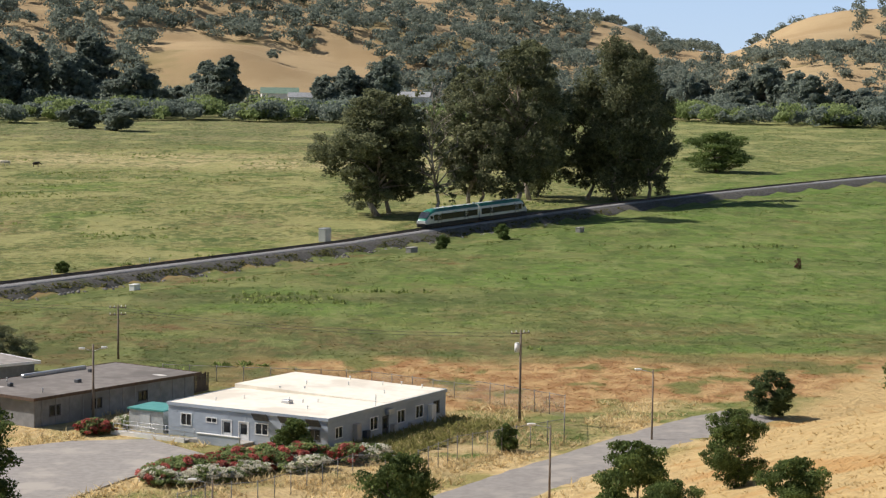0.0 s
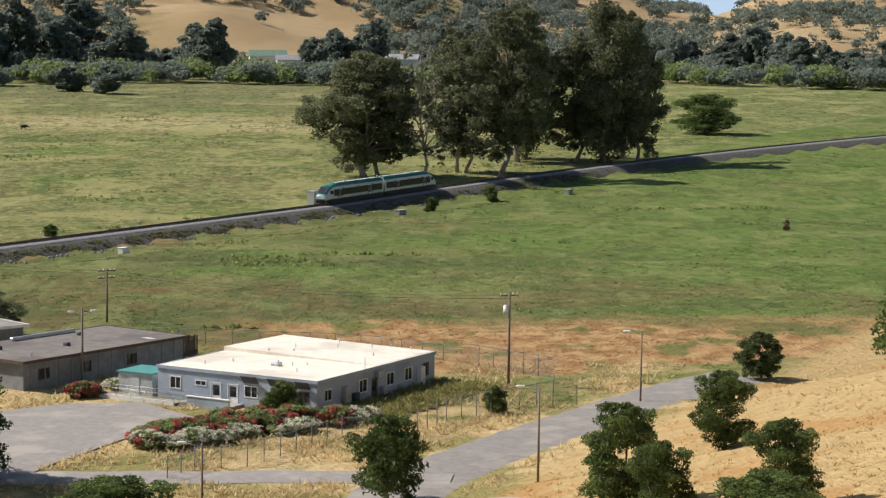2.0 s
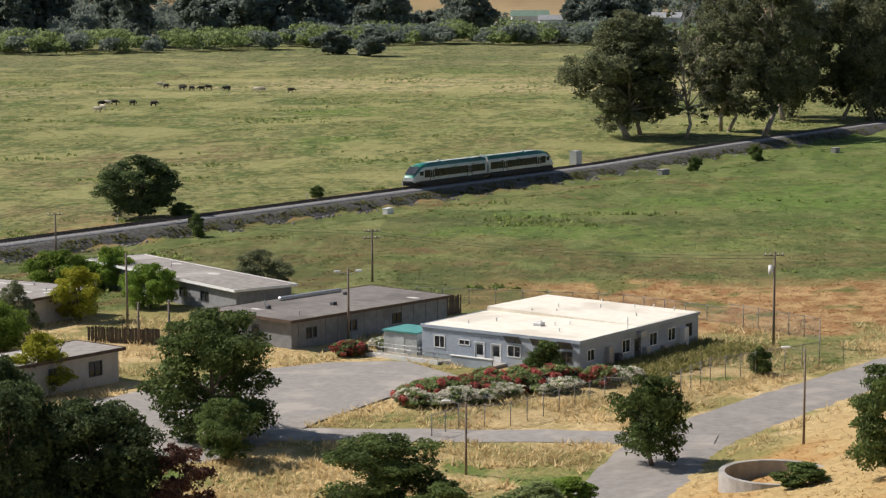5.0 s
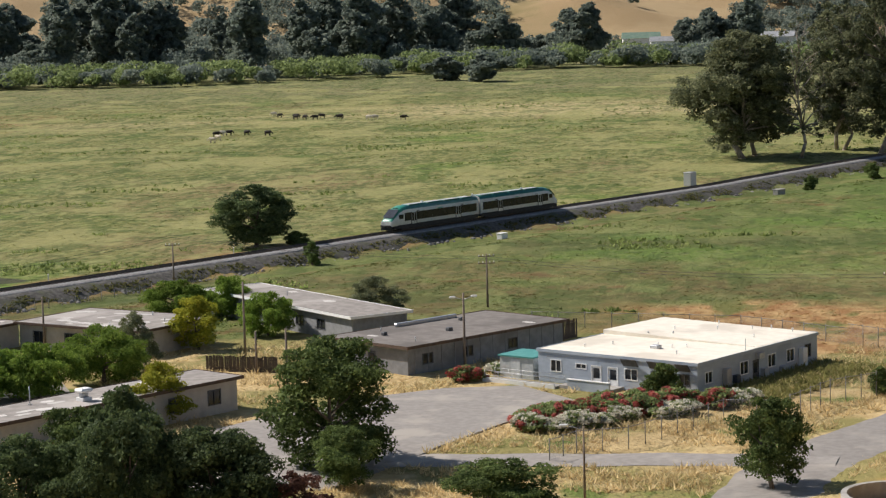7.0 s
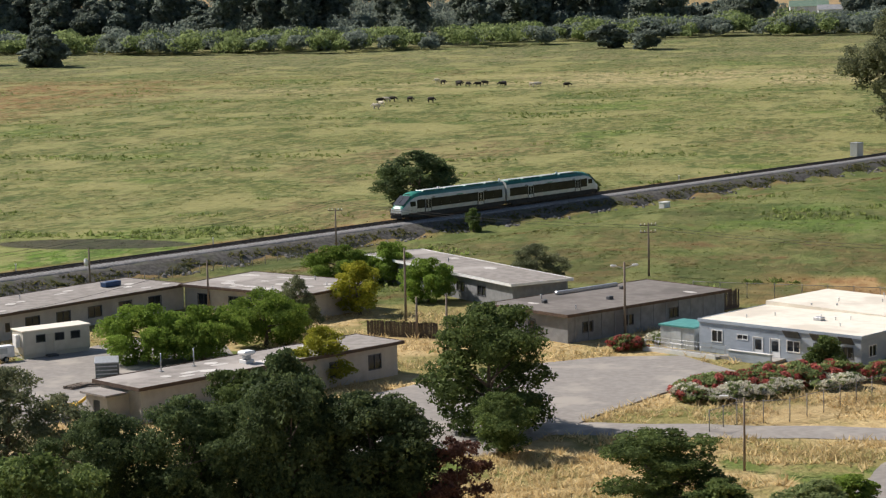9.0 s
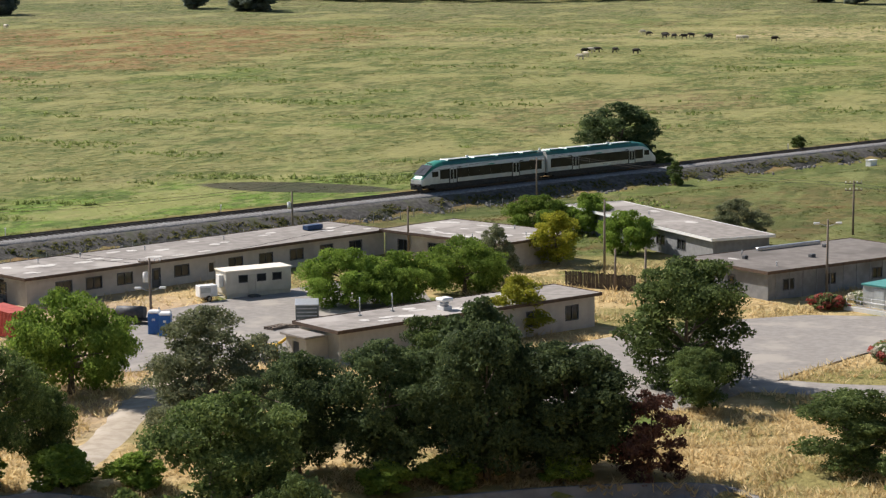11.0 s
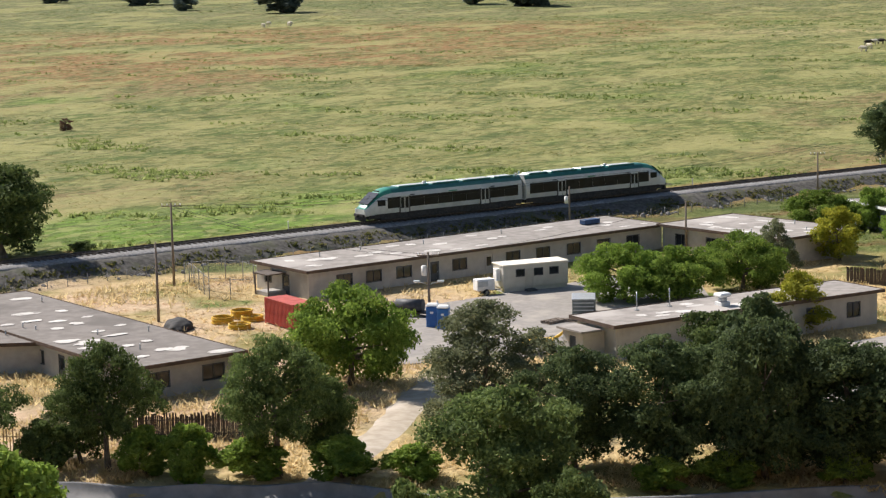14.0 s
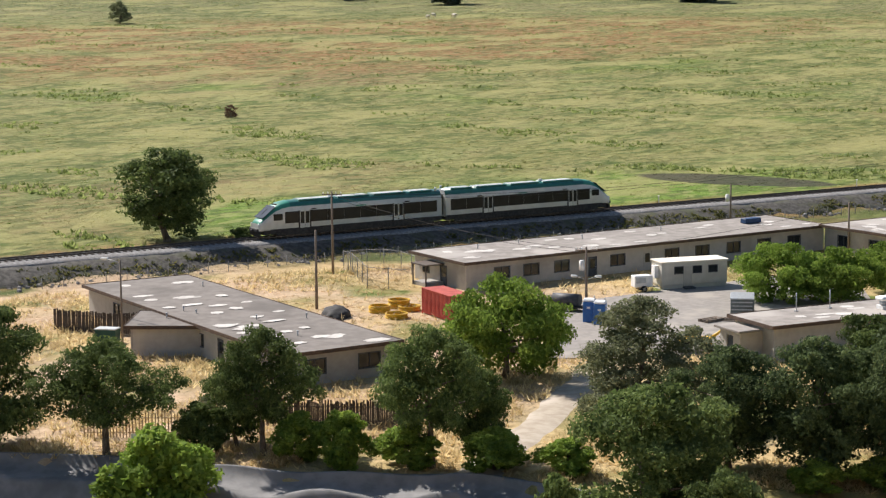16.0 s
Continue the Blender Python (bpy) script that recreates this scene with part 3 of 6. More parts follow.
def trunk_mesh(name, rng, h, r, tips, fork, mat, lean=0.04, twigs=0):
    bm = bmesh.new()
    top = Vector((rng.normal() * lean * h, rng.normal() * lean * h, fork * h))
    mid = top * 0.5 + Vector((rng.normal() * 0.02 * h, rng.normal() * 0.02 * h, 0))
    tube(bm, (0, 0, -0.3), (0, 0, 0.25), r * 1.5, r * 1.05, 10)
    tube(bm, (0, 0, 0.2), mid, r * 1.08, r * 0.88, 10)
    tube(bm, mid, top, r * 0.9, r * 0.7, 10)
    # a leader goes on through the crown and the limbs leave it at their own heights
    high = Vector((top.x * 1.6 + rng.normal() * 0.03 * h, top.y * 1.6 + rng.normal() * 0.03 * h, h * 0.86))
    bow = (top + high) / 2 + Vector((rng.normal() * 0.025 * h, rng.normal() * 0.025 * h, 0))
    tube(bm, top * 0.99, bow, r * 0.7, r * 0.4, 8)
    tube(bm, bow, high, r * 0.4, r * 0.06, 7)
    for q in tips:
        q = Vector(q)
        u = max(0.0, min(0.92, (q.z / h - fork) / (0.86 - fork) - rng.uniform(0.18, 0.42)))
        s = top.lerp(bow, u * 2) if u < 0.5 else bow.lerp(high, u * 2 - 1)
        k = s.lerp(q, 0.5) + Vector(rng.normal(0, 0.022 * h, 3)) + Vector((0, 0, 0.02 * h))
        g = r * (0.52 - 0.34 * u)
        tube(bm, s, k, g, g * 0.6, 7)
        tube(bm, k, q, g * 0.62, g * 0.15, 6)
        for i in range(twigs):
            e = k.lerp(q, rng.uniform(0.0, 0.8))
            d = (q - s).length * rng.uniform(0.2, 0.42)
            tube(bm, e, e + Vector((rng.normal(), rng.normal(), 0.5 + 0.5 * rng.random())).normalized() * d, g * 0.3, g * 0.08, 5)
    return mesh_of(name, bm, mat)


def crown_points(rng, h, w, low, lobes, size, flat, top, leaves, leaf, fill, subs=9, core=0.16):
    big, small = [], []
    for i in range(lobes):
        u = (i + 0.5) / lobes
        reach = math.sin(math.pi * min(1, 0.16 + 0.80 * u)) ** 0.75 * (1 if top <= 1 else (1 - u) ** (0.5 * (top - 1)))
        a = i * 2.4 + rng.uniform(-0.6, 0.6)
        rad = w * size * rng.uniform(0.65, 1.15) * (0.5 + 0.5 * reach)
        d = max(0, (w / 2) * reach - rad * 0.6) * rng.uniform(0.5, 1.1)
        c = np.array((d * math.cos(a), d * math.sin(a), (low + (1 - low) * u) * h))
        big.append((c, rad * 0.8, flat))
        for k in range(subs):
            v = rng.normal(0, 1, 3)
            v[2] += 0.3
            v /= np.linalg.norm(v)
            small.append((c + v * rad * np.array((1, 1, flat)) * 0.78, rad * rng.uniform(0.26, 0.52), flat * 0.85))
    n_core = int(leaves * core)
    p1, d1 = lobes_points(rng, small, leaves - n_core, fill)
    p2, d2 = lobes_points(rng, big, n_core, 0.5)
    p, d = np.concatenate([p1, p2]), np.concatenate([d1, d2])
    sz = np.concatenate([np.full(len(p1), leaf), np.full(n_core, leaf * 1.7)])
    lo, hi = np.percentile(p[:, 2], 0.5), np.percentile(p[:, 2], 99.5)
    zz = lambda z: low * h * 0.75 + (z - lo) / (hi - lo) * h * (1 - low * 0.75)
    p[:, 2] = np.maximum(zz(p[:, 2]), 0.08)
    wide = np.percentile(np.hypot(p[:, 0], p[:, 1]), 98)
    k = 0.5 * w / wide
    p[:, :2] *= k
    tips = [(b[0][0] * k, b[0][1] * k, zz(b[0][2])) for b in big]
    return p, d, sz, tips


def make_tree(name, seed, h, w, leaves, leaf, mat, bark, fork=0.3, low=0.22, lobes=14, size=0.26, flat=0.8, top=1.0, label="", category="tree", fill=0.3, core=0.16, limbs=10, twigs=0):
    """A tree w wide and h high. low: where the crown begins; top: how pointed (1 round, more tapers up)."""
    rng = np.random.default_rng(seed)
    p, nrm, sz, tips = crown_points(rng, h, w, low, lobes, size, flat, top, leaves, leaf, fill, core=core)
    thing = holder(name, Matrix(), label, category)
    part("trunk", trunk_mesh("trunk", rng, h, max(0.09, w * 0.026), tips[:limbs], fork, bark, twigs=twigs), None, thing)
    part("crown", leaf_mesh("crown", p, nrm, sz, mat, seed + 7), None, thing)
    return thing


STORE = {}


def plant(kind, x, y, h, w, rz=None, label="", group=""):
    """Sets a copy of a kind of tree, scaled to its height and width."""
    ob, h0, w0 = STORE[kind]
    if callable(ob):
        ob = ob()
        STORE[kind] = (ob, h0, w0)
    rz = (x * 37.7 + y * 17.3) % 360 if rz is None else rz
    h += skate_drop(x, y)
    m = at(x, y, rz, -0.05) @ Matrix.Diagonal((w / w0, w / w0, h / h0, 1))
    if not ob.get("used"):
        ob["used"] = 1
        ob.matrix_basis = m
        c = ob
    else:
        c = copy_thing(ob, m)
        c.matrix_basis = m
    if label:
        c["label"] = label
    return c


def kinds():
    T = lambda *a, **k: (lambda: make_tree(*a, **k))
    STORE["oak_a"] = T("oak_tree", 1, 9, 9, 25000, 0.20, LEAF_OAK, BARK, low=0.06, lobes=16, size=0.23, fill=0.45, label="round dark green oak in dry grass"), 9, 9
    STORE["oak_b"] = T("oak_tree", 2, 9, 8, 25000, 0.20, LEAF_DARK, BARK, low=0.10, lobes=15, size=0.25, fill=0.45, label="dense dark evergreen oak beside the yard"), 9, 8
    STORE["oak_c"] = T("oak_tree", 3, 7, 8, 20000, 0.17, LEAF_OAK, BARK, low=0.16, fork=0.3, lobes=15, size=0.23, fill=0.5, label="spreading young oak with open trunk"), 7, 8
    STORE["green"] = T("leafy_tree", 4, 6, 10, 26000, 0.19, LEAF_GREEN, BARK, low=0.08, lobes=13, size=0.24, label="bright green broadleaf tree in the yard"), 6, 10
    STORE["yellow"] = T("leafy_tree", 5, 6, 6, 11000, 0.18, LEAF_YELLOW, BARK, low=0.12, lobes=10, label="yellow-green leafy tree beside the old barracks"), 6, 6
    STORE["grey"] = T("olive_tree", 6, 9, 9, 30000, 0.16, LEAF_GREY, BARK, low=0.08, lobes=20, size=0.22, fill=0.6, core=0.10, label="airy grey-green tree with fine leaves"), 9, 9
    STORE["plum"] = T("plum_tree", 8, 6, 6, 13000, 0.17, LEAF_PLUM, BARK, low=0.05, lobes=16, size=0.2, fill=0.9, core=0.06, twigs=2, label="thin dark red-leaved plum tree"), 6, 6
    STORE["bush"] = T("bush", 9, 3, 3.4, 9000, 0.14, LEAF_OAK, BARK, low=0.03, fork=0.2, lobes=8, size=0.3, label="rounded dark green bush", category="bush"), 3, 3.4
    STORE["weeds"] = T("bush", 19, 3, 3.4, 8000, 0.15, LEAF_WILLOW, BARK, low=0.03, fork=0.2, lobes=8, size=0.3, label="pale green bush in dry grass", category="bush"), 3, 3.4
    STORE["oak_open"] = T("oak_tree", 23, 8.6, 10.5, 34000, 0.155, LEAF_OAK, BARK, low=0.36, fork=0.34, lobes=20, size=0.2, flat=0.75, fill=0.55, core=0.10, limbs=16, twigs=1, label="umbrella-shaped oak with a bare trunk"), 8.6, 10.5
    STORE["oak_d"] = T("oak_tree", 26, 9, 9, 32000, 0.18, LEAF_DARK, BARK, low=0.13, fork=0.3, lobes=17, size=0.24, fill=0.45, limbs=14, label="dense dark evergreen oak with a bare trunk"), 9, 9
    STORE["lime"] = T("bush", 24, 3, 3.4, 9000, 0.15, LEAF_GREEN, BARK, low=0.03, fork=0.2, lobes=9, size=0.28, label="sunlit yellow-green bush in dry grass", category="bush"), 3, 3.4
    STORE["gum_a"] = T("eucalyptus_tree", 11, 38, 28, 38000, 0.58, LEAF_GUM, PALE_BARK, low=0.12, fork=0.22, lobes=28, size=0.215, flat=0.85, fill=0.6, core=0.05, limbs=26, twigs=2, label="tall spreading eucalyptus beside the railway"), 38, 28
    STORE["gum_b"] = T("eucalyptus_tree", 12, 44, 24, 36000, 0.56, LEAF_GUM, PALE_BARK, low=0.17, fork=0.26, lobes=28, size=0.225, flat=0.85, fill=0.6, core=0.03, limbs=28, twigs=2, label="very tall eucalyptus with dense dark crown"), 44, 24
    STORE["gum_dark"] = T("eucalyptus_tree", 16, 44, 26, 36000, 0.56, LEAF_GUM, PALE_BARK, low=0.05, fork=0.2, lobes=24, size=0.27, flat=1.0, label="very tall dark tree with a dense low crown"), 44, 26
    STORE["gum_thin"] = T("eucalyptus_tree", 13, 34, 18, 3600, 0.5, LEAF_GUM, PALE_BARK, low=0.16, fork=0.22, lobes=30, size=0.09, fill=0.9, core=0, limbs=30, twigs=5, label="half-dead eucalyptus with bare pale limbs"), 34, 18
    STORE["cone"] = T("evergreen_tree", 18, 16, 11, 42000, 0.24, LEAF_OAK, BARK, low=0.01, fork=0.3, lobes=18, size=0.27, top=1.5, label="large dense evergreen tree on the gold hill"), 16, 11
    STORE["far"] = T("far_tree", 14, 14, 14, 5200, 0.95, LEAF_FAR_HAZED, BARK, low=0.04, fork=0.2, lobes=9, size=0.28, label="dark tree at the far edge of the pasture"), 14, 14
    STORE["far_gum"] = T("far_tree", 15, 32, 20, 6500, 1.5, LEAF_FAR_HAZED, BARK, low=0.10, fork=0.3, lobes=17, size=0.25, label="tall dark tree in the row beyond the pasture"), 32, 20
    STORE["far_gum_b"] = T("far_tree", 17, 34, 14, 5500, 1.4, LEAF_FAR_HAZED, BARK, low=0.10, fork=0.3, lobes=15, size=0.28, flat=1.1, label="slender tall dark tree beyond the pasture"), 34, 14


kinds()
# ---- trees of the place ----
def plant_all():
    P = plant
    # eucalyptus grove beside the line
    P("gum_a", -17, 525, 32, 32)
    P("gum_a", -14, 533, 29, 24, 210)
    P("gum_thin", -2, 524, 36, 18)
    P("gum_thin", 9, 545, 38, 18, 70)
    P("gum_b", 7, 548, 38, 22, 40)
    P("gum_b", 18, 532, 43, 27)
    P("gum_a", 25, 585, 45, 27, 120)
    P("gum_dark", 28, 600, 39, 18, 200)
    P("gum_dark", 50, 587, 46, 27, 10)
    P("gum_a", 57, 605, 43, 23, 250)
    P("gum_b", 42, 590, 33, 22, 160)
    P("gum_a", 60, 592, 30, 20, 30)
    P("oak_a", 98, 728, 14, 25, label="broad green tree in the pasture")
    # along the line
    P("oak_b", -93, 334, 10.6, 14.5, label="spreading dark oak beside the railway")
    P("oak_c", -164.5, 191, 11.4, 16.5, 30, label="round-topped dark oak beside the railway")
    P("bush", -79.3, 318.3, 3.9, 3.2)
    P("bush", -70.1, 373.5, 2.2, 3.2)
    P("bush", -86, 335.5, 2.5, 5)
    P("bush", 0, 447, 3.2, 4)
    P("bush", 14, 468, 3.6, 4.5)
    P("bush", -157, 197, 1.6, 4.2)
    # a dead shrub in the pasture
    P("plum", -279, 346, 2.8, 3.2, label="small dark dead shrub among weeds")
    # beside the pale-roofed building
    P("bush", -14.0, 190.2, 3.7, 4.3, label="round dark green shrub against the building")
    P("bush", 6.6, 194.6, 2.7, 2.8, label="round bush at the wire fence")
    P("oak_c", -3.0, 153.5, 7.0, 7.4, label="young oak between the road and the driveway")
    # yard and barracks
    P("oak_a", -38.7, 160.5, 10.6, 11.5)
    P("oak_c", -36.0, 152.5, 5.0, 6.4)
    P("green", -81.5, 189, 5.9, 9.5)
    P("green", -76.0, 190.5, 5.6, 9.0)
    P("green", -72.5, 199.5, 6.0, 9.5)
    P("yellow", -69.1, 222, 6.2, 6.6)
    P("green", -63.8, 233, 5.2, 7.0)
    P("green", -79.5, 247, 5.0, 8.5)
    P("green", -73.5, 249, 5.2, 7.0)
    P("grey", -53.3, 244, 5.6, 8.0)
    P("yellow", -59.3, 178, 5.8, 6.2, 60)
    P("grey", -71.2, 206.5, 6.5, 5.5)
    # the dense belt below the viewpoint
    P("oak_b", -47.0, 132, 11.6, 8.0)
    P("oak_b", -40.5, 131.5, 9.0, 9.5, 80)
    P("oak_d", -39.6, 129.4, 9.0, 10.0, 140)
    P("oak_a", -52.5, 138, 9.0, 7.6)
    P("oak_d", -44.6, 127.0, 10.8, 9.0, 190)
    P("oak_d", -51.6, 125.5, 9.2, 9.0, 33)
    P("oak_d", -57.7, 124.9, 8.4, 8.4, 250)
    P("weeds", -52, 114.5, 2.6, 4.5)
    P("lime", -50.0, 121.8, 2.2, 4.0)
    P("oak_a", -57.5, 113, 7.8, 11.0)
    P("oak_c", -50.0, 107.5, 4.5, 7.5)
    P("grey", -69.5, 134.0, 9.4, 11.5)
    P("green", -86.2, 142.5, 8.4, 11.0, 15)
    P("oak_open", -75.1, 114.3, 9.6, 9.6, 75)
    P("oak_c", -73.2, 117.5, 6.6, 5.6, 15)
    P("oak_open", -87.3, 111.1, 9.0, 8.6)
    P("oak_open", -97.0, 105.4, 8.2, 10.6, 50)
    P("oak_a", -106.0, 103, 10.0, 9.0)
    P("lime", -85.6, 98.0, 4.6, 9.6, label="full green bush at the skate park")
    P("lime", -80.3, 111.2, 4.0, 4.4)
    P("lime", -84.2, 111.2, 3.5, 4.2, 66)
    P("lime", -71.0, 115.8, 3.0, 5.5, 120)
    P("lime", -76.6, 113.6, 3.0, 5.2, 33)
    P("oak_c", -90.4, 112.0, 6.0, 6.0, 40)
    P("grey", -93.6, 112.5, 3.4, 4.0, 10)
    P("bush", -91.4, 109.4, 3.6, 4.4, 70)
    P("lime", -66.0, 117.5, 2.6, 4.5, 15)
    P("lime", -46.2, 124.6, 2.4, 4.5, 10)
    P("lime", -39.5, 128.3, 2.4, 4.0, 80)
    P("plum", -34.2, 131, 6.0, 6.2)
    P("bush", -62, 108, 2.6, 4.5)
    P("bush", -40, 109, 3.0, 5.0)
    P("oak_a", -21.5, 138, 5.4, 9.0)
    P("weeds", -10.5, 134, 3.0, 5.5)
    P("lime", -8.4, 141, 2.0, 4.0, 25)
    P("bush", 7.4, 134.2, 1.6, 4.0, 110)
    P("bush", -17.0, 133, 3.2, 5.5)
    # gold hill
    P("oak_a", 22.7, 154.0, 5.9, 5.0)
    P("oak_b", 35.8, 217, 5.2, 5.2)
    P("oak_a", 12.5, 129, 7.2, 5.8, 20)
    P("oak_a", 13.4, 116.5, 5.4, 4.2, 130)
    P("oak_a", 20.1, 113.7, 5.4, 4.6, 90)
    P("oak_a", 17.3, 102, 4.0, 6.8, 200)
    P("cone", 42.0, 161, 17.0, 13.0)
    # far edge of the pasture
    P("far", -426, 884, 18, 24)
    P("far", -470, 905, 16, 20)
    P("far", -182, 1020, 12, 22)


plant_all()


# ---- buildings ----
def frame_of(corner, toward):
    """A pose at a plan corner whose x axis runs toward another plan point; also the length between."""
    a, b = Vector(corner), Vector(toward)
    d = b - a
    return pose(a.x, a.y, 0, 0, 0, math.degrees(math.atan2(d.y, d.x))), d.length


def wall_with_openings(L, H, T, openings):
    """A wall along x, outer face at y = 0, thick inward (+y), with holes (x0, z0, x1, z1)."""
    xs = sorted({0.0, L, *[o[0] for o in openings], *[o[2] for o in openings]})
    bm = bmesh.new()
    for a, b in zip(xs, xs[1:]):
        cuts = sorted((o[1], o[3]) for o in openings if o[0] <= a + 1e-6 and o[2] >= b - 1e-6)
        z = -0.4
        for lo, hi in cuts:
            if lo > z + 0.01:
                box(bm, a, 0, z, b, T, lo)
            z = hi
        if z < H - 0.01:
            box(bm, a, 0, z, b, T, H)
    bmesh.ops.remove_doubles(bm, verts=bm.verts[:], dist=0.001)
    return bm


def window_part(parent, m, x0, z0, x1, z1, frame_mat, mullions=1, depth=0.10, rails=0):
    bm = bmesh.new()
    f = 0.09
    box(bm, x0 - f, -0.04, z0 - f, x1 + f, 0.06, z0)
    box(bm, x0 - f, -0.04, z1, x1 + f, 0.06, z1 + f)
    box(bm, x0 - f, -0.04, z0, x0, 0.06, z1)
    box(bm, x1, -0.04, z0, x1 + f, 0.06, z1)
    w = part("window", bm, frame_mat, parent, "", m)
    for i in range(mullions):
        c = x0 + (x1 - x0) * (i + 1) / (mullions + 1)
        part("mullion", boxed(c - 0.03, 0.0, z0, c + 0.03, 0.06, z1), frame_mat, w)
    for i in range(rails):
        c = z0 + (z1 - z0) * (i + 1) / (rails + 1)
        part("glazing_bar", boxed(x0, 0.0, c - 0.025, x1, 0.05, c + 0.025), frame_mat, w)
    part("pane", boxed(x0, depth - 0.03, z0, x1, depth, z1), PANE, w, "dark window glass")
    return w


def door_part(parent, m, x0, z1, x1, mat, glazed=True, frame_mat=None):
    bm = bmesh.new()
    f = 0.08
    box(bm, x0 - f, -0.03, 0, x0, 0.06, z1 + f)
    box(bm, x1, -0.03, 0, x1 + f, 0.06, z1 + f)
    box(bm, x0, -0.03, z1, x1, 0.06, z1 + f)
    d = part("door", bm, frame_mat or mat, parent, "", m)
    part("leaf", boxed(x0, 0.04, 0.0, x1, 0.09, z1, 0.008), mat, d)
    if glazed:
        part("pane", boxed(x0 + 0.18, 0.02, 0.9, x1 - 0.18, 0.04, z1 - 0.2), PANE, d)
    part("handle", boxed(x1 - 0.14, -0.03, 1.0, x1 - 0.06, 0.03, 1.08), GALV, d)
    return d


def building(name, corner, toward, depth, H, wall_mat, roof_mat, fascia_mat, label, windows=(), doors=(), over=0.5, frame_mat=None, patches=0, seed=1, base_mat=None, category="building"):
    """A low flat-roofed building: front wall along corner->toward, depth to its left hand side.
    windows, doors: (wall 0 to 3, from, to, sill, head). Walls go round: front, end at toward, back, end at corner."""
    m, L = frame_of(corner, toward)
    b = holder(name, m, label, category)
    T = 0.2
    rng = random.Random(seed)
    frame_mat = frame_mat or DARK_TRIM
    faces = [(pose(0, 0, 0), L), (pose(L, T, 0, 0, 0, 90), depth - 2 * T), (pose(L, depth, 0, 0, 0, 180), L), (pose(0, depth - T, 0, 0, 0, 270), depth - 2 * T)]
    for i, (wm, wl) in enumerate(faces):
        holes = [(o[1], o[3], o[2], o[4]) for o in windows if o[0] == i] + [(o[1], 0.0, o[2], o[3]) for o in doors if o[0] == i]
        part("wall", wall_with_openings(wl, H, T, holes), wall_mat, b, "", wm)
        for o in windows:
            if o[0] == i:
                window_part(b, wm, o[1], o[3], o[2], o[4], o[5] if len(o) > 5 else frame_mat, mullions=1 if o[2] - o[1] < 2.2 else 2, rails=1 if o[4] - o[3] > 1.3 else 0)
        for o in doors:
            if o[0] == i:
                door_part(b, wm, o[1], o[3], o[2], o[4] if len(o) > 4 else WHITE_PAINT)
    bm = boxed(-over, -over, H, L + over, depth + over, H + 0.16)
    r = part("roof", bm, roof_mat, b)
    bm = bmesh.new()
    e = over + 0.03
    box(bm, -e, -e, H - 0.10, L + e, -e + 0.06, H + 0.22)
    box(bm, -e, depth + e - 0.06, H - 0.10, L + e, depth + e, H + 0.22)
    box(bm, -e, -e + 0.06, H - 0.10, -e + 0.06, depth + e - 0.06, H + 0.22)
    box(bm, L + e - 0.06, -e + 0.06, H - 0.10, L + e, depth + e - 0.06, H + 0.22)
    part("fascia", bm, fascia_mat, r)
    part("floor", boxed(T + 0.02, T + 0.02, -0.4, L - T - 0.02, depth - T - 0.02, 0.02), CONCRETE, b)
    for k in range(patches):
        x, y = rng.uniform(1, L - 1), rng.uniform(0.8, depth - 0.8)
        bm = bmesh.new()
        n = 14
        a, c = rng.uniform(0.5, 1.3), rng.uniform(0.35, 0.8)
        vs = [bm.verts.new((x + a * math.cos(6.283 * i / n) * rng.uniform(0.75, 1.15), y + c * math.sin(6.283 * i / n) * rng.uniform(0.75, 1.15), H + 0.166 + 0.002 * k)) for i in range(n)]
        bm.faces.new(vs)
        part("roof_patch", bm, PATCH, r, "pale dried roof patch")
    for k in range(max(2, patches // 6)):
        x, y = rng.uniform(1, L - 1), rng.uniform(0.8, depth - 0.8)
        bm = bmesh.new()
        tube(bm, (x, y, H + 0.1), (x, y, H + 0.55), 0.06, 0.06)
        tube(bm, (x, y, H + 0.55), (x, y, H + 0.65), 0.11, 0.09)
        part("vent_pipe", bm, GALV, r)
    return b


# pale-roofed blue-grey building: its entrance wall faces the parking lot
white_house = building("office_building", (-27.2, 202.0), (-10.7, 192.7), 23.0, 3.15, SIDING, WHITE_ROOF, SIDING, "blue-grey office building with a flat cream roof",
    windows=[(0, 1.6, 2.8, 1.2, 2.3, WHITE_PAINT), (0, 4.7, 5.9, 1.75, 2.15, WHITE_PAINT), (0, 10.6, 12.0, 1.1, 2.1, WHITE_PAINT), (0, 13.7, 15.0, 1.1, 2.1, DARK_TRIM), (0, 16.9, 18.0, 1.1, 2.1, DARK_TRIM),
             (1, 1.2, 2.4, 1.2, 2.2, WHITE_PAINT), (1, 7.6, 9.0, 1.1, 2.3, WHITE_PAINT), (1, 12.9, 14.3, 1.1, 2.3, WHITE_PAINT), (1, 16.6, 18.0, 1.1, 2.3, WHITE_PAINT), (1, 20.3, 21.4, 1.1, 2.3, DARK_TRIM)],
    doors=[(0, 6.6, 7.7, 2.1, WHITE_PAINT), (0, 8.6, 9.7, 2.1, WHITE_PAINT), (1, 10.0, 11.0, 2.1, DARK_TRIM)], over=0.10, seed=3)
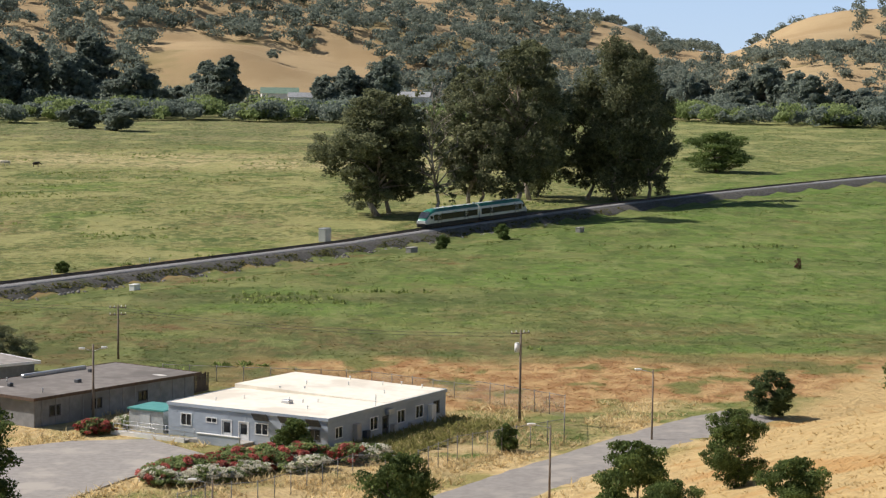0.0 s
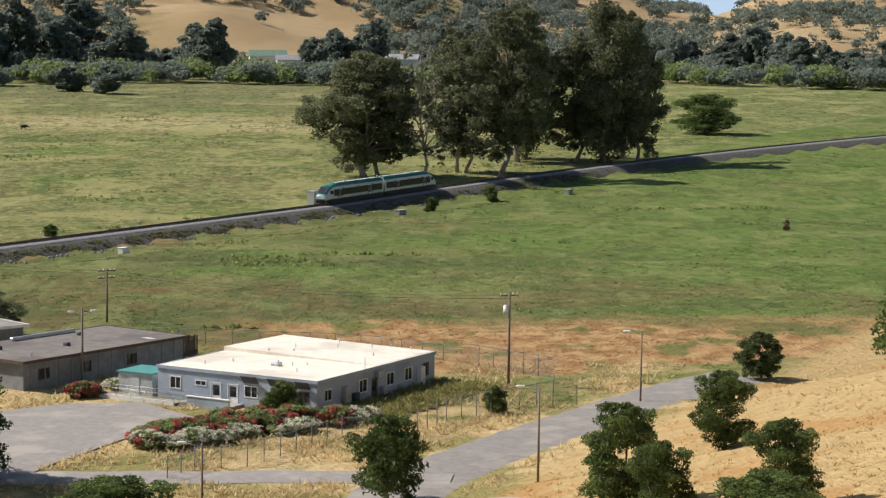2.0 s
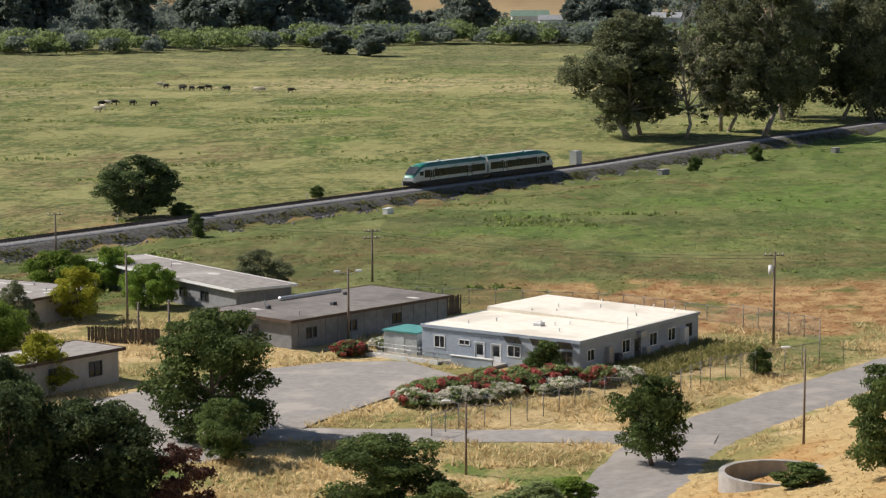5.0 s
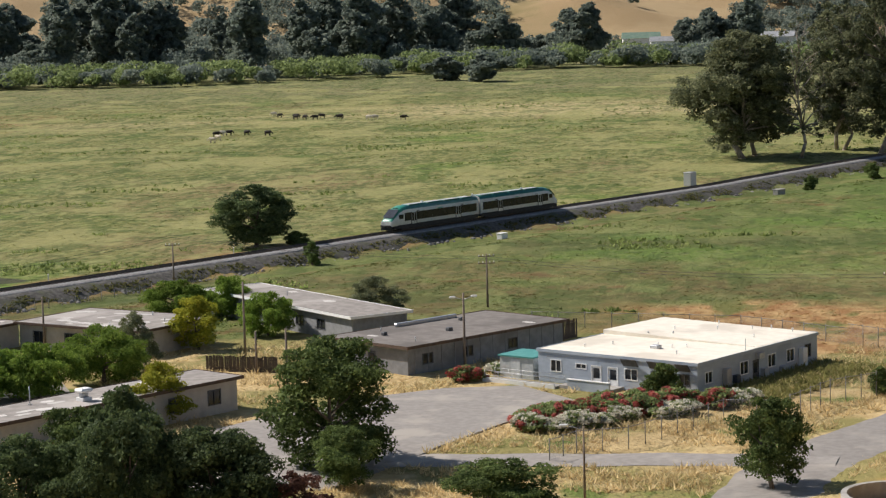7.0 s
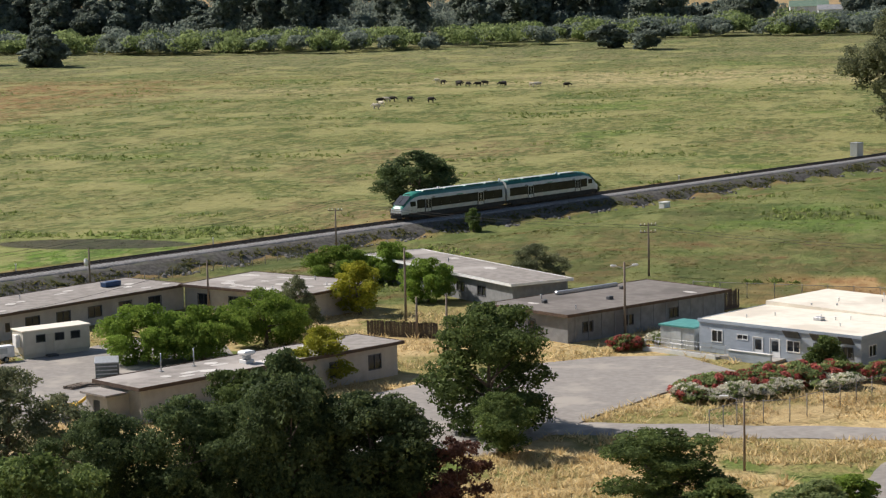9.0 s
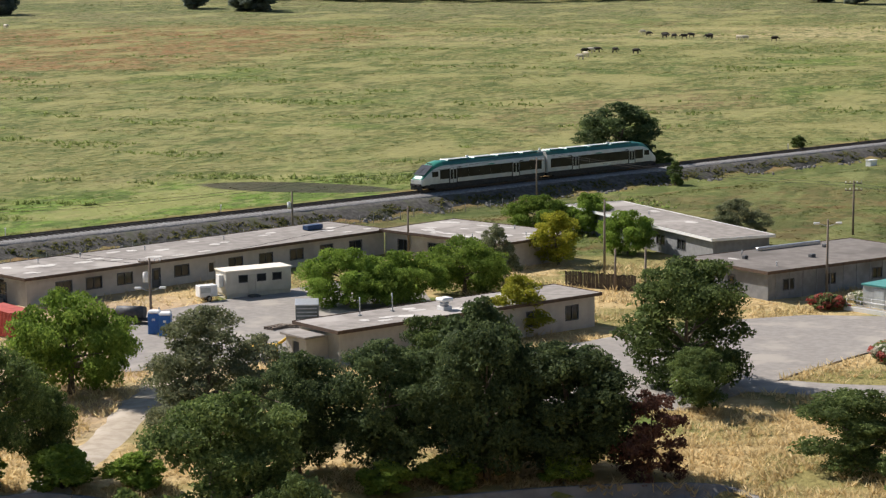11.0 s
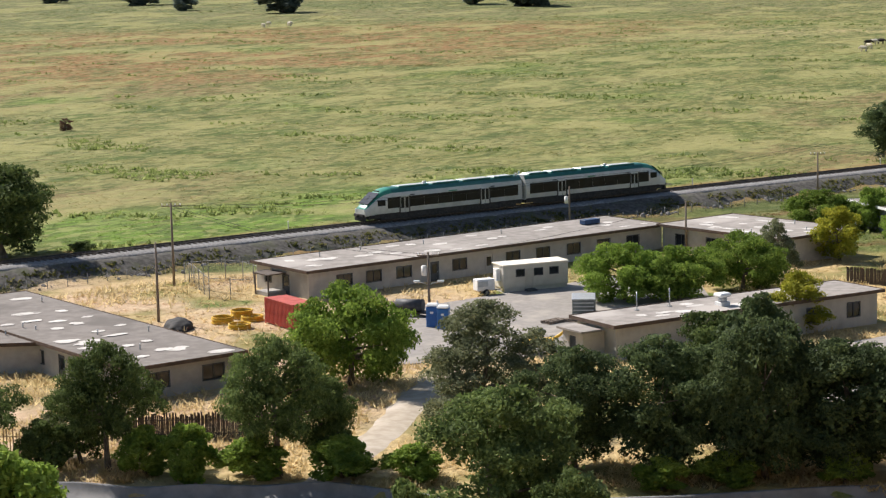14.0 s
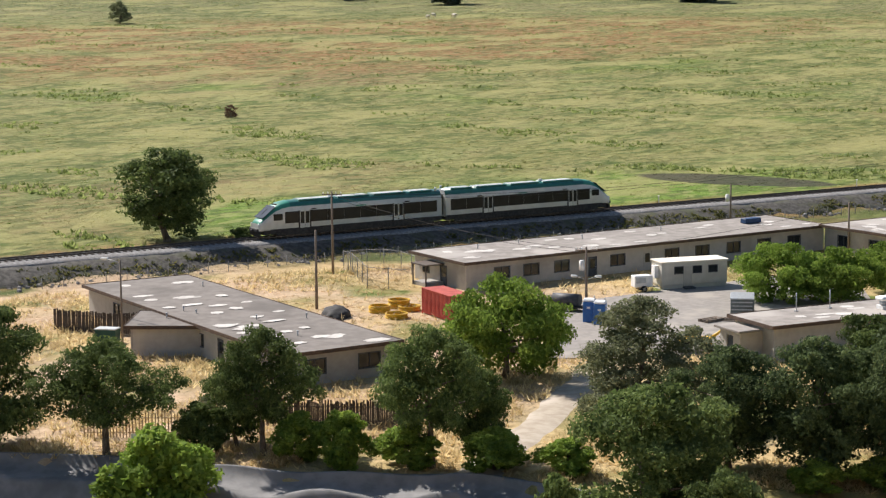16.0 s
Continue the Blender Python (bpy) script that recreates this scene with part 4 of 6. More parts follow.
# old barracks
dark_house = building("barracks_building", (-51.0, 211.5), (-41.2, 204.6), 24.0, 2.95, STUCCO_GREY, BROWN_ROOF, FASCIA, "low grey barracks with a flat brown felt roof",
    windows=[(1, 2.0, 3.4, 1.0, 2.0), (1, 8.0, 9.4, 1.0, 2.0), (1, 15, 16.4, 1.0, 2.0)], doors=[(0, 2.0, 3.0, 2.1, DARK_TRIM), (0, 6.0, 7.0, 2.1, DARK_TRIM)], seed=4, patches=2)
dark_roof = [c for c in dark_house.children if c.name.startswith("roof")][0]
for x_, y_, w_ in ((4.2, 4.0, 0.5), (7.6, 10.5, 0.6), (3.0, 17.0, 0.5)):
    part("roof_vent", boxed(x_ - w_ / 2, y_ - w_ / 2, 3.1, x_ + w_ / 2, y_ + w_ / 2, 3.48, 0.05), DARK_TRIM, dark_roof)
part("duct", boxed(0.4, 9.0, 3.1, 0.9, 18.5, 3.5, 0.08), GALV, dark_roof, "long pale blue-grey roof duct")
for i_ in range(12):
    part("wall_batten", boxed(11.985, 1.0 + i_ * 1.95, 0.0, 12.03, 1.12 + i_ * 1.95, 2.85), STUCCO_GREY, dark_house)
wing_house = building("barracks_wing", (-77.0, 252.5), (-52.0, 226.5), 7.5, 3.0, STUCCO_GREY, OLD_ROOF, WHITE_PAINT, "long low grey wing with a pale roof edge",
    windows=[(0, 8 + 5 * i, 9.8 + 5 * i, 1.0, 2.1) for i in range(5)], seed=5, patches=2)
long_house = building("barracks_building", (-112.6, 178.2), (-91.6, 224.0), 10.2, 2.85, STUCCO, OLD_ROOF, FASCIA, "long beige barracks with a patched grey roof",
    windows=[(0, a, a + 1.9, 0.95, 2.1) for a in (3.6, 7.4, 11.4, 19.0, 26.6, 31.0, 35.6, 40.2, 44.8)] + [(3, 1.5, 2.7, 1.0, 2.0)], doors=[(0, 16.0, 17.0, 2.1, DARK_TRIM), (0, 23.6, 24.6, 2.1, STUCCO), (3, 5.0, 6.2, 2.1, DARK_TRIM)], seed=6, patches=26)
east_house = building("barracks_wing", (-91.2, 223.4), (-74.0, 216.0), 12.0, 2.95, STUCCO, OLD_ROOF, FASCIA, "beige barracks wing with pale roof patches",
    windows=[(0, 2.2, 4.0, 0.9, 2.1), (0, 7.2, 9.4, 0.9, 2.1), (0, 12.6, 14.6, 0.9, 2.1)], doors=[(0, 10.2, 11.2, 2.1, DARK_TRIM)], seed=7, patches=18)
near_house = building("barracks_building", (-99.4, 129.8), (-95.0, 139.2), 42.0, 2.75, STUCCO, BROWN_ROOF, FASCIA, "low beige barracks with many pale roof patches",
    windows=[(0, 1.6, 3.6, 0.9, 2.1), (0, 6.8, 8.8, 0.9, 2.1), (3, 6, 8, 0.9, 2.0), (3, 14, 16, 0.9, 2.0), (3, 24, 26, 0.9, 2.0), (3, 33, 35, 0.9, 2.0)], doors=[(3, 29, 30, 2.1, DARK_TRIM)], seed=8, patches=34)
near_wing = building("barracks_porch", (-123.2, 139.6), (-119.6, 133.6), 6.5, 2.6, STUCCO, BROWN_ROOF, FASCIA, "small beige wing of the low barracks",
    windows=[(0, 1.2, 2.4, 0.9, 2.0)], seed=9)
MID_A, MID_B = (-69.6, 159.6), (-54.1, 185.5)
mid_house = building("barracks_building", MID_A, MID_B, 5.9, 3.1, STUCCO, OLD_ROOF, FASCIA, "beige barracks with patched roof and metal vent",
    windows=[(0, 21.6, 23.1, 1.0, 2.3), (0, 26.5, 28.0, 1.0, 2.3), (0, 10, 11.6, 1.0, 2.3), (0, 16, 17.6, 1.0, 2.3), (1, 2.0, 3.5, 1.0, 2.2)], seed=10, patches=14)


# ---- poles and lamps ----
def pole(x, y, h, label, arms=1, transformer=False, name="utility_pole", lean=0.0):
    p = holder(name, at(x, y, 25) @ pose(0, 0, 0, lean, lean * 0.6), label, "utility pole", "poles")
    bm = bmesh.new()
    tube(bm, (0, 0, -0.6), (0, 0, h), 0.16, 0.10, 10)
    part("post", bm, POLE_WOOD, p)
    for i in range(arms):
        z = h - 0.35 - 0.9 * i
        a = part("crossarm", boxed(-1.1, 0.10, z - 0.06, 1.1, 0.20, z + 0.06, 0.01), POLE_WOOD, p)
        for x0 in (-1.0, -0.45, 0.45, 1.0):
            bm = bmesh.new()
            tube(bm, (x0, 0.15, z + 0.06), (x0, 0.15, z + 0.26), 0.045, 0.06, 8)
            part("insulator", bm, WHITE_PAINT, a)
    if transformer:
        bm = bmesh.new()
        tube(bm, (-0.42, 0, h - 2.3), (-0.42, 0, h - 1.4), 0.27, 0.27, 14)
        tube(bm, (-0.42, 0, h - 1.4), (-0.42, 0, h - 1.32), 0.27, 0.16, 14)
        part("transformer", bm, WHITE_PAINT, p, "pale cylindrical transformer")
    return p


def street_lamp(x, y, h, rz, label):
    p = holder("street_lamp", at(x, y, rz), label, "street lamp", "lamps")
    bm = bmesh.new()
    tube(bm, (0, 0, -0.5), (0, 0, h), 0.11, 0.07, 10)
    part("post", bm, POLE_WOOD, p)
    bm = bmesh.new()
    tube(bm, (0, 0, h - 0.25), (-1.3, 0, h + 0.05), 0.035, 0.03, 8)
    part("arm", bm, GALV, p)
    bm = bmesh.new()
    box(bm, -1.85, -0.14, h - 0.02, -1.15, 0.14, h + 0.16, 0.05)
    hd = part("lamp_head", bm, WHITE_PAINT, p, "pale lamp head")
    part("lens", boxed(-1.75, -0.10, h - 0.06, -1.35, 0.10, h - 0.01), GALV, hd)
    return p


street_lamp(21.2, 201, 7.1, 5, "wooden street lamp with pale head beside the road")
street_lamp(8.7, 158, 7.6, 5, "wooden street lamp on the gold verge")
street_lamp(-16.9, 150, 5.6, 5, "wooden street lamp beside the driveway")
street_lamp(-123.1, 136.4, 8.0, 20, "wooden street lamp beside the low barracks")
pole(8.4, 212, 9.8, "wooden utility pole with a pale transformer", transformer=True)
pole(-41.1, 257.5, 6.9, "wooden utility pole with crossarms in the field edge", arms=2)
pole(-36.1, 209.9, 8.0, "wooden pole beside the grey barracks", arms=0)
pole(-94, 291, 6.6, "wooden utility pole beside the railway")
pole(-62.3, 217.5, 8.3, "plain wooden pole in dry grass", arms=0)
pole(-113.8, 246, 5.8, "wooden pole with pale transformer near the railway", arms=0, transformer=True)
pole(-87.5, 221.5, 6.2, "wooden pole over the barracks roof", arms=0)
pole(-131.6, 180.6, 9.2, "wooden utility pole with one crossarm")
pole(-119.6, 161.3, 8.0, "plain wooden pole in dry grass", arms=0)
pole(-94.5, 171.4, 6.8, "wooden utility pole with transformers in the yard", transformer=True)
pole(-57.9, 206.3, 4.5, "short plain wooden post", arms=0)
pole(-52.4, 198, 6.0, "plain wooden pole beside the brown fence", arms=0)
def twin_lamps(x, y, z):
    """Two pale lamp heads on curved arms near the head of a yard pole."""
    for sgn in (-1, 1):
        p = holder("pole_lamp", at(x, y, 25, z), "pale lamp head on a short arm of the yard pole", "lamp", "yard lamps")
        bm = bmesh.new()
        tube(bm, (0.1 * sgn, 0, 0), (0.9 * sgn, 0, 0.28), 0.03, 0.03, 7)
        part("arm", bm, GALV, p)
        part("lamp_head", boxed(min(0.85 * sgn, 1.5 * sgn), -0.15, 0.2, max(0.85 * sgn, 1.5 * sgn), 0.15, 0.42, 0.06), WHITE_PAINT, p)


twin_lamps(-94.5, 171.4, 3.6)
twin_lamps(-36.1, 209.9, 7.3)
# ---- train ----
GREEN_PAINT = surface("paint_green", (0.03, 0.21, 0.15), (0.045, 0.26, 0.19), scale=1.2, rough=0.35, spec=0.5, bump=0)
ROOF_GREEN = surface("roof_green", (0.016, 0.115, 0.10), (0.026, 0.15, 0.13), scale=1.0, rough=0.35, spec=0.5, bump=0.05)
SILVER = surface("paint_silver", (0.52, 0.53, 0.51), (0.60, 0.61, 0.585), scale=1.0, rough=0.45, metal=0.1, spec=0.5, bump=0)
UNDER = surface("underframe_black", (0.025, 0.025, 0.026), (0.05, 0.048, 0.045), scale=3, rough=0.8)
COWL = surface("roof_unit_grey", (0.45, 0.47, 0.46), (0.55, 0.57, 0.56), scale=2, rough=0.5)
SCREEN = glass("windscreen", (0.02, 0.024, 0.028), 0.06, 1.0)
TRAIN_GLASS = glass("train_window", (0.012, 0.012, 0.013), 0.25, 0.25)
CAR = 25.5


def car_body(nose):
    """Half-length shell of a railcar: x from 0 (cab or gangway end) to CAR; z from the rails."""
    prof = [(0.0, 4.28), (0.75, 4.24), (1.12, 4.05), (1.33, 3.62), (1.42, 3.36), (1.5, 3.0), (1.52, 2.0), (1.5, 1.05), (1.42, 0.82)]
    ring = [(-y, z) for y, z in reversed(prof)] + prof[1:]
    if nose:
        st = [(0.0, 1.75, 0.80), (0.35, 2.05, 0.88), (0.9, 2.55, 0.92), (1.6, 3.2, 0.96), (2.3, 3.72, 0.98), (3.1, 4.08, 1.0), (4.2, 4.28, 1.0), (CAR, 4.28, 1.0)]
    else:
        st = [(0.0, 4.28, 0.98), (0.12, 4.28, 1.0), (CAR, 4.28, 1.0)]
    bm = bmesh.new()
    rows = []
    for x, cap, w in st:
        k = cap / 4.28
        row = []
        for y, z in ring:
            zz = z if z < 1.1 else 1.1 + (z - 1.1) * (cap - 1.1) / (4.28 - 1.1)
            row.append(bm.verts.new((x, y * w, zz)))
        rows.append(row)
    for i, (a, b) in enumerate(zip(rows, rows[1:])):
        for j in range(len(ring) - 1):
            f = bm.faces.new((a[j], b[j], b[j + 1], a[j + 1]))
            z = (ring[j][1] + ring[j + 1][1]) / 2
            f.material_index = 1 if z > 3.55 else 0
            if nose and i < 6 and z > 3.55:
                f.material_index = 2
            f.smooth = True
    bm.faces.new(rows[0])
    bm.faces.new(list(reversed(rows[-1])))
    e = [(r[0], r[-1]) for r in rows]
    for (a, b), (c, d) in zip(e, e[1:]):
        bm.faces.new((a, b, d, c))
    bmesh.ops.recalc_face_normals(bm, faces=bm.faces[:])
    return bm


def rail_car(train, m, nose):
    c = part("railcar", car_body(nose), [SILVER, ROOF_GREEN, GREEN_PAINT], train, "silver railcar with dark window band and green roof", m)
    start = 3.4 if nose else 0.7
    doors = [6.1, 19.2]
    for sgn in (-1, 1):
        rot = Matrix() if sgn < 0 else pose(0, 0, 0)
        y = sgn * 1.515

        def panel(name, x0, z0, x1, z1, mat, proud=0.02, bev=0.0):
            return part(name, boxed(x0, y - proud, z0, x1, y + proud, z1, bev), mat, c)
        spans = [(start, doors[0] - 0.85), (doors[0] + 0.85, doors[1] - 0.85), (doors[1] + 0.85, CAR - 0.7)]
        for a, b in spans:
            n = max(1, round((b - a) / 2.1))
            for i in range(n):
                w = (b - a) / n
                panel("side_window", a + i * w + 0.015, 1.62, a + (i + 1) * w - 0.015, 3.04, TRAIN_GLASS, 0.022)
        for d in doors:
            for k in (-0.66, 0.02):
                leaf = panel("door_leaf", d + k, 0.95, d + k + 0.64, 3.05, SILVER, 0.035)
                part("door_window", boxed(d + k + 0.07, y - 0.05, 1.5, d + k + 0.57, y + 0.05, 2.95), TRAIN_GLASS, c)
            panel("door_gap", d - 0.02, 0.95, d + 0.02, 3.05, UNDER, 0.04)
            panel("door_post", d - 0.86, 0.95, d - 0.66, 3.1, UNDER, 0.024)
            panel("door_post", d + 0.66, 0.95, d + 0.86, 3.1, UNDER, 0.024)
            panel("doorway_sign", d + 0.9, 3.12, d + 1.6, 3.26, UNDER, 0.012)
        panel("side_logo", 13.2, 3.1, 14.6, 3.25, GREEN_PAINT, 0.012)
        panel("skirt", 1.4 if nose else 0.2, 0.50, CAR - 0.05, 1.0, UNDER, 0.03)
        panel("lower_skirt", 2.2 if nose else 0.4, 0.2, CAR - 1.2, 0.52, UNDER, 0.06)
    part("underframe", boxed(0.6, -1.36, 0.36, CAR - 0.1, 1.36, 0.9), UNDER, c)
    for bx in (4.2, CAR - 4.2):
        bm = bmesh.new()
        box(bm, bx - 1.9, -1.22, 0.16, bx + 1.9, 1.22, 0.72, 0.05)
        b = part("bogie", bm, UNDER, c)
        for wx in (bx - 1.2, bx + 1.2):
            for wy in (-0.75, 0.75):
                bm = bmesh.new()
                tube(bm, (wx, wy - 0.07, 0.44), (wx, wy + 0.07, 0.44), 0.44, 0.44, 18)
                part("wheel", bm, RAIL, b)
    for ux, w, mt in ((9.0, 1.5, COWL), (11.0, 0.9, COWL), (12.6, 1.2, UNDER), (14.6, 1.8, UNDER), (17.0, 1.0, COWL)):
        part("equipment_box", boxed(ux, -1.36, 0.28, ux + w, 1.36, 0.84, 0.03), mt, c)
    for ux, w in ((5.6, 4.8), (11.0, 4.4), (16.0, 4.6), (21.2, 3.2)):
        bm = bmesh.new()
        box(bm, ux, -0.95, 4.15, ux + w, 0.95, 4.36, 0.06)
        r = part("roof_unit", bm, ROOF_GREEN, c)
        part("grille", boxed(ux + 0.2, -0.6, 4.355, ux + w - 0.2, 0.6, 4.38), COWL, r)
    bm = bmesh.new()
    tube(bm, (CAR - 0.55, -0.8, 4.15), (CAR - 0.55, -0.8, 4.62), 0.16, 0.13, 10)
    part("exhaust", bm, COWL, c)
    bm = bmesh.new()
    box(bm, 10.0, -0.16, 4.3, 10.5, 0.16, 4.62, 0.04)
    part("horn_box", bm, WHITE_PAINT, c)
    if nose:
        # windscreen lies on the sloped nose
        s = Vector((2.55, 0, 3.72)) - Vector((0.55, 0, 2.2))
        ang = -math.degrees(math.atan2(s.z, s.x))
        scr = part("windscreen", boxed(-1.12, -1.18, -0.02, 1.12, 1.18, 0.03, 0.02), SCREEN, c, "large sloped windscreen", pose(1.42, 0, 3.06, 0, ang, 0))
        part("wiper", boxed(-0.5, -0.02, 0.03, 0.5, 0.02, 0.06), UNDER, c, "", pose(1.35, 0.1, 3.03, 0, ang, 0))
        for sy in (-0.95, 0.95):
            bm = bmesh.new()
            tube(bm, (-0.06, sy, 1.62), (0.12, sy, 1.62), 0.14, 0.16, 12)
            part("headlight", bm, HEADLIGHT, c)
        part("bumper", boxed(-0.25, -1.15, 0.75, 0.4, 1.15, 1.12, 0.05), UNDER, c)
        part("coupler", boxed(-0.55, -0.18, 0.78, 0.0, 0.18, 1.02, 0.04), UNDER, c)
        part("pilot_plow", boxed(-0.1, -1.2, 0.18, 0.25, 1.2, 0.7, 0.05), UNDER, c)
        part("cab_side_window", boxed(1.9, -1.53, 2.05, 3.1, 1.53, 2.85, 0.02), TRAIN_GLASS, c)
        part("destination_sign", boxed(2.55, -0.5, 3.78, 2.9, 0.5, 3.95), UNDER, c)
    return c


HEADLIGHT = surface("lamp_glass", (0.75, 0.76, 0.75), (0.85, 0.86, 0.85), rough=0.2, spec=0.6, bump=0)


def build_train():
    t = holder("train", pose(0, 0, 0), "two-car diesel train, silver with green roof, running on the line", "train")
    rail_car(t, pose(0, 0, 0), True)
    rail_car(t, pose(2 * CAR + 0.6, 0, 0, 0, 0, 180), True)
    part("gangway", boxed(CAR - 0.05, -0.75, 1.0, CAR + 0.65, 0.75, 3.6, 0.05), UNDER, t, "black bellows between the cars")
    return t


train = build_train()
ANG = math.degrees(math.atan2(TRACK_DIR.y, TRACK_DIR.x))
TRAIN_AT = [(0.0, 163.3), (1.0, 143.6), (2.0, 122.2), (3.5, 88.2), (5.0, 56.0), (7.0, 14.6), (9.0, -24.3), (10.7, -57.5), (12.5, -92.4), (14.2, -125.4), (16.0, -159.6)]


def motions():
    rows = []
    for t, s in TRAIN_AT:
        p, q = track_point(s), track_point(s + 51)
        z = 0.90
        a = math.degrees(math.atan2(q.y - p.y, q.x - p.x))
        zq = 0.02 * max(0.0, q.length - 450)
        zp = 0.02 * max(0.0, p.length - 450)
        rows.append((t, pose(p.x, p.y, 0.90 + zp, 0, -math.degrees(math.atan2(zq - zp, 51)), a)))
    walk(train, rows)


# ---- far woods, hills' oaks ----
def woods(name, seed, spots_, leaf, per, mat, label):
    """Many far trees as one joined growth; spots_: (x, y, height, width)."""
    rng = np.random.default_rng(seed)
    P, N, S = [], [], []
    for x, y, h, w in spots_:
        n = int(per * rng.uniform(0.8, 1.2))
        z = land(x, y)
        lobes = []
        for k in range(7):
            a, d = rng.uniform(0, 6.28), w * 0.3 * math.sqrt(rng.random())
            r = w * rng.uniform(0.20, 0.32)
            lobes.append((np.array((x + d * math.cos(a), y + d * math.sin(a), z + rng.uniform(0.28, 0.8) * h)), r, min(1.2, 0.75 * h / w)))
        p, d = lobes_points(rng, lobes, n, 0.18)
        p[:, 2] = np.maximum(p[:, 2], z + 0.1)
        P.append(p), N.append(d), S.append(np.full(n, leaf))
    ob = new(name, leaf_mesh(name, np.concatenate(P), np.concatenate(N), np.concatenate(S), mat, seed, 0.35))
    return tagged(ob, label, "trees", kind="stuff")


def polar(az, r):
    return -r * math.sin(radians(az)), r * math.cos(radians(az))


def belt_edge(az):
    return 1120 + 70 * math.sin(az * 0.19 + 1.3) + (95 if az < -4 else 0) - 60 * math.exp(-((az - 2) / 4) ** 2)


HOUSES_AT = ((3.9, 0.45), (4.6, 0.5), (0.85, 0.5), (5.85, 0.2), (-2.2, 0.25), (-9.2, 0.3))


def in_view_of_house(az):
    return any(abs(az - a) < w for a, w in HOUSES_AT)


def build_far():
    rng = random.Random(5)
    low, pale, oaks, tall = [], [], [], []
    for i in range(560):
        az = rng.uniform(-16, 38)
        r = belt_edge(az) + rng.uniform(0, 75) ** 1.0
        s = rng.uniform(0.6, 1.25)
        (pale if rng.random() < 0.55 else low).append((*polar(az, r), 11 * s, 18 * s))
    for i in range(150):
        az = rng.uniform(-16, 38)
        if not in_view_of_house(az):
            low.append((*polar(az, belt_edge(az) + rng.uniform(80, 190)), rng.uniform(11, 20), rng.uniform(16, 27)))
    woods("willow_thicket", 31, low, 1.7, 420, LEAF_FAR_HAZED, "dark thicket along the far edge of the pasture")
    woods("willow_thicket", 32, pale, 1.55, 440, LEAF_WILLOW, "pale green willow thicket at the pasture's edge")
    tries = 0
    while len(oaks) < 3600 and tries < 30000:
        tries += 1
        az, r = rng.uniform(-15, 21), rng.uniform(1330, 3050)
        x, y = polar(az, r)
        dens = noise.fractal(Vector((x / 210, y / 210, 7.7)), 1.0, 2.0, 4)
        clear = (2.4 < az + 0.9 * dens < 8.6 and 1480 < r < 1900 + 110 * dens) or (-12.5 < az + dens < -7.2 and 1400 < r < 1980)
        if clear and rng.random() < (0.985 if az > 0 else 0.72):
            continue
        if dens < -0.14 - 0.30 * (az > -4) - 0.2 * (az > 8.6) and not clear:
            continue
        s = rng.uniform(0.7, 1.35)
        oaks.append((x, y, 14 * s, 19 * s))
    woods("hill_oaks", 33, oaks, 2.5, 165, LEAF_FAR_HAZED, "dark oaks scattered over the gold hills")
    # tall trees behind the thicket: thick to the west, in clumps elsewhere
    az = 30.0
    while az > -14:
        if az > 8.4:
            az -= rng.uniform(0.14, 0.62) if rng.random() < 0.86 else rng.uniform(0.9, 1.5)
            k = rng.choice(["far_gum", "far_gum", "far_gum_b", "far_gum_b", "far"])
        else:
            az -= rng.uniform(0.25, 0.8)
            k = rng.choice(["far", "far", "far_gum", "far_gum_b"] if az > -4 else ["far", "far", "far_gum"])
        if in_view_of_house(az):
            continue
        x, y = polar(az, belt_edge(az) + rng.uniform(85, 200))
        h = {"far_gum": 34, "far_gum_b": 36, "far": 22}[k] * rng.uniform(0.72, 1.15) * (1.3 if az > 8.4 else 0.9)
        plant(k, x, y, h, h * {"far_gum": 0.78, "far_gum_b": 0.5, "far": 1.2}[k])
    for az, h, w in ((-8.4, 30, 30), (-9.0, 34, 36), (-9.9, 30, 34), (-6.2, 26, 22), (-6.8, 28, 24), (3.3, 24, 26), (2.5, 27, 30), (1.8, 25, 26)):
        plant("far", *polar(az, belt_edge(az) + 150), h, w)
    for x, y, h, w in ((-737, 911, 9, 22), (-661, 891, 11, 26), (-597, 837, 8, 14), (-528, 821, 13, 24), (-432, 891, 10, 24), (-160, 1000, 13, 22)):
        plant("far", x, y, h, w)
    plant("grey", -559, 624, 9, 11, label="half-bare grey shrub tree in the pasture")
    plant("plum", 70.7, 401.8, 2.2, 1.6, label="small dark dead shrub in the green field")


build_far()


# ---- far houses ----
def small_house(x, y, L, D, H, rz, wall, roof, label, storeys=2, name="house"):
    b = holder(name, at(x, y, rz), label, "house")
    part("wall", boxed(-L / 2, -D / 2, -2, L / 2, D / 2, H), wall, b)
    bm = bmesh.new()
    vs = [bm.verts.new(v) for v in ((-L / 2 - .5, -D / 2 - .5, H), (L / 2 + .5, -D / 2 - .5, H), (L / 2 + .5, D / 2 + .5, H), (-L / 2 - .5, D / 2 + .5, H), (-L / 2 - .5, 0, H + D * 0.28), (L / 2 + .5, 0, H + D * 0.28))]
    for f in ((0, 1, 5, 4), (2, 3, 4, 5), (0, 4, 3), (1, 2, 5), (0, 3, 2, 1)):
        bm.faces.new([vs[i] for i in f])
    part("roof", bm, roof, b)
    n = int(L / 3)
    for s in range(storeys):
        for i in range(n):
            cx = -L / 2 + L * (i + 0.5) / n
            z = 0.9 + s * (H - 0.6) / storeys
            part("window", boxed(cx - 0.55, -D / 2 - 0.05, z, cx + 0.55, -D / 2 + 0.05, z + 1.4), PANE, b)
    return b


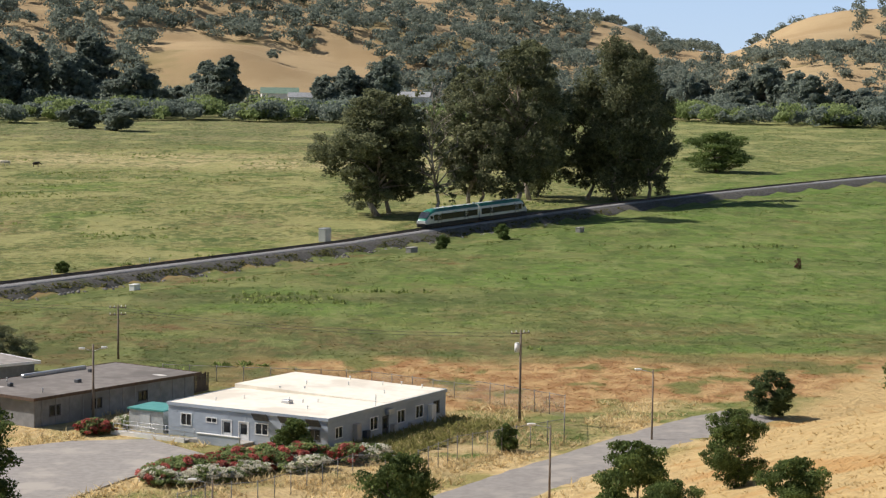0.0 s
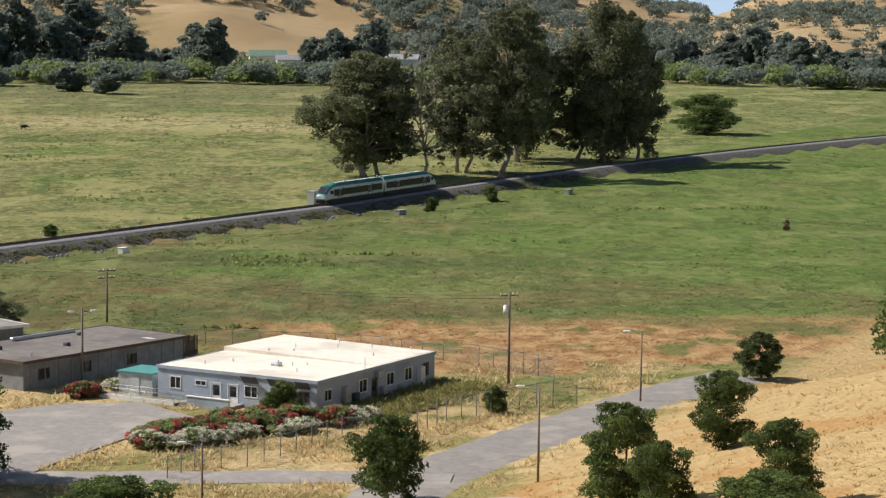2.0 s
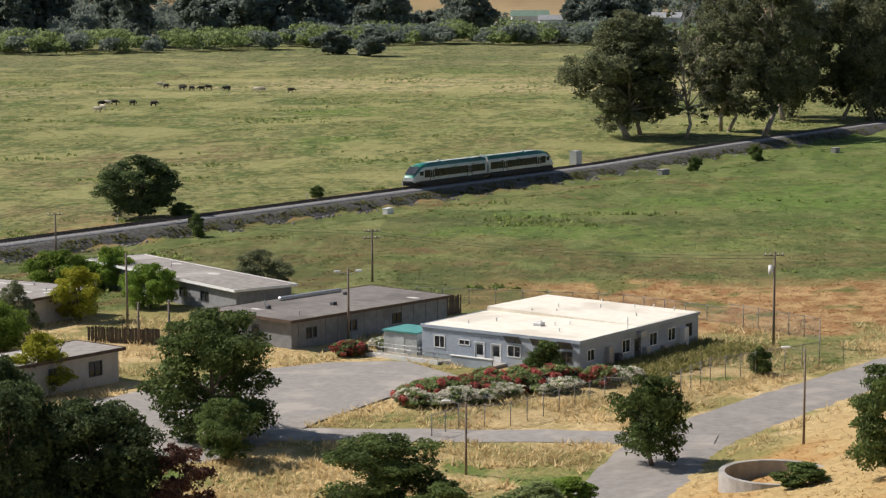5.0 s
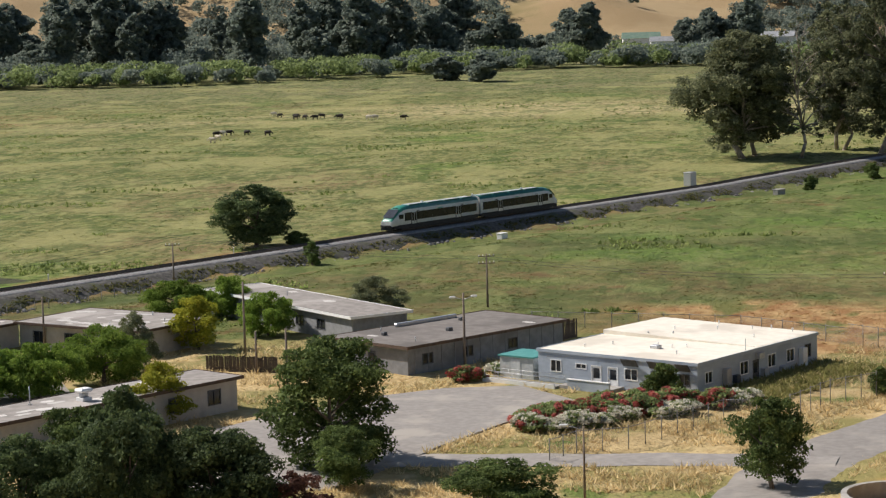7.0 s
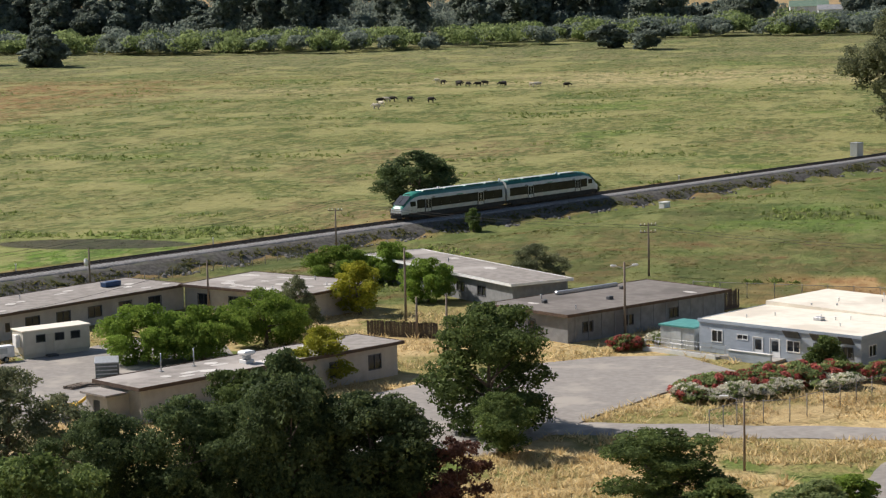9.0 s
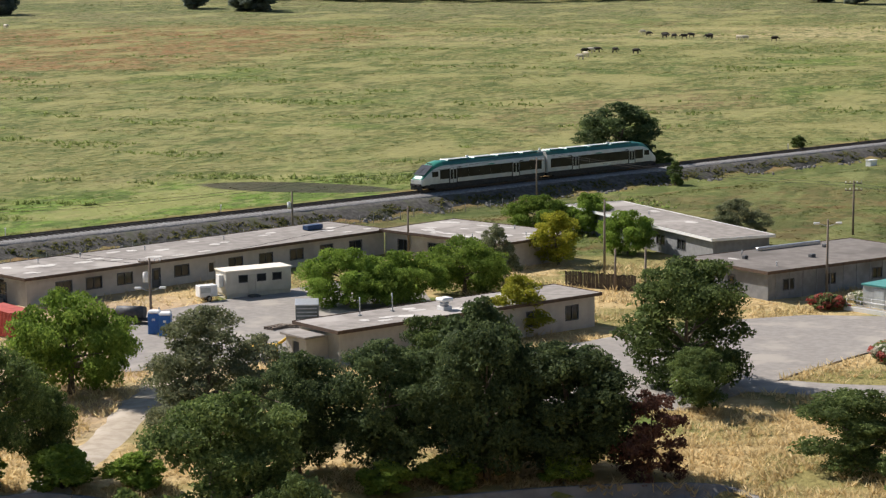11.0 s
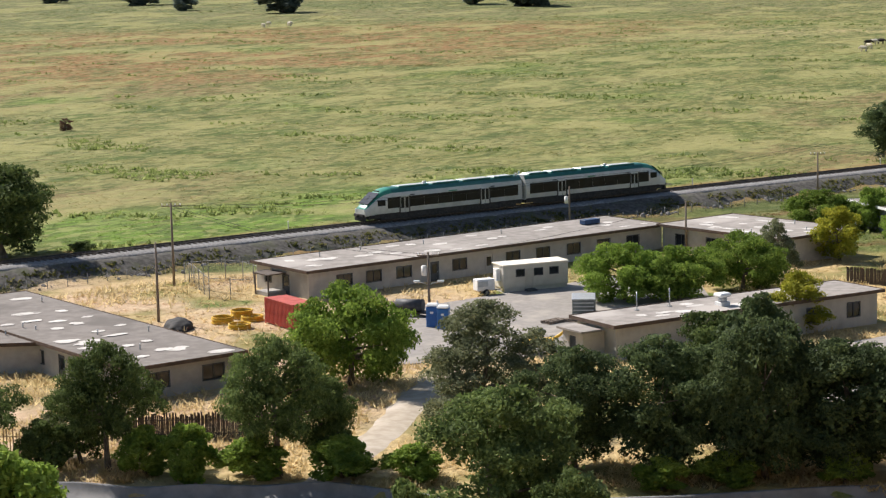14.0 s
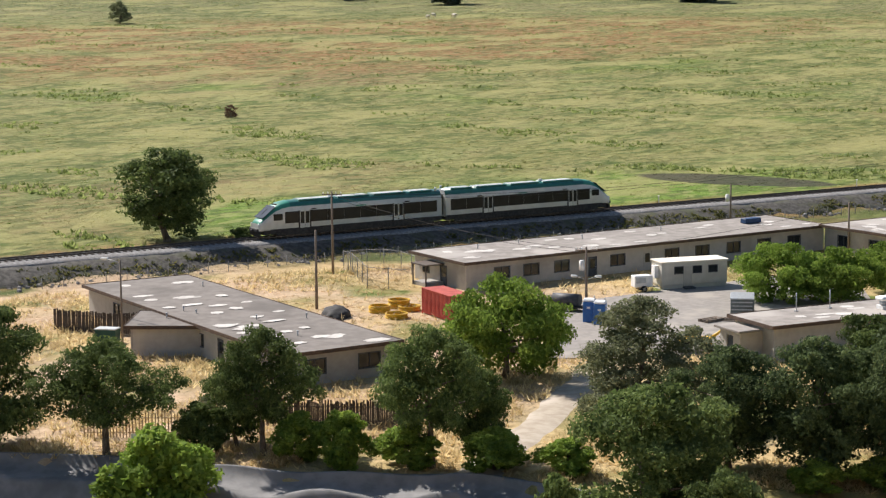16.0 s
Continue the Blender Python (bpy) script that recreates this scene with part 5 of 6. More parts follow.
SLATE = surface("roof_slate_grey", (0.25, 0.26, 0.27), (0.33, 0.34, 0.35), scale=0.5, rough=0.8)
GREEN_ROOF = surface("roof_sheet_green", (0.12, 0.19, 0.14), (0.17, 0.24, 0.18), scale=0.5, rough=0.7)
TILE_ROOF = surface("roof_tile_rust", (0.35, 0.19, 0.11), (0.45, 0.26, 0.16), scale=0.5, rough=0.8)
small_house(*polar(3.9, 1285), 20, 11, 11, 8, WHITE_PAINT, SLATE, "white two-storey house among far trees")
small_house(*polar(4.6, 1330), 24, 14, 13, 8, WHITE_PAINT, GREEN_ROOF, "pale hall with a green roof among trees")
small_house(*polar(0.85, 1290), 22, 12, 12, -10, WHITE_PAINT, SLATE, "long white house behind the eucalyptus grove")
small_house(*polar(-2.2, 1300), 12, 9, 14, 0, WHITE_PAINT, TILE_ROOF, "cream house with a rust tile roof")
small_house(*polar(-9.2, 1340), 16, 9, 5, 0, STUCCO, TILE_ROOF, "low cream house under the gold hill", 1)
small_house(*polar(10.6, 1330), 9, 7, 5, 12, WHITE_PAINT, SLATE, "small white cottage under tall trees", 1)


def church_tower(x, y):
    b = holder("church_tower", at(x, y, 10), "white wooden church tower with pointed top", "church")
    part("shaft", boxed(-2.2, -2.2, -2, 2.2, 2.2, 15), WHITE_PAINT, b)
    part("belfry", boxed(-1.8, -1.8, 15.3, 1.8, 1.8, 20, 0.1), WHITE_PAINT, b)
    part("cornice", boxed(-2.6, -2.6, 15, 2.6, 2.6, 15.3), WHITE_PAINT, b)
    for s in (-0.8, 0.8):
        part("louvre", boxed(s - 0.4, -1.86, 16.2, s + 0.4, -1.7, 19), DARK_TRIM, b)
    bm = bmesh.new()
    tube(bm, (0, 0, 20), (0, 0, 26), 1.9, 0.15, 8)
    part("spire", bm, STUCCO, b)


church_tower(*polar(5.85, 1320))


# ---- railway side things ----
def plain_box(name, x, y, L, D, H, rz, mat, label, category, lid=None, bev=0.04):
    b = holder(name, at(x, y, rz), label, category)
    part("body", boxed(-L / 2, -D / 2, -0.2, L / 2, D / 2, H, bev), mat, b)
    part("lid", boxed(-L / 2 - 0.08, -D / 2 - 0.08, H, L / 2 + 0.08, D / 2 + 0.08, H + 0.10, 0.02), lid or mat, b)
    part("door_panel", boxed(-L / 2 + 0.12, -D / 2 - 0.03, 0.15, L / 2 - 0.12, -D / 2, H - 0.15), mat, b)
    return b


plain_box("signal_cabinet", -26.3, 455.5, 2.5, 1.8, 2.9, 62, GALV, "grey metal signal cabinet beside the railway", "cabinet")
plain_box("concrete_box", -53.9, 356, 1.8, 1.1, 1.1, 62, WHITE_PAINT, "white concrete box at the track's foot", "box")
plain_box("culvert_head", -6.5, 440, 3.2, 1.2, 1.2, 62, CONCRETE, "pale concrete culvert head in the grass", "culvert")
plain_box("concrete_box", 33, 486, 2.4, 1.2, 1.1, 62, CONCRETE, "pale concrete box beside the railway", "box")
for k, s in enumerate((-130, -96, -60, -20, 30, 60)):
    p = track_point(s, -4.2)
    q = holder("marker_post", pose(p.x, p.y, 0.2, 0, 0, 60), "short pale marker post beside the rails", "post", "marker posts")
    part("post", boxed(-0.05, -0.05, -0.5, 0.05, 0.05, 1.1), GALV, q)
    part("cap", boxed(-0.09, -0.09, 1.1, 0.09, 0.09, 1.2), WHITE_PAINT, q)


def stones():
    """Loose rubble on the near shoulder of the track."""
    rng = random.Random(9)
    bm = bmesh.new()
    for i in range(900):
        s, o = rng.uniform(-200, 230), rng.gauss(7.9, 0.8)
        p = track_point(s, o)
        r = rng.uniform(0.10, 0.42) * (1 if rng.random() < 0.9 else 1.6)
        z = land(p.x, p.y)
        g = bmesh.ops.create_icosphere(bm, subdivisions=1, radius=r, matrix=pose(p.x, p.y, z + 0.08, rng.uniform(0, 90), rng.uniform(0, 90), 0) @ Matrix.Diagonal((1, rng.uniform(.6, 1), rng.uniform(.5, .8), 1)))
    tagged(part("rubble", bm, STONE), "grey rubble stones along the embankment's foot", "stones", kind="stuff")


STONE = surface("rubble_stone", (0.17, 0.16, 0.15), (0.34, 0.32, 0.30), scale=1.5, rough=0.95, local=False)
stones()


# ---- cattle ----
HIDE_DARK = surface("hide_dark", (0.02, 0.017, 0.015), (0.05, 0.04, 0.03), scale=1.5, rough=0.7)
HIDE_PALE = surface("hide_pale", (0.55, 0.48, 0.38), (0.68, 0.62, 0.52), (0.4, 0.3, 0.2), scale=1.0, rough=0.7)


def make_cow(mat, label):
    c = holder("cow", Matrix(), label, "cow", "cattle herd")
    bm = bmesh.new()
    bmesh.ops.create_uvsphere(bm, u_segments=12, v_segments=8, radius=1.0, matrix=pose(0, 0, 1.05) @ Matrix.Diagonal((0.98, 0.38, 0.45, 1)))
    bmesh.ops.create_uvsphere(bm, u_segments=10, v_segments=6, radius=1.0, matrix=pose(0.72, 0, 1.16) @ Matrix.Diagonal((0.42, 0.28, 0.36, 1)))
    part("body", bm, mat, c)
    bm = bmesh.new()
    tube(bm, (0.9, 0, 1.15), (1.32, 0, 0.95), 0.22, 0.14, 8)
    bmesh.ops.create_uvsphere(bm, u_segments=8, v_segments=6, radius=0.2, matrix=pose(1.42, 0, 0.84, 0, 50, 0) @ Matrix.Diagonal((1.5, 0.8, 0.85, 1)))
    part("head", bm, mat, c)
    for x in (-0.68, 0.62):
        for y in (-0.2, 0.2):
            bm = bmesh.new()
            tube(bm, (x, y, 0), (x, y, 0.8), 0.07, 0.12, 7)
            part("leg", bm, mat, c)
    bm = bmesh.new()
    tube(bm, (-0.95, 0, 1.2), (-1.06, 0, 0.5), 0.04, 0.03, 5)
    part("tail", bm, mat, c)
    return c


def herd():
    rng = random.Random(12)
    dark, pale = make_cow(HIDE_DARK, "dark cow standing in the pasture"), make_cow(HIDE_PALE, "pale cow standing in the pasture")
    where = [(-197, 738), (-191, 733), (-186, 724), (-182, 719), (-178, 714), (-175, 717), (-173, 719), (-169, 716), (-165, 717), (-155.5, 715), (-152, 712), (-141, 712)]
    where += [(-183.5, 605), (-183.5, 615), (-187.7, 633), (-185.5, 633), (-184.7, 640), (-178, 638), (-170, 638), (-463, 708), (-461, 717), (-469, 716), (-460, 714)]
    light = {0, 9, 10, 12, 13, 15, 19, 20, 21, 22}
    for i, (x, y) in enumerate(where):
        src = pale if i in light else dark
        x, y = x + rng.uniform(-2, 2), y + rng.uniform(-5, 5)
        m = at(x, y, rng.uniform(-40, 40) + (180 if rng.random() < 0.5 else 0)) @ Matrix.Diagonal((1.1, 1.1, 1.1, 1))
        if not src.get("used"):
            src["used"] = 1
            src.matrix_basis = m
        else:
            copy_thing(src, m)


herd()


# ---- office building details ----
TEAL = surface("teal_sheet", (0.07, 0.25, 0.225), (0.10, 0.30, 0.27), scale=1.5, rough=0.5)


def office_details():
    b = white_house
    L, D, H = 18.94, 23.0, 3.15
    roof = [c for c in b.children if c.name.startswith("roof")][0]
    wedge = bmesh.new()
    lo, hi, y0, y1 = H + 0.164, H + 0.60, 11.6, D + 0.08
    vs = [wedge.verts.new(v) for v in ((-0.1, y0, lo), (-0.1, y1, lo), (-0.1, y0, hi), (-0.1, y1, hi - 0.1), (L - 0.4, y0, lo), (L - 0.4, y1, lo), (L - 0.4, y0, lo + 0.03), (L - 0.4, y1, lo + 0.03))]
    for f in ((0, 2, 3, 1), (0, 4, 6, 2), (2, 6, 7, 3), (1, 3, 7, 5), (4, 5, 7, 6)):
        wedge.faces.new([vs[i] for i in f])
    part("raised_roof", wedge, WHITE_ROOF, roof)
    rng = random.Random(4)
    for x, y, z in ((5, 6, 0.16), (9.5, 7.5, 0.16), (11.5, 7.0, 0.16), (12.5, 8.2, 0.16), (3.5, 3.2, 0.16), (14, 4, 0.16), (6, 16, 0.52), (10, 18, 0.52), (13, 20, 0.52), (14.6, 21.2, 0.52), (16.2, 15, 0.52), (8, 21.5, 0.52), (17.5, 20.5, 0.52)):
        bm = bmesh.new()
        tube(bm, (x, y, H + z - 0.02), (x, y, H + z + 0.26), 0.06, 0.06)
        tube(bm, (x, y, H + z + 0.26), (x, y, H + z + 0.36), 0.11, 0.07)
        part("vent_pipe", bm, WHITE_PAINT, roof)
    part("roof_hatch", boxed(9.8, 5.6, H + 0.16, 10.7, 6.4, H + 0.5, 0.03), GALV, roof)
    part("antenna", boxed(L - 0.4, 9.4, H + 0.1, L - 0.34, 9.46, H + 1.3), GALV, roof)
    for a0, a1 in ((10.4, 12.2), (13.5, 15.2), (16.7, 18.2)):
        m = pose(0, 0, 2.45, -52, 0, 0)
        part("shutter", boxed(a0, -0.95, -0.03, a1, 0.0, 0.03), DARK_TRIM, b, "propped-up window shutter", m)
        for e in (a0 + 0.1, a1 - 0.1):
            bm = bmesh.new()
            tube(bm, (e, -0.02, 1.55), (e, -0.56, 1.75), 0.02, 0.02, 6)
            part("shutter_stay", bm, GALV, b)
    part("landing", boxed(4.2, -2.3, -0.3, 10.4, -0.01, 0.32), CONCRETE, b)
    part("landing_wall", boxed(5.4, -2.5, -0.3, 10.4, -2.3, 1.0, 0.01), SIDING, b)
    part("landing_cap", boxed(5.35, -2.56, 1.0, 10.45, -2.24, 1.08), WHITE_PAINT, b)
    part("ramp", boxed(-4.8, -2.9, -0.3, 4.2, -1.3, 0.22), CONCRETE, b)
    part("ramp_kerb", boxed(-4.9, -3.05, -0.3, 4.2, -2.9, 0.42), WHITE_PAINT, b)
    bm = bmesh.new()
    for yy in (-2.98, -1.3):
        for i in range(6):
            x = -4.6 + i * 1.75
            tube(bm, (x, yy, 0.2), (x, yy, 1.15), 0.028, 0.028, 6)
        for z in (0.7, 1.15):
            tube(bm, (-4.7, yy, z), (4.3, yy, z), 0.026, 0.026, 6)
    part("handrail", bm, GALV, b)
    end = pose(L, 0, 0, 0, 0, 90)
    for x, z0, z1, w, mt in ((4.5, 0.3, 2.2, 0.8, STUCCO), (6.3, 0.5, 1.3, 0.7, DARK_TRIM), (11.6, 0.2, 1.2, 0.8, GALV), (10.6, 2.3, 2.9, 1.0, GALV), (19.2, 0.2, 2.2, 0.9, WHITE_PAINT), (15.2, 0.3, 0.9, 0.9, GALV)):
        part("wall_unit", boxed(x, -0.55, z0, x + w, -0.01, z1, 0.03), mt, b, "", end)
    for i in range(9):
        part("siding_batten", boxed(1.0 + i * 2.1, -0.03, 2.45, 1.06 + i * 2.1, -0.004, 3.05), SIDING, b)
    s = holder("storage_shed", frame_of((-31.6, 204.2), (-27.6, 202.1))[0], "pale grey shed with a teal sheet roof", "shed")
    part("body", boxed(0, 0.2, -0.2, 4.2, 4.2, 2.2, 0.02), COWL, s)
    part("roof", boxed(-0.15, 0.05, 2.2, 4.3, 4.4, 2.36), TEAL, s)
    part("door_panel", boxed(1.4, 0.16, 0.0, 2.6, 0.22, 2.0), COWL, s)


office_details()


# ---- flower hedge ----
def flower_bush(seed, h, w, red, label):
    rng = np.random.default_rng(seed)
    p, d, sz, tips = crown_points(rng, h, w, 0.03, 8, 0.28, 0.85, 1.0, 2000, 0.18, 0.3)
    b = holder("flowering_bush", Matrix(), label, "bush", "flower hedge")
    part("leaves", leaf_mesh("leaves", p, d, sz, LEAF_WILLOW, seed), None, b)
    p, d, sz, tips = crown_points(rng, h * 1.02, w * 1.02, 0.06, 8, 0.28, 0.85, 1.0, 2600 if red else 2800, 0.17, 0.12, core=0)
    part("blossom", leaf_mesh("blossom", p, d, sz, FLOWER_RED if red else FLOWER_WHITE, seed + 1), None, b)
    return b


def hedge():
    rng = random.Random(21)
    kinds_ = [flower_bush(51, 1.15, 2.6, False, "cream-flowered bush in the hedge"), flower_bush(52, 1.3, 2.4, True, "red-flowered bush in the hedge")]
    spots_ = [(-25.4, 177.4, 1), (-24.4, 176, 1), (-7.9, 188.9, 1), (-8.6, 187.9, 1), (-33.8, 202.2, 1), (-34.8, 201.6, 1), (-32.2, 206.8, 0), (-31.6, 205.6, 0), (-30.6, 207.5, 0), (-6.8, 188.2, 0), (-7.0, 190, 0), (-5.6, 190.4, 0)]
    for i in range(54):
        t = rng.random()
        base = Vector((-24.5, 176.5)).lerp(Vector((-10.5, 187)), t)
        off = Vector((-0.55, 0.83)) * rng.uniform(-2.2, 3.0) + Vector((0.8, 0.55)) * rng.uniform(-0.5, 0.5)
        e = base + off
        spots_.append((e.x, e.y, 1 if (off.x * -0.55 + off.y * 0.83) > 0.2 and rng.random() < 0.7 else 0))
    for x, y, red in spots_:
        k = rng.uniform(0.9, 1.3)
        m = at(x, y, rng.uniform(0, 360)) @ Matrix.Diagonal((k, k, k * rng.uniform(0.85, 1.1), 1))
        src = kinds_[red]
        if not src.get("used"):
            src["used"] = 1
            src.matrix_basis = m
        else:
            copy_thing(src, m)


hedge()


# ---- fences ----
def mesh_wire():
    m, ns, ls, b = material("chain_link", 0.5, 0.5, 0.3)
    b.inputs["Base Color"].default_value = (0.30, 0.31, 0.31, 1)
    co = ns.new("ShaderNodeTexCoord").outputs["Object"]
    tr = ns.new("ShaderNodeBsdfTransparent")
    mx = ns.new("ShaderNodeMixShader")
    n = spots(ns, ls, 9.0, 0.3, 0.7, 2, co)
    ls.new(sums(ns, ls, "MULTIPLY_ADD", n, 0.2), mx.inputs[0])
    mx.inputs[0].links[0].from_node.inputs[2].default_value = 0.08
    ls.new(tr.outputs[0], mx.inputs[1])
    ls.new(b.outputs[0], mx.inputs[2])
    ls.new(mx.outputs[0], ns["Material Output"].inputs[0])
    return m


CHAIN = mesh_wire()


def wire_fence(points, h, label, step=3.0, rails=True):
    f = holder("wire_fence", pose(0, 0, 0), label, "fence")
    for a, b in zip(points, points[1:]):
        a, b = Vector(a), Vector(b)
        n = max(1, round((b - a).length / step))
        for i in range(n):
            p, q = a.lerp(b, i / n), a.lerp(b, (i + 1) / n)
            zp, zq = land(p.x, p.y), land(q.x, q.y)
            bm = bmesh.new()
            tube(bm, (p.x, p.y, zp - 0.3), (p.x, p.y, zp + h + 0.15), 0.045, 0.045, 7)
            part("post", bm, WIRE_POST, f)
            if rails:
                bm = bmesh.new()
                tube(bm, (p.x, p.y, zp + h), (q.x, q.y, zq + h), 0.03, 0.03, 6)
                part("rail", bm, WIRE_POST, f)
            me = mesh_data("panel", [(p.x, p.y, zp), (q.x, q.y, zq), (q.x, q.y, zq + h), (p.x, p.y, zp + h)], [(0, 1, 2, 3)], CHAIN)
            part("panel", me, None, f)
    return f


wire_fence([(-1.9, 181.5), (1.7, 189.7), (8.9, 196.8), (12.4, 200.4), (13.4, 216), (4, 226)], 2.3, "chain-link fence behind the office building", 2.2)
wire_fence([(-33, 240), (-20, 238), (-8, 236), (4, 226)], 1.8, "chain-link fence at the field's edge", 3)
wire_fence([(-21.2, 163.0), (-19.4, 166.8), (-15.2, 168.6), (-7.8, 181.5), (-1.9, 181.5)], 1.9, "rusty chain-link fence beside the driveway", 2.4)
wire_fence([(-134.7, 188.3), (-126.1, 186.0), (-121, 182.6)], 2.2, "chain-link enclosure behind the barracks", 3)
wire_fence([(-134.0, 186.0), (-122.8, 174.7), (-117.8, 175.3)], 2.2, "chain-link enclosure with pale rails", 3)


wire_fence([tuple(track_point(s_, 9.8)) for s_ in range(-190, -40, 10)], 1.15, "low wire fence at the foot of the railway bank", 2.6, False)


def board_fence(a, b, h, mat, label, width=0.16, gap=0.0, ragged=0.05, seed=3):
    f = holder("board_fence", pose(0, 0, 0), label, "fence")
    a, b = Vector(a), Vector(b)
    rng = random.Random(seed)
    n = int((b - a).length / (width + gap))
    ang = math.degrees(math.atan2((b - a).y, (b - a).x))
    data = mesh_of("board", boxed(0, -0.012, -0.1, width - 0.012, 0.012, h), mat)
    for i in range(n):
        p = a.lerp(b, i / n)
        part("board", data, None, f, "", pose(p.x, p.y, land(p.x, p.y), rng.uniform(-2, 2), rng.uniform(-1, 1), ang) @ Matrix.Diagonal((1, 1, 1 + rng.uniform(-ragged, ragged), 1)))
    for z in (0.4, h - 0.4):
        bm = bmesh.new()
        tube(bm, (a.x, a.y, land(a.x, a.y) + z), (b.x, b.y, land(b.x, b.y) + z), 0.04, 0.04, 4)
        part("rail", bm, mat, f)
    return f


OLD_WOOD = surface("fence_wood_dark", (0.075, 0.06, 0.05), (0.13, 0.105, 0.085), scale=3, rough=0.9, stretch=(1, 1, 0.3))
PALE_WOOD = surface("stake_wood_pale", (0.33, 0.25, 0.15), (0.47, 0.37, 0.24), scale=3, rough=0.9)
board_fence((-63.8, 207.4), (-55.6, 206.4), 1.7, OLD_WOOD, "dark brown board fence between the barracks")
board_fence((-30.2, 225.4), (-26.6, 231.8), 2.2, OLD_WOOD, "dark board screen behind the grey barracks")
board_fence((-134.5, 139.5), (-127.5, 140.8), 2.0, OLD_WOOD, "weathered dark board fence by the low barracks", seed=5)
board_fence((-127.5, 140.8), (-124.6, 143.5), 2.0, OLD_WOOD, "weathered dark board fence by the low barracks", seed=6)
board_fence((-102, 108.5), (-93.5, 113.5), 1.9, PALE_WOOD, "row of pale leaning stakes in dry grass", 0.10, 0.14, 0.3, 7)
board_fence((-92.8, 118.5), (-82.5, 124.0), 1.9, OLD_WOOD, "dark wooden fence below the low barracks", 0.13, 0.0, 0.12, 8)


# ---- skate park ----
def skate_park():
    P = SKATE_RIM
    line = []
    for a, b, c, d in zip([2 * P[0] - P[1]] + P, P, P[1:], P[2:] + [2 * P[-1] - P[-2]]):
        for i in range(12):
            t = i / 12
            line.append(0.5 * ((2 * b) + (c - a) * t + (2 * a - 5 * b + 4 * c - d) * t * t + (3 * b - a - 3 * c + d) * t ** 3))
    verts, faces = [], []
    # coping, upper bank, deck, wavy lip, steep wall, floor
    sec = [(1.3, -0.35), (0.5, 0.16), (0.0, 0.24), (-0.08, 0.14), (-0.3, -0.22), (-0.8, -0.52), (-1.6, -0.66), (-2.7, -0.70), (-3.3, -0.66), (-3.6, -0.72), (-3.8, -1.0), (-4.1, -1.6), (-4.8, -2.2), (-6.0, -2.52), (-9.0, -2.58), (-15.0, -2.6), (-24.0, -2.6)]
    run = 0.0
    for i, p in enumerate(line):
        w = (line[min(i + 1, len(line) - 1)] - line[max(i - 1, 0)]).normalized()
        n = Vector((-w.y, w.x))
        run += (p - line[i - 1]).length if i else 0.0
        s = i / 12
        live = ramp(2.0, 3.0, s) * (1 - ramp(6.2, 7.2, s))
        rim = 0.16 * math.sin(run * 0.75) * live
        lip = (0.30 + 0.42 * math.sin(run * 0.75 + 0.9)) * live
        for o, z in sec:
            e = p + n * o
            k = max(0.0, 1 - abs(o + 0.2) / 1.6) * rim + max(0.0, 1 - abs(o + 3.4) / 1.5) * lip
            verts.append((e.x, e.y, z + k))
    k = len(sec)
    for i in range(len(line) - 1):
        for j in range(k - 1):
            faces.append((i * k + j, i * k + j + 1, (i + 1) * k + j + 1, (i + 1) * k + j))
    o = holder("skate_park", pose(0, 0, 0), "grey concrete skate park with a wavy rim", "skate park")
    part("bowl", smooth(mesh_data("bowl", verts, faces, SKATE_SHADED)), None, o)
    for c, L, rz in (((-77.5, 100.5), 6.5, 15), ((-90, 95.5), 4, -10)):
        bm = bmesh.new()
        n = 14
        for sgn in (-1, 1):
            vs = [bm.verts.new((L * (i / n - 0.5), sgn * 1.1, 0.15 + 0.75 * math.sin(math.pi * i / n) ** 2)) for i in range(n + 1)]
            if sgn < 0:
                first = vs
        for i in range(n):
            bm.faces.new((first[i], first[i + 1], vs[i + 1], vs[i]))
        for row in (first, vs):
            low = [bm.verts.new((v.co.x, v.co.y, -0.2)) for v in row]
            for i in range(n):
                bm.faces.new((row[i], row[i + 1], low[i + 1], low[i]))
        part("roller", bm, SKATE_SHADED, o, "pale concrete roller", pose(*c, -2.62, 0, 0, rz))
    r = holder("concrete_ring", at(5.9, 140.0), "low round concrete ring wall on the slope", "ring wall")
    bm = bmesh.new()
    n = 40
    rows = []
    for rr, z in ((4.0, -2), (4.0, 0.55), (3.6, 0.55), (3.6, -2)):
        rows.append([bm.verts.new((rr * math.cos(6.2832 * i / n), rr * math.sin(6.2832 * i / n), z)) for i in range(n)])
    for a, b in zip(rows, rows[1:]):
        for i in range(n):
            bm.faces.new((a[i], a[(i + 1) % n], b[(i + 1) % n], b[i]))
    part("wall", bm, CONCRETE, r)


skate_park()


def notice(x, y):
    n = holder("notice_board", at(x, y, 40), "small white notice board on a stake", "sign")
    part("stake", boxed(-0.04, -0.03, -0.3, 0.04, 0.03, 1.1), PALE_WOOD, n)
    part("panel", boxed(-0.25, -0.06, 0.9, 0.25, -0.03, 1.4, 0.005), WHITE_PAINT, n)


notice(-95.7, 107.0)


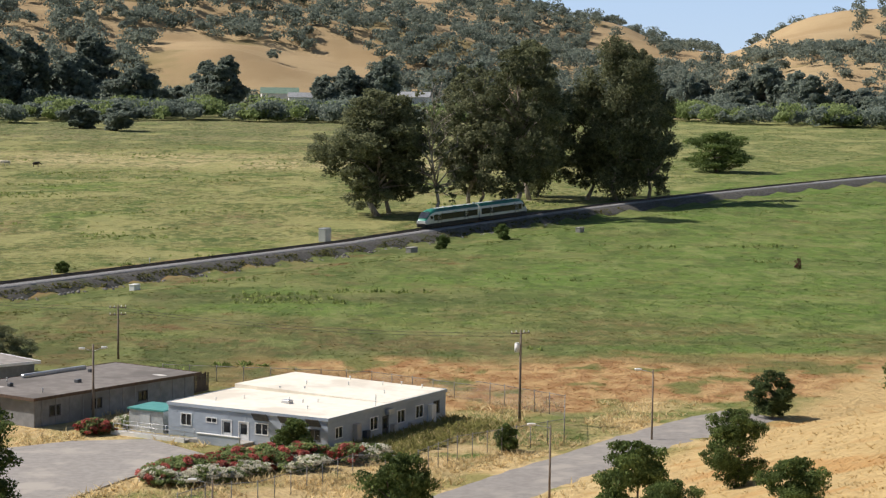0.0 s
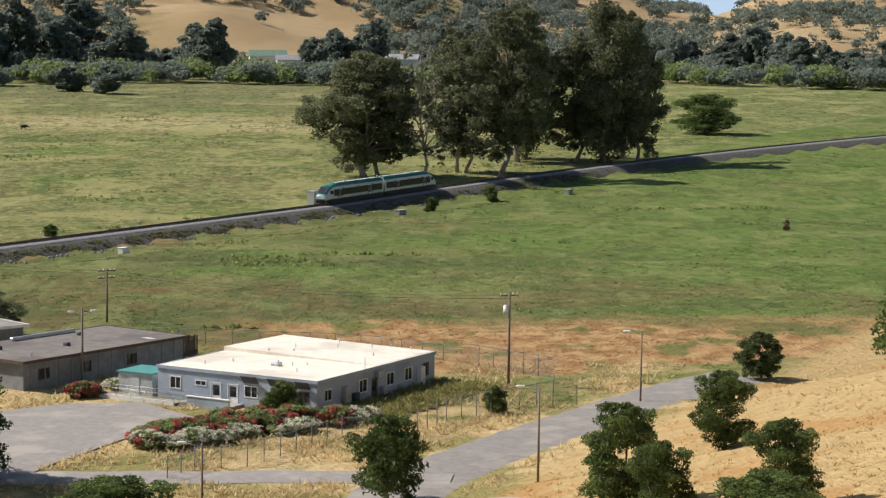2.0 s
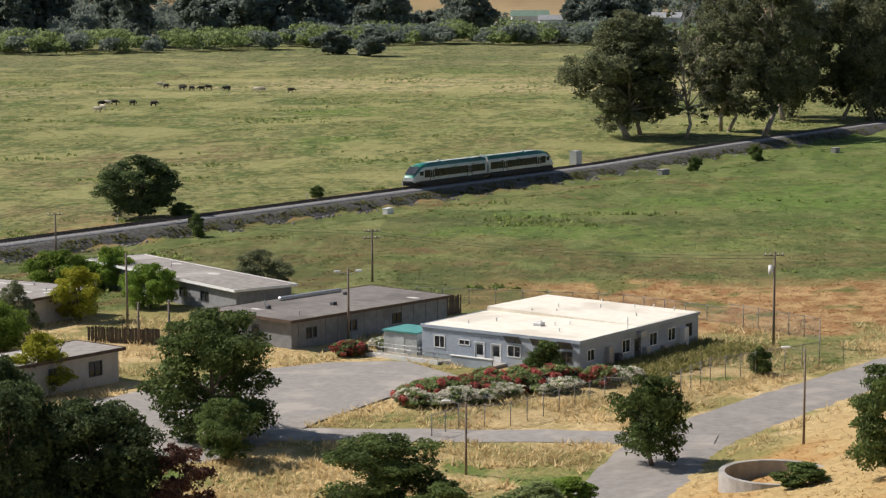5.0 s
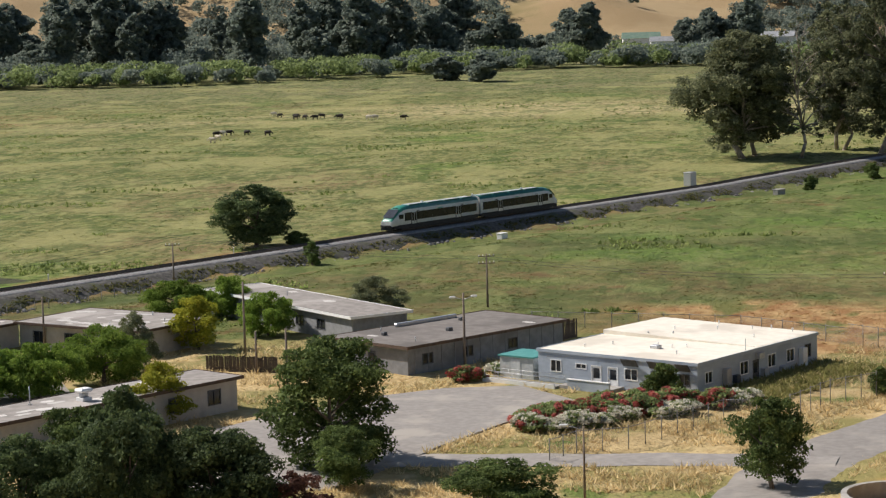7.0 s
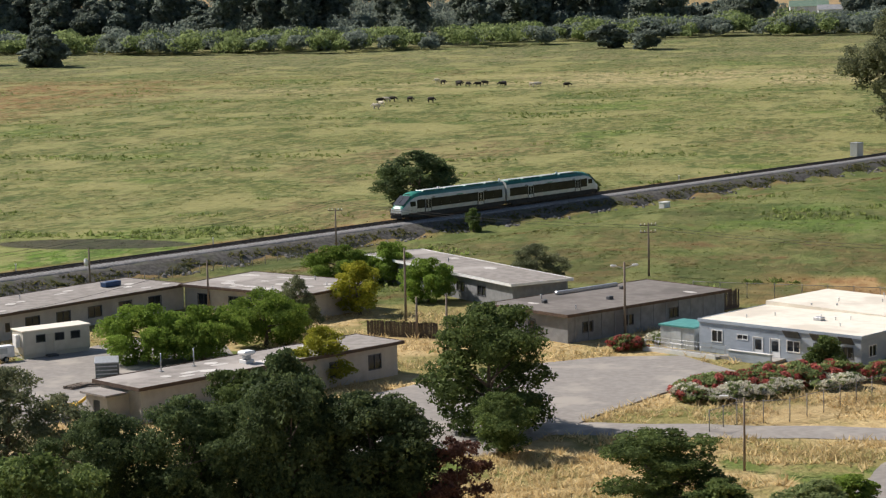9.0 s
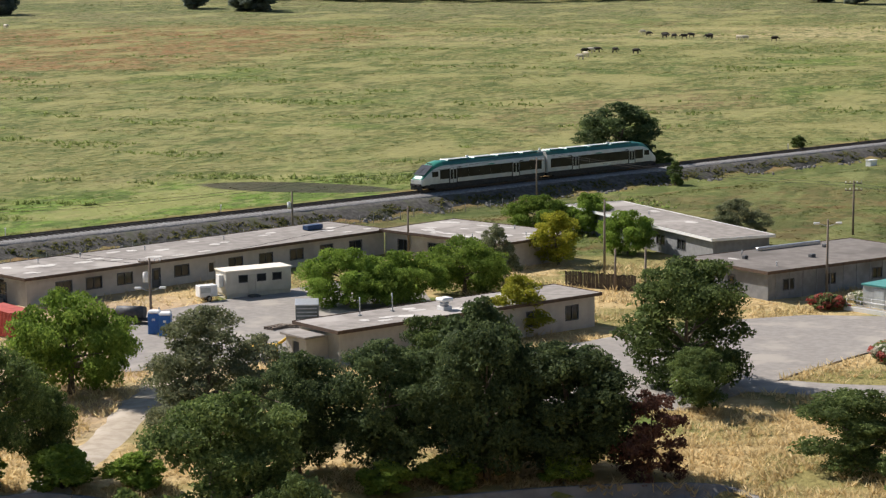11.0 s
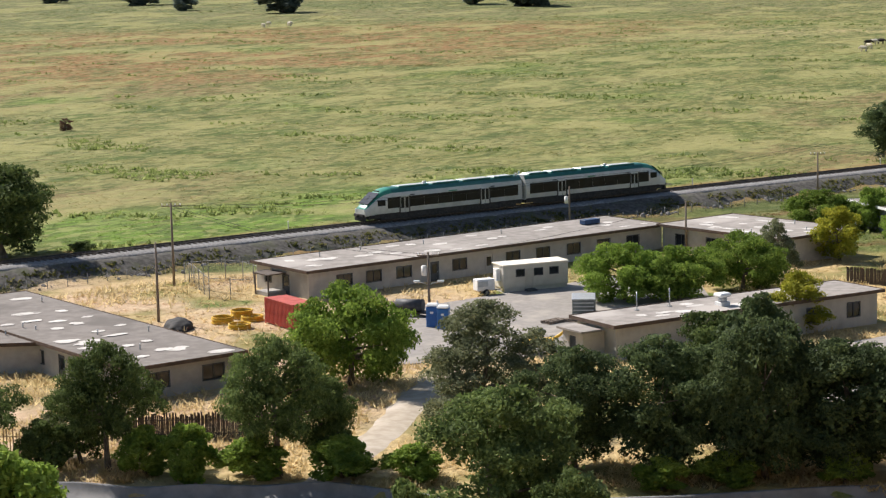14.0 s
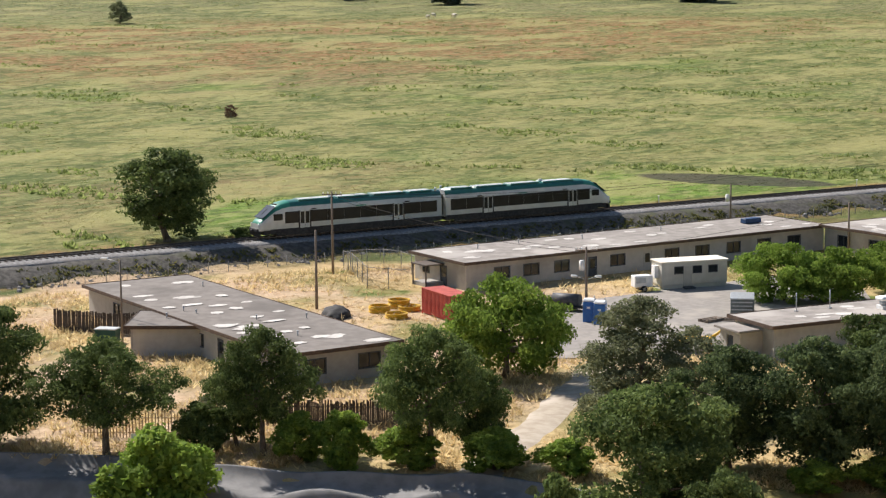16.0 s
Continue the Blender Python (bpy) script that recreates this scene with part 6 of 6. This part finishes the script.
# ---- yard things ----
CREAM = surface("trailer_cream", (0.50, 0.47, 0.40), (0.56, 0.53, 0.46), (0.42, 0.39, 0.33), scale=1.0, rough=0.6)
RED = surface("container_red", (0.34, 0.055, 0.04), (0.44, 0.085, 0.06), (0.25, 0.06, 0.045), scale=1.2, rough=0.6)
BLUE = surface("plastic_blue", (0.02, 0.12, 0.36), (0.03, 0.16, 0.45), scale=1.0, rough=0.4, spec=0.5)
YELLOW = surface("paint_yellow", (0.55, 0.33, 0.02), (0.66, 0.42, 0.04), scale=2.0, rough=0.45)
TYRE = surface("tyre_black", (0.02, 0.02, 0.02), (0.035, 0.035, 0.035), scale=4, rough=0.85)


def wheel_part(parent, x, y, r, w=0.25):
    bm = bmesh.new()
    tube(bm, (x, y - w / 2, r), (x, y + w / 2, r), r, r, 18)
    k = part("wheel", bm, TYRE, parent)
    bm = bmesh.new()
    tube(bm, (x, y - w / 2 - 0.02, r), (x, y + w / 2 + 0.02, r), r * 0.5, r * 0.5, 12)
    part("rim", bm, GALV, k)


def yard():
    m, L = frame_of((-95.0, 188.6), (-90.2, 194.4))
    t = holder("office_trailer", m, "cream office trailer with a pale flat roof", "trailer")
    part("body", boxed(0, 0, 0.5, 7.5, 2.7, 2.85, 0.03), CREAM, t)
    part("skirt", boxed(0.1, 0.05, -0.1, 7.4, 2.65, 0.5), CREAM, t)
    part("roof", boxed(-0.12, -0.12, 2.85, 7.62, 2.82, 2.98, 0.02), WHITE_ROOF, t)
    for x in (1.5, 3.6, 5.4):
        window_part(t, pose(0, 0, 0), x, 1.7, x + 0.9, 2.35, DARK_TRIM, depth=-0.005)
    door_part(t, pose(0, -0.06, 0.3), 2.55, 2.05, 3.35, CREAM, glazed=False)
    part("step", boxed(2.4, -0.9, -0.1, 3.5, -0.02, 0.3), DARK_TRIM, t)
    part("air_unit", boxed(-0.45, 0.8, 1.2, 0.0, 1.7, 2.5, 0.03), WHITE_PAINT, t)
    g = holder("generator_cart", at(-96.6, 187.2, 50), "white towable generator on wheels", "generator")
    part("body", boxed(-1.0, -0.6, 0.5, 1.0, 0.6, 1.7, 0.06), WHITE_PAINT, g)
    part("control_panel", boxed(-0.9, -0.64, 0.95, 0.2, -0.6, 1.5), COWL, g)
    for y in (-0.65, 0.65):
        wheel_part(g, 0.0, y, 0.33)
    part("drawbar", boxed(1.0, -0.06, 0.4, 2.0, 0.06, 0.5), DARK_TRIM, g)

    m, L = frame_of((-109.2, 164.6), (-104.0, 161.6))
    c = holder("shipping_container", m, "red corrugated shipping container", "container")
    part("body", boxed(0.05, 0.05, 0.12, 6.01, 2.39, 2.5), RED, c)
    rib = mesh_of("rib", boxed(-0.07, -0.04, 0.2, 0.07, 0.0, 2.42), RED)
    for i in range(20):
        part("rib", rib, None, c, "", pose(0.3 + i * 0.285, 0.05, 0))
    for x, y in ((0, 0), (5.94, 0), (0, 2.32), (5.94, 2.32)):
        part("corner_post", boxed(x, y, 0, x + 0.12, y + 0.12, 2.6), RED, c)
    part("roof", boxed(0, 0, 2.5, 6.06, 2.44, 2.58), RED, c)
    part("door_leaf", boxed(-0.02, 0.15, 0.2, 0.05, 1.2, 2.45), RED, c)
    part("door_leaf", boxed(-0.02, 1.24, 0.2, 0.05, 2.28, 2.45), RED, c)
    for x, y in ((-92.6, 168.6), (-91.1, 168.0)):
        p = holder("portable_toilet", at(x, y, 20), "blue plastic portable toilet with white roof", "portable toilet", "toilets")
        part("cabin", boxed(-0.56, -0.56, 0.05, 0.56, 0.56, 2.05, 0.05), BLUE, p)
        part("roof", boxed(-0.6, -0.6, 2.05, 0.6, 0.6, 2.3, 0.12), WHITE_PAINT, p)
        part("door", boxed(-0.42, -0.60, 0.15, 0.42, -0.56, 1.95, 0.01), BLUE, p)
        part("vent_pipe", boxed(0.35, 0.35, 2.2, 0.45, 0.45, 2.55), GALV, p)
        part("door_sign", boxed(-0.15, -0.62, 1.4, 0.15, -0.60, 1.6), WHITE_PAINT, p)
    k = holder("tank_trailer", at(-97.4, 172.9, 10), "dark tank trailer on wheels", "trailer")
    bm = bmesh.new()
    tube(bm, (-1.5, 0, 1.15), (1.3, 0, 1.15), 0.62, 0.62, 16)
    part("tank", bm, DARK_TRIM, k)
    part("chassis", boxed(-1.7, -0.7, 0.42, 2.3, 0.7, 0.56), UNDER, k)
    part("pump_box", boxed(-1.9, -0.5, 0.56, -1.5, 0.5, 1.3, 0.03), UNDER, k)
    for x in (-0.5, 0.4):
        for y in (-0.75, 0.75):
            wheel_part(k, x, y, 0.36)
    for i, (x, y, n) in enumerate(((-113.2, 163.1, 4), (-113.0, 166.2, 5), (-109.9, 161.2, 3), (-111.2, 165.4, 3))):
        hs = holder("hose_coil", at(x, y, 30 * i), "coil of yellow plastic pipe on the ground", "pipe coil", "pipe coils")
        for j in range(n):
            bm = bmesh.new()
            N, M = 28, 6
            R, r = 1.05 - 0.05 * (j % 2), 0.09
            vs = [[bm.verts.new(((R + r * math.cos(6.2832 * b / M)) * math.cos(6.2832 * a / N), (R + r * math.cos(6.2832 * b / M)) * math.sin(6.2832 * a / N), 0.1 + 0.17 * j + r * math.sin(6.2832 * b / M))) for b in range(M)] for a in range(N)]
            for a in range(N):
                for b in range(M):
                    bm.faces.new((vs[a][b], vs[(a + 1) % N][b], vs[(a + 1) % N][(b + 1) % M], vs[a][(b + 1) % M]))
            part("loop", bm, YELLOW, hs)
    bm = bmesh.new()
    bmesh.ops.create_icosphere(bm, subdivisions=4, radius=1.0, matrix=Matrix.Diagonal((3.0, 1.4, 1.0, 1)))
    for v in bm.verts:
        v.co *= 1 + 0.18 * noise.noise(v.co * 1.3)
        v.co.z = max(v.co.z, -0.1)
    me = mesh_of("tarp_heap", bm, UNDER)
    ob = new("tarp_heap", smooth(me))
    ob.matrix_basis = at(-115.6, 159.0, 125)
    tagged(ob, "heap under a black plastic sheet", "heap")
    for i, (x, y) in enumerate(((-104.7, 178.6), (-102.4, 179.0), (-101.6, 177.6))):
        p = holder("pallet", at(x, y, 20 + 35 * i), "grey wooden pallet lying in the yard", "pallet", "pallets")
        for j in range(6):
            part("slat", boxed(-1.1, -0.9 + j * 0.32, 0.16 + 0.12 * (i == 0), 1.1, -0.68 + j * 0.32, 0.22 + 0.12 * (i == 0)), POLE_WOOD, p)
        for j in (-1.0, 0, 1.0):
            part("bearer", boxed(j - 0.05, -0.9, 0, j + 0.05, 0.92, 0.16 + 0.12 * (i == 0)), POLE_WOOD, p)
    # yellow backhoe behind the trees
    d = holder("backhoe", at(-77.6, 160.6, 35), "yellow backhoe with a raised arm", "backhoe")
    part("body", boxed(-1.3, -0.7, 0.7, 1.4, 0.7, 1.3, 0.08), YELLOW, d)
    cab = part("cab", boxed(-0.6, -0.6, 1.5, 0.5, 0.6, 2.05, 0.05), DARK_TRIM, d)
    part("cab_roof", boxed(-0.68, -0.68, 2.05, 0.58, 0.68, 2.13, 0.03), UNDER, cab)
    bm = bmesh.new()
    tube(bm, (1.4, 0, 1.2), (2.6, 0, 2.0), 0.16, 0.12, 6)
    tube(bm, (2.6, 0, 2.0), (3.4, 0, 0.9), 0.12, 0.1, 6)
    arm = part("arm", bm, YELLOW, d)
    part("bucket", boxed(3.1, -0.35, 0.3, 3.7, 0.35, 0.9, 0.1), UNDER, arm)
    for x, r in ((-0.9, 0.62), (1.0, 0.45)):
        for y in (-0.8, 0.8):
            wheel_part(d, x, y, r, 0.35)
    w = holder("waste_bin", at(-125.8, 137.4, 20), "dark green waste bin with a pale lid", "bin")
    part("body", boxed(-1.0, -0.6, 0.1, 1.0, 0.6, 1.25, 0.04), surface("bin_green", (0.015, 0.06, 0.05), (0.02, 0.08, 0.065), scale=2, rough=0.5), w)
    part("lid", boxed(-1.05, -0.66, 1.25, 1.05, 0.66, 1.36, 0.03), COWL, w)
    BIN_GREY = surface("bin_grey_green", (0.15, 0.18, 0.17), (0.2, 0.23, 0.215), (0.12, 0.12, 0.10), scale=1.5, rough=0.6)
    # yard container, boards, and roof equipment of the barracks
    a = holder("waste_container", at(-81.9, 180.0, 24), "grey-green ribbed metal waste container in the yard", "container")
    part("body", boxed(-1.1, -1.85, 0.15, 1.1, 1.85, 1.75, 0.03), BIN_GREY, a)
    part("rim", boxed(-1.16, -1.91, 1.75, 1.16, 1.91, 1.87, 0.02), GALV, a)
    for i in range(8):
        part("rib", boxed(1.1, -1.7 + i * 0.46, 0.2, 1.17, -1.6 + i * 0.46, 1.74), BIN_GREY, a)
    for i in range(4):
        part("rib", boxed(-1.0, -1.92, 0.35 + i * 0.36, 1.0, -1.85, 0.45 + i * 0.36), GALV, a)
    for y in (-1.4, 1.4):
        part("skid", boxed(-0.9, y - 0.08, 0, 0.9, y + 0.08, 0.16), DARK_TRIM, a)
    for i, (x, y, rz) in enumerate(((-81.6, 175.6, 20), (-82.6, 174.6, 70))):
        q = holder("lumber_stack", at(x, y, rz), "small stack of pale boards", "lumber", "lumber stacks")
        for j in range(5):
            part("plank", boxed(-1.2, -0.6 + j * 0.25, 0.02 + 0.1 * (j % 2), 1.2, -0.38 + j * 0.25, 0.22 + 0.16 * ((j + i) % 2)), POLE_WOOD, q)
    v = holder("roof_vent", frame_of(MID_A, MID_B)[0] @ pose(13.4, 2.1, 3.26), "white sheet-metal roof ventilator", "vent")
    part("curb", boxed(-0.5, -0.5, 0.0, 0.5, 0.5, 0.35, 0.02), WHITE_PAINT, v)
    bm = bmesh.new()
    tube(bm, (0, 0, 0.35), (0, 0, 0.8), 0.42, 0.42, 14)
    part("throat", bm, GALV, v)
    part("hood", boxed(-0.65, -0.6, 0.8, 0.65, 0.6, 1.15, 0.12), WHITE_PAINT, v)
    for x, y in ((5.7, 4.7), (9.3, 4.6)):
        q = holder("vent_mast", frame_of(MID_A, MID_B)[0] @ pose(x, y, 3.26), "thin metal mast on the barracks roof", "mast", "masts")
        bm = bmesh.new()
        tube(bm, (0, 0, 0), (0, 0, 1.7), 0.05, 0.05, 7)
        part("tube", bm, GALV, q)
        part("base", boxed(-0.15, -0.15, 0, 0.15, 0.15, 0.1), GALV, q)
    # low porch at the end of that barracks, and a blue roof unit on the long one
    p = holder("porch", frame_of(MID_A, MID_B)[0], "low flat-roofed entry at the barracks end", "porch")
    part("canopy", boxed(-2.7, 1.3, 2.55, -0.54, 5.2, 2.75, 0.02), OLD_ROOF, p)
    part("side_wall", boxed(-2.3, 1.7, -0.2, -0.01, 1.9, 2.55), STUCCO, p)
    part("side_wall", boxed(-2.3, 4.6, -0.2, -0.01, 4.8, 2.55), STUCCO, p)
    part("end_wall", boxed(-2.3, 1.9, -0.2, -2.1, 2.8, 2.55), STUCCO, p)
    part("end_wall", boxed(-2.3, 3.8, -0.2, -2.1, 4.6, 2.55), STUCCO, p)
    part("lintel", boxed(-2.3, 2.8, 2.1, -2.1, 3.8, 2.55), STUCCO, p)
    part("door", boxed(-2.2, 2.8, -0.2, -2.14, 3.8, 2.1), DARK_TRIM, p)
    b = holder("roof_unit_blue", frame_of((-112.6, 178.2), (-91.6, 224.0))[0] @ pose(44.5, 6.2, 3.01), "dark blue metal unit on the roof", "roof unit")
    part("casing", boxed(-1.2, -0.5, 0.08, 1.2, 0.5, 0.62, 0.03), surface("unit_blue", (0.02, 0.05, 0.12), (0.03, 0.07, 0.16), rough=0.5), b)
    part("foot", boxed(-1.0, -0.4, 0, 1.0, 0.4, 0.09), UNDER, b)
    # porch at the long barracks' end
    e = holder("porch", frame_of((-112.6, 178.2), (-91.6, 224.0))[0], "small wooden porch at the barracks end", "porch")
    part("canopy", boxed(-2.4, 4.2, 2.25, -0.01, 7.2, 2.38), OLD_WOOD, e)
    for y in (4.4, 7.0):
        part("post", boxed(-2.3, y - 0.06, -0.2, -2.18, y + 0.06, 2.25), OLD_WOOD, e)
    part("landing", boxed(-2.2, 4.4, -0.2, -0.01, 7.0, 0.4), CONCRETE, e)


yard()


# ---- power lines ----
def wire(a, b, sag, label="thin black overhead wire"):
    a, b = Vector(a), Vector(b)
    bm = bmesh.new()
    n = 14
    pts = [a.lerp(b, i / n) - Vector((0, 0, sag * 4 * (i / n) * (1 - i / n))) for i in range(n + 1)]
    side = (b - a).cross(Vector((0, 0, 1))).normalized() * 0.018
    up = Vector((0, 0, 0.018))
    rows = [[bm.verts.new(p + o) for o in (side, up, -side, -up)] for p in pts]
    for r0, r1 in zip(rows, rows[1:]):
        for i in range(4):
            bm.faces.new((r0[i], r0[(i + 1) % 4], r1[(i + 1) % 4], r1[i]))
    tagged(part("overhead_wire", bm, UNDER), label, "wire", "overhead wires")


for dz in (0.0, 0.35):
    wire((-131.6, 180.6, 8.9 - dz), (-94.5, 171.4, 6.6 - dz), 0.9)
    wire((-94, 291, 6.4 - dz), (-113.8, 246, 5.6 - dz), 0.6)
    wire((-113.8, 246, 5.6 - dz), (-131.6, 180.6, 8.9 - dz), 0.9)
    wire((-94, 291, 6.4 - dz), (-41.1, 257.5, 6.6 - dz), 0.8)
    wire((-41.1, 257.5, 6.6 - dz), (8.4, 212, 9.5 - dz), 0.9)
wire((-87.5, 221.5, 6.0), (-94.5, 171.4, 6.4), 0.6)


# ---- grasses ----
BANK_WEED = foliage("bank_weed", (0.11, 0.125, 0.04), (0.25, 0.225, 0.09), thin=0.5)


def tufts(name, seed, places, mat, label, blades=4, bend=0.3, rise=None):
    """places: arrays x, y, height, width. Each tuft is a few leaning blades."""
    rng = np.random.default_rng(seed)
    x, y, h, w = places
    z = np.array([land(a, b) for a, b in zip(x, y)]) if rise is None else rise
    n = len(x)
    V = []
    for k in range(blades):
        a = rng.uniform(0, 6.283, n)
        ca, sa = np.cos(a), np.sin(a)
        ox, oy = rng.normal(0, 0.3, n) * w, rng.normal(0, 0.3, n) * w
        hw = w * rng.uniform(0.3, 0.6, n)
        lean = rng.normal(0, bend, (2, n)) * h
        bx, by = x + ox, y + oy
        V.append(np.stack([np.stack([bx - ca * hw, by - sa * hw, z - 0.05], 1), np.stack([bx + ca * hw, by + sa * hw, z - 0.05], 1), np.stack([bx + lean[0], by + lean[1], z + h * rng.uniform(0.6, 1.15, n)], 1)], 1))
    v = np.concatenate(V).reshape(-1, 3)
    m = len(v) // 3
    me = bpy.data.meshes.new(name)
    me.vertices.add(3 * m)
    me.vertices.foreach_set("co", v.astype(np.float32).ravel())
    me.loops.add(3 * m)
    me.loops.foreach_set("vertex_index", np.arange(3 * m, dtype=np.int32))
    me.polygons.add(m)
    me.polygons.foreach_set("loop_start", np.arange(0, 3 * m, 3, dtype=np.int32))
    me.update(calc_edges=True)
    me.materials.append(mat)
    return tagged(new(name, me), label, "grass", kind="stuff")


def free(x, y):
    """True where no paving, track or building lies."""
    q = (x - TRACK_AT.x) * TRACK_SIDE.x + (y - TRACK_AT.y) * TRACK_SIDE.y
    if -4.5 < q < 8.5:
        return False
    for poly in PAVED:
        inside = False
        for (x0, y0), (x1, y1) in zip(poly, poly[1:] + poly[:1]):
            if (y0 > y) != (y1 > y) and x < (x1 - x0) * (y - y0) / (y1 - y0) + x0:
                inside = not inside
        if inside:
            return False
    for pts, w in STRIPS:
        for (x0, y0), (x1, y1) in zip(pts, pts[1:]):
            d = Vector((x1 - x0, y1 - y0))
            t = max(0, min(1, ((x - x0) * d.x + (y - y0) * d.y) / d.length_squared))
            if math.hypot(x - x0 - t * d.x, y - y0 - t * d.y) < w:
                return False
    return True


def quad(corner, toward, depth, over=0.3):
    m, L = frame_of(corner, toward)
    return [tuple((m @ Vector(p))[:2]) for p in ((-over, -over, 0), (L + over, -over, 0), (L + over, depth + over, 0), (-over, depth + over, 0))]


PAVED = [[(-51, 180), (-42, 192), (-36, 197), (-28.5, 198.6), (-22, 190.5), (-27.5, 179), (-31.5, 168.5), (-33, 163), (-37, 152), (-44, 150), (-60, 152), (-57, 168)],
         [(-100, 176), (-88, 204), (-80, 205), (-72, 190), (-66, 177), (-76, 160), (-88, 150), (-92, 163)],
         [(-84, 158), (-77.5, 130), (-73, 112), (-69, 112), (-73, 130), (-80, 158)],
         quad((-27.2, 202.0), (-10.7, 192.7), 23), quad((-51, 211.5), (-41.2, 204.6), 24), quad((-77, 252.5), (-52, 226.5), 7.5), quad((-112.6, 178.2), (-91.6, 224), 10.2),
         quad((-91.2, 223.4), (-74, 216), 12), quad((-99.4, 129.8), (-95, 139.2), 42), quad(MID_A, MID_B, 5.9),
         [(-112, 97), (-94.6, 105), (-68.4, 114), (-38.7, 126.5), (-27, 128.5), (-20, 112), (-100, 80)]]
STRIPS = [([(34, 219), (27, 210.5), (15.5, 192), (6, 176), (-1, 162), (-4, 148), (-8, 128)], 4.7), ([(2, 163.5), (-8, 164.5), (-20, 164), (-33, 163), (-47, 160)], 2.8)]


def sow():
    rng = np.random.default_rng(77)

    def scatter(n, az0, az1, r0, r1, keep, power=1.0):
        X, Y = [], []
        az = rng.uniform(az0, az1, n)
        r = r0 * (r1 / r0) ** (rng.random(n) ** power)
        for a, d in zip(az, r):
            x, y = polar(a, d)
            if keep(x, y):
                X.append(x), Y.append(y)
        return np.array(X), np.array(Y)

    def hill_d(x, y):
        return (x - 7.6) * 0.895 - (y - 164) * 0.446

    # pasture and wetland, in patches
    def field(x, y):
        if not free(x, y) or hill_d(x, y) > 2:
            return False
        return noise.fractal(Vector((x / 16, y / 16, 2)), 1.0, 2.0, 3) > rng.uniform(-0.7, 0.35)
    x, y = scatter(130000, -14, 46, 185, 1120, field)
    r = np.hypot(x, y)
    big = (rng.random(len(x)) ** 3)
    tufts("field_grass", 81, (x, y, (0.04 + 0.09 * big) * np.maximum(1, r / 520), (0.34 + 0.6 * big) * np.maximum(1, r / 300)), TUFT, "uneven pasture grass in clumps", 3, 3.0)

    # rank weeds in drifts
    def drift(x, y):
        q = (x - TRACK_AT.x) * TRACK_SIDE.x + (y - TRACK_AT.y) * TRACK_SIDE.y
        v = noise.fractal(Vector((x / 46 + 5, y / 17, 9)), 1.0, 2.0, 4)
        return free(x, y) and hill_d(x, y) < -3 and v > (0.40 if q < 0 else 0.62)
    x, y = scatter(90000, -10, 46, 215, 820, drift)
    big = rng.random(len(x)) ** 2
    tufts("weed_drifts", 82, (x, y, 0.25 + 0.5 * big, 0.3 + 0.5 * big), WEED, "rank green weeds in drifts", 4, 0.6)

    # tall dry grass of the yard, the verges and the hill
    def dry(x, y):
        q = (x - TRACK_AT.x) * TRACK_SIDE.x + (y - TRACK_AT.y) * TRACK_SIDE.y
        s = (x - TRACK_AT.x) * TRACK_DIR.x + (y - TRACK_AT.y) * TRACK_DIR.y
        if not free(x, y) or y > 226 or q < 14 + 0.72 * max(0, s + 150):
            return False
        if hill_d(x, y) > -1:
            return rng.random() < 0.14
        if -128 < x < -98 and 150 < y < 192 and rng.random() < 0.75:
            return False
        v = noise.fractal(Vector((x / 9, y / 9, 4)), 1.0, 2.0, 3)
        return v > -0.12
    x, y = scatter(125000, -18, 46, 92, 232, dry)
    hd = np.array([hill_d(a, b) for a, b in zip(x, y)])
    big = rng.random(len(x)) ** 1.5
    f = hd < 0.5
    tufts("dry_grass", 83, (x[f], y[f], (0.22 + 0.55 * big[f]), 0.08 + 0.12 * big[f]), STRAW, "tall straw-coloured dry grass", 4, 0.75)
    f = ~f
    tufts("hill_grass", 84, (x[f], y[f], 0.08 + 0.16 * big[f], 0.08 + 0.12 * big[f]), TUFT, "short gold grass on the hill", 4, 1.6)

    # weeds on the railway bank, and green weeds along the office building's end wall
    s, q = rng.uniform(-330, 260, 15000), 4.0 + 4.6 * rng.random(15000) ** 0.8
    patch = np.array([noise.fractal(Vector((a / 7, b / 3, 1)), 1.0, 2.0, 3) for a, b in zip(s, q)])
    s, q = s[patch > -0.15], q[patch > -0.15]
    at_ = [track_point(a, b) for a, b in zip(s, q)]
    x, y = np.array([p.x for p in at_]), np.array([p.y for p in at_])
    rise = np.interp(q, (4.6, 5.6, 6.6, 7.6, 8.4), (-0.05, -0.45, -0.9, -1.4, -2.0)) + 0.02 * np.maximum(0, np.hypot(x, y) - 450)
    rise = np.maximum(rise, np.array([land(a, b) for a, b in zip(x, y)]))
    big = rng.random(len(x)) ** 2
    tufts("bank_weeds", 85, (x, y, 0.12 + 0.34 * big, 0.2 + 0.3 * big), BANK_WEED, "dark weeds on the railway bank", 4, 0.8, rise)
    u, v = rng.uniform(-1.0, 24, 2600), 0.6 + 7.0 * rng.random(2600) ** 1.3
    x, y = -10.7 + u * 0.491 + v * 0.871, 192.7 + u * 0.871 - v * 0.491
    big = rng.random(len(x)) ** 2
    tufts("wall_weeds", 86, (x, y, 0.3 + 0.6 * big, 0.2 + 0.28 * big), DRY_WEED, "half-dry weeds beside the office building", 4, 0.8)


sow()

motions()
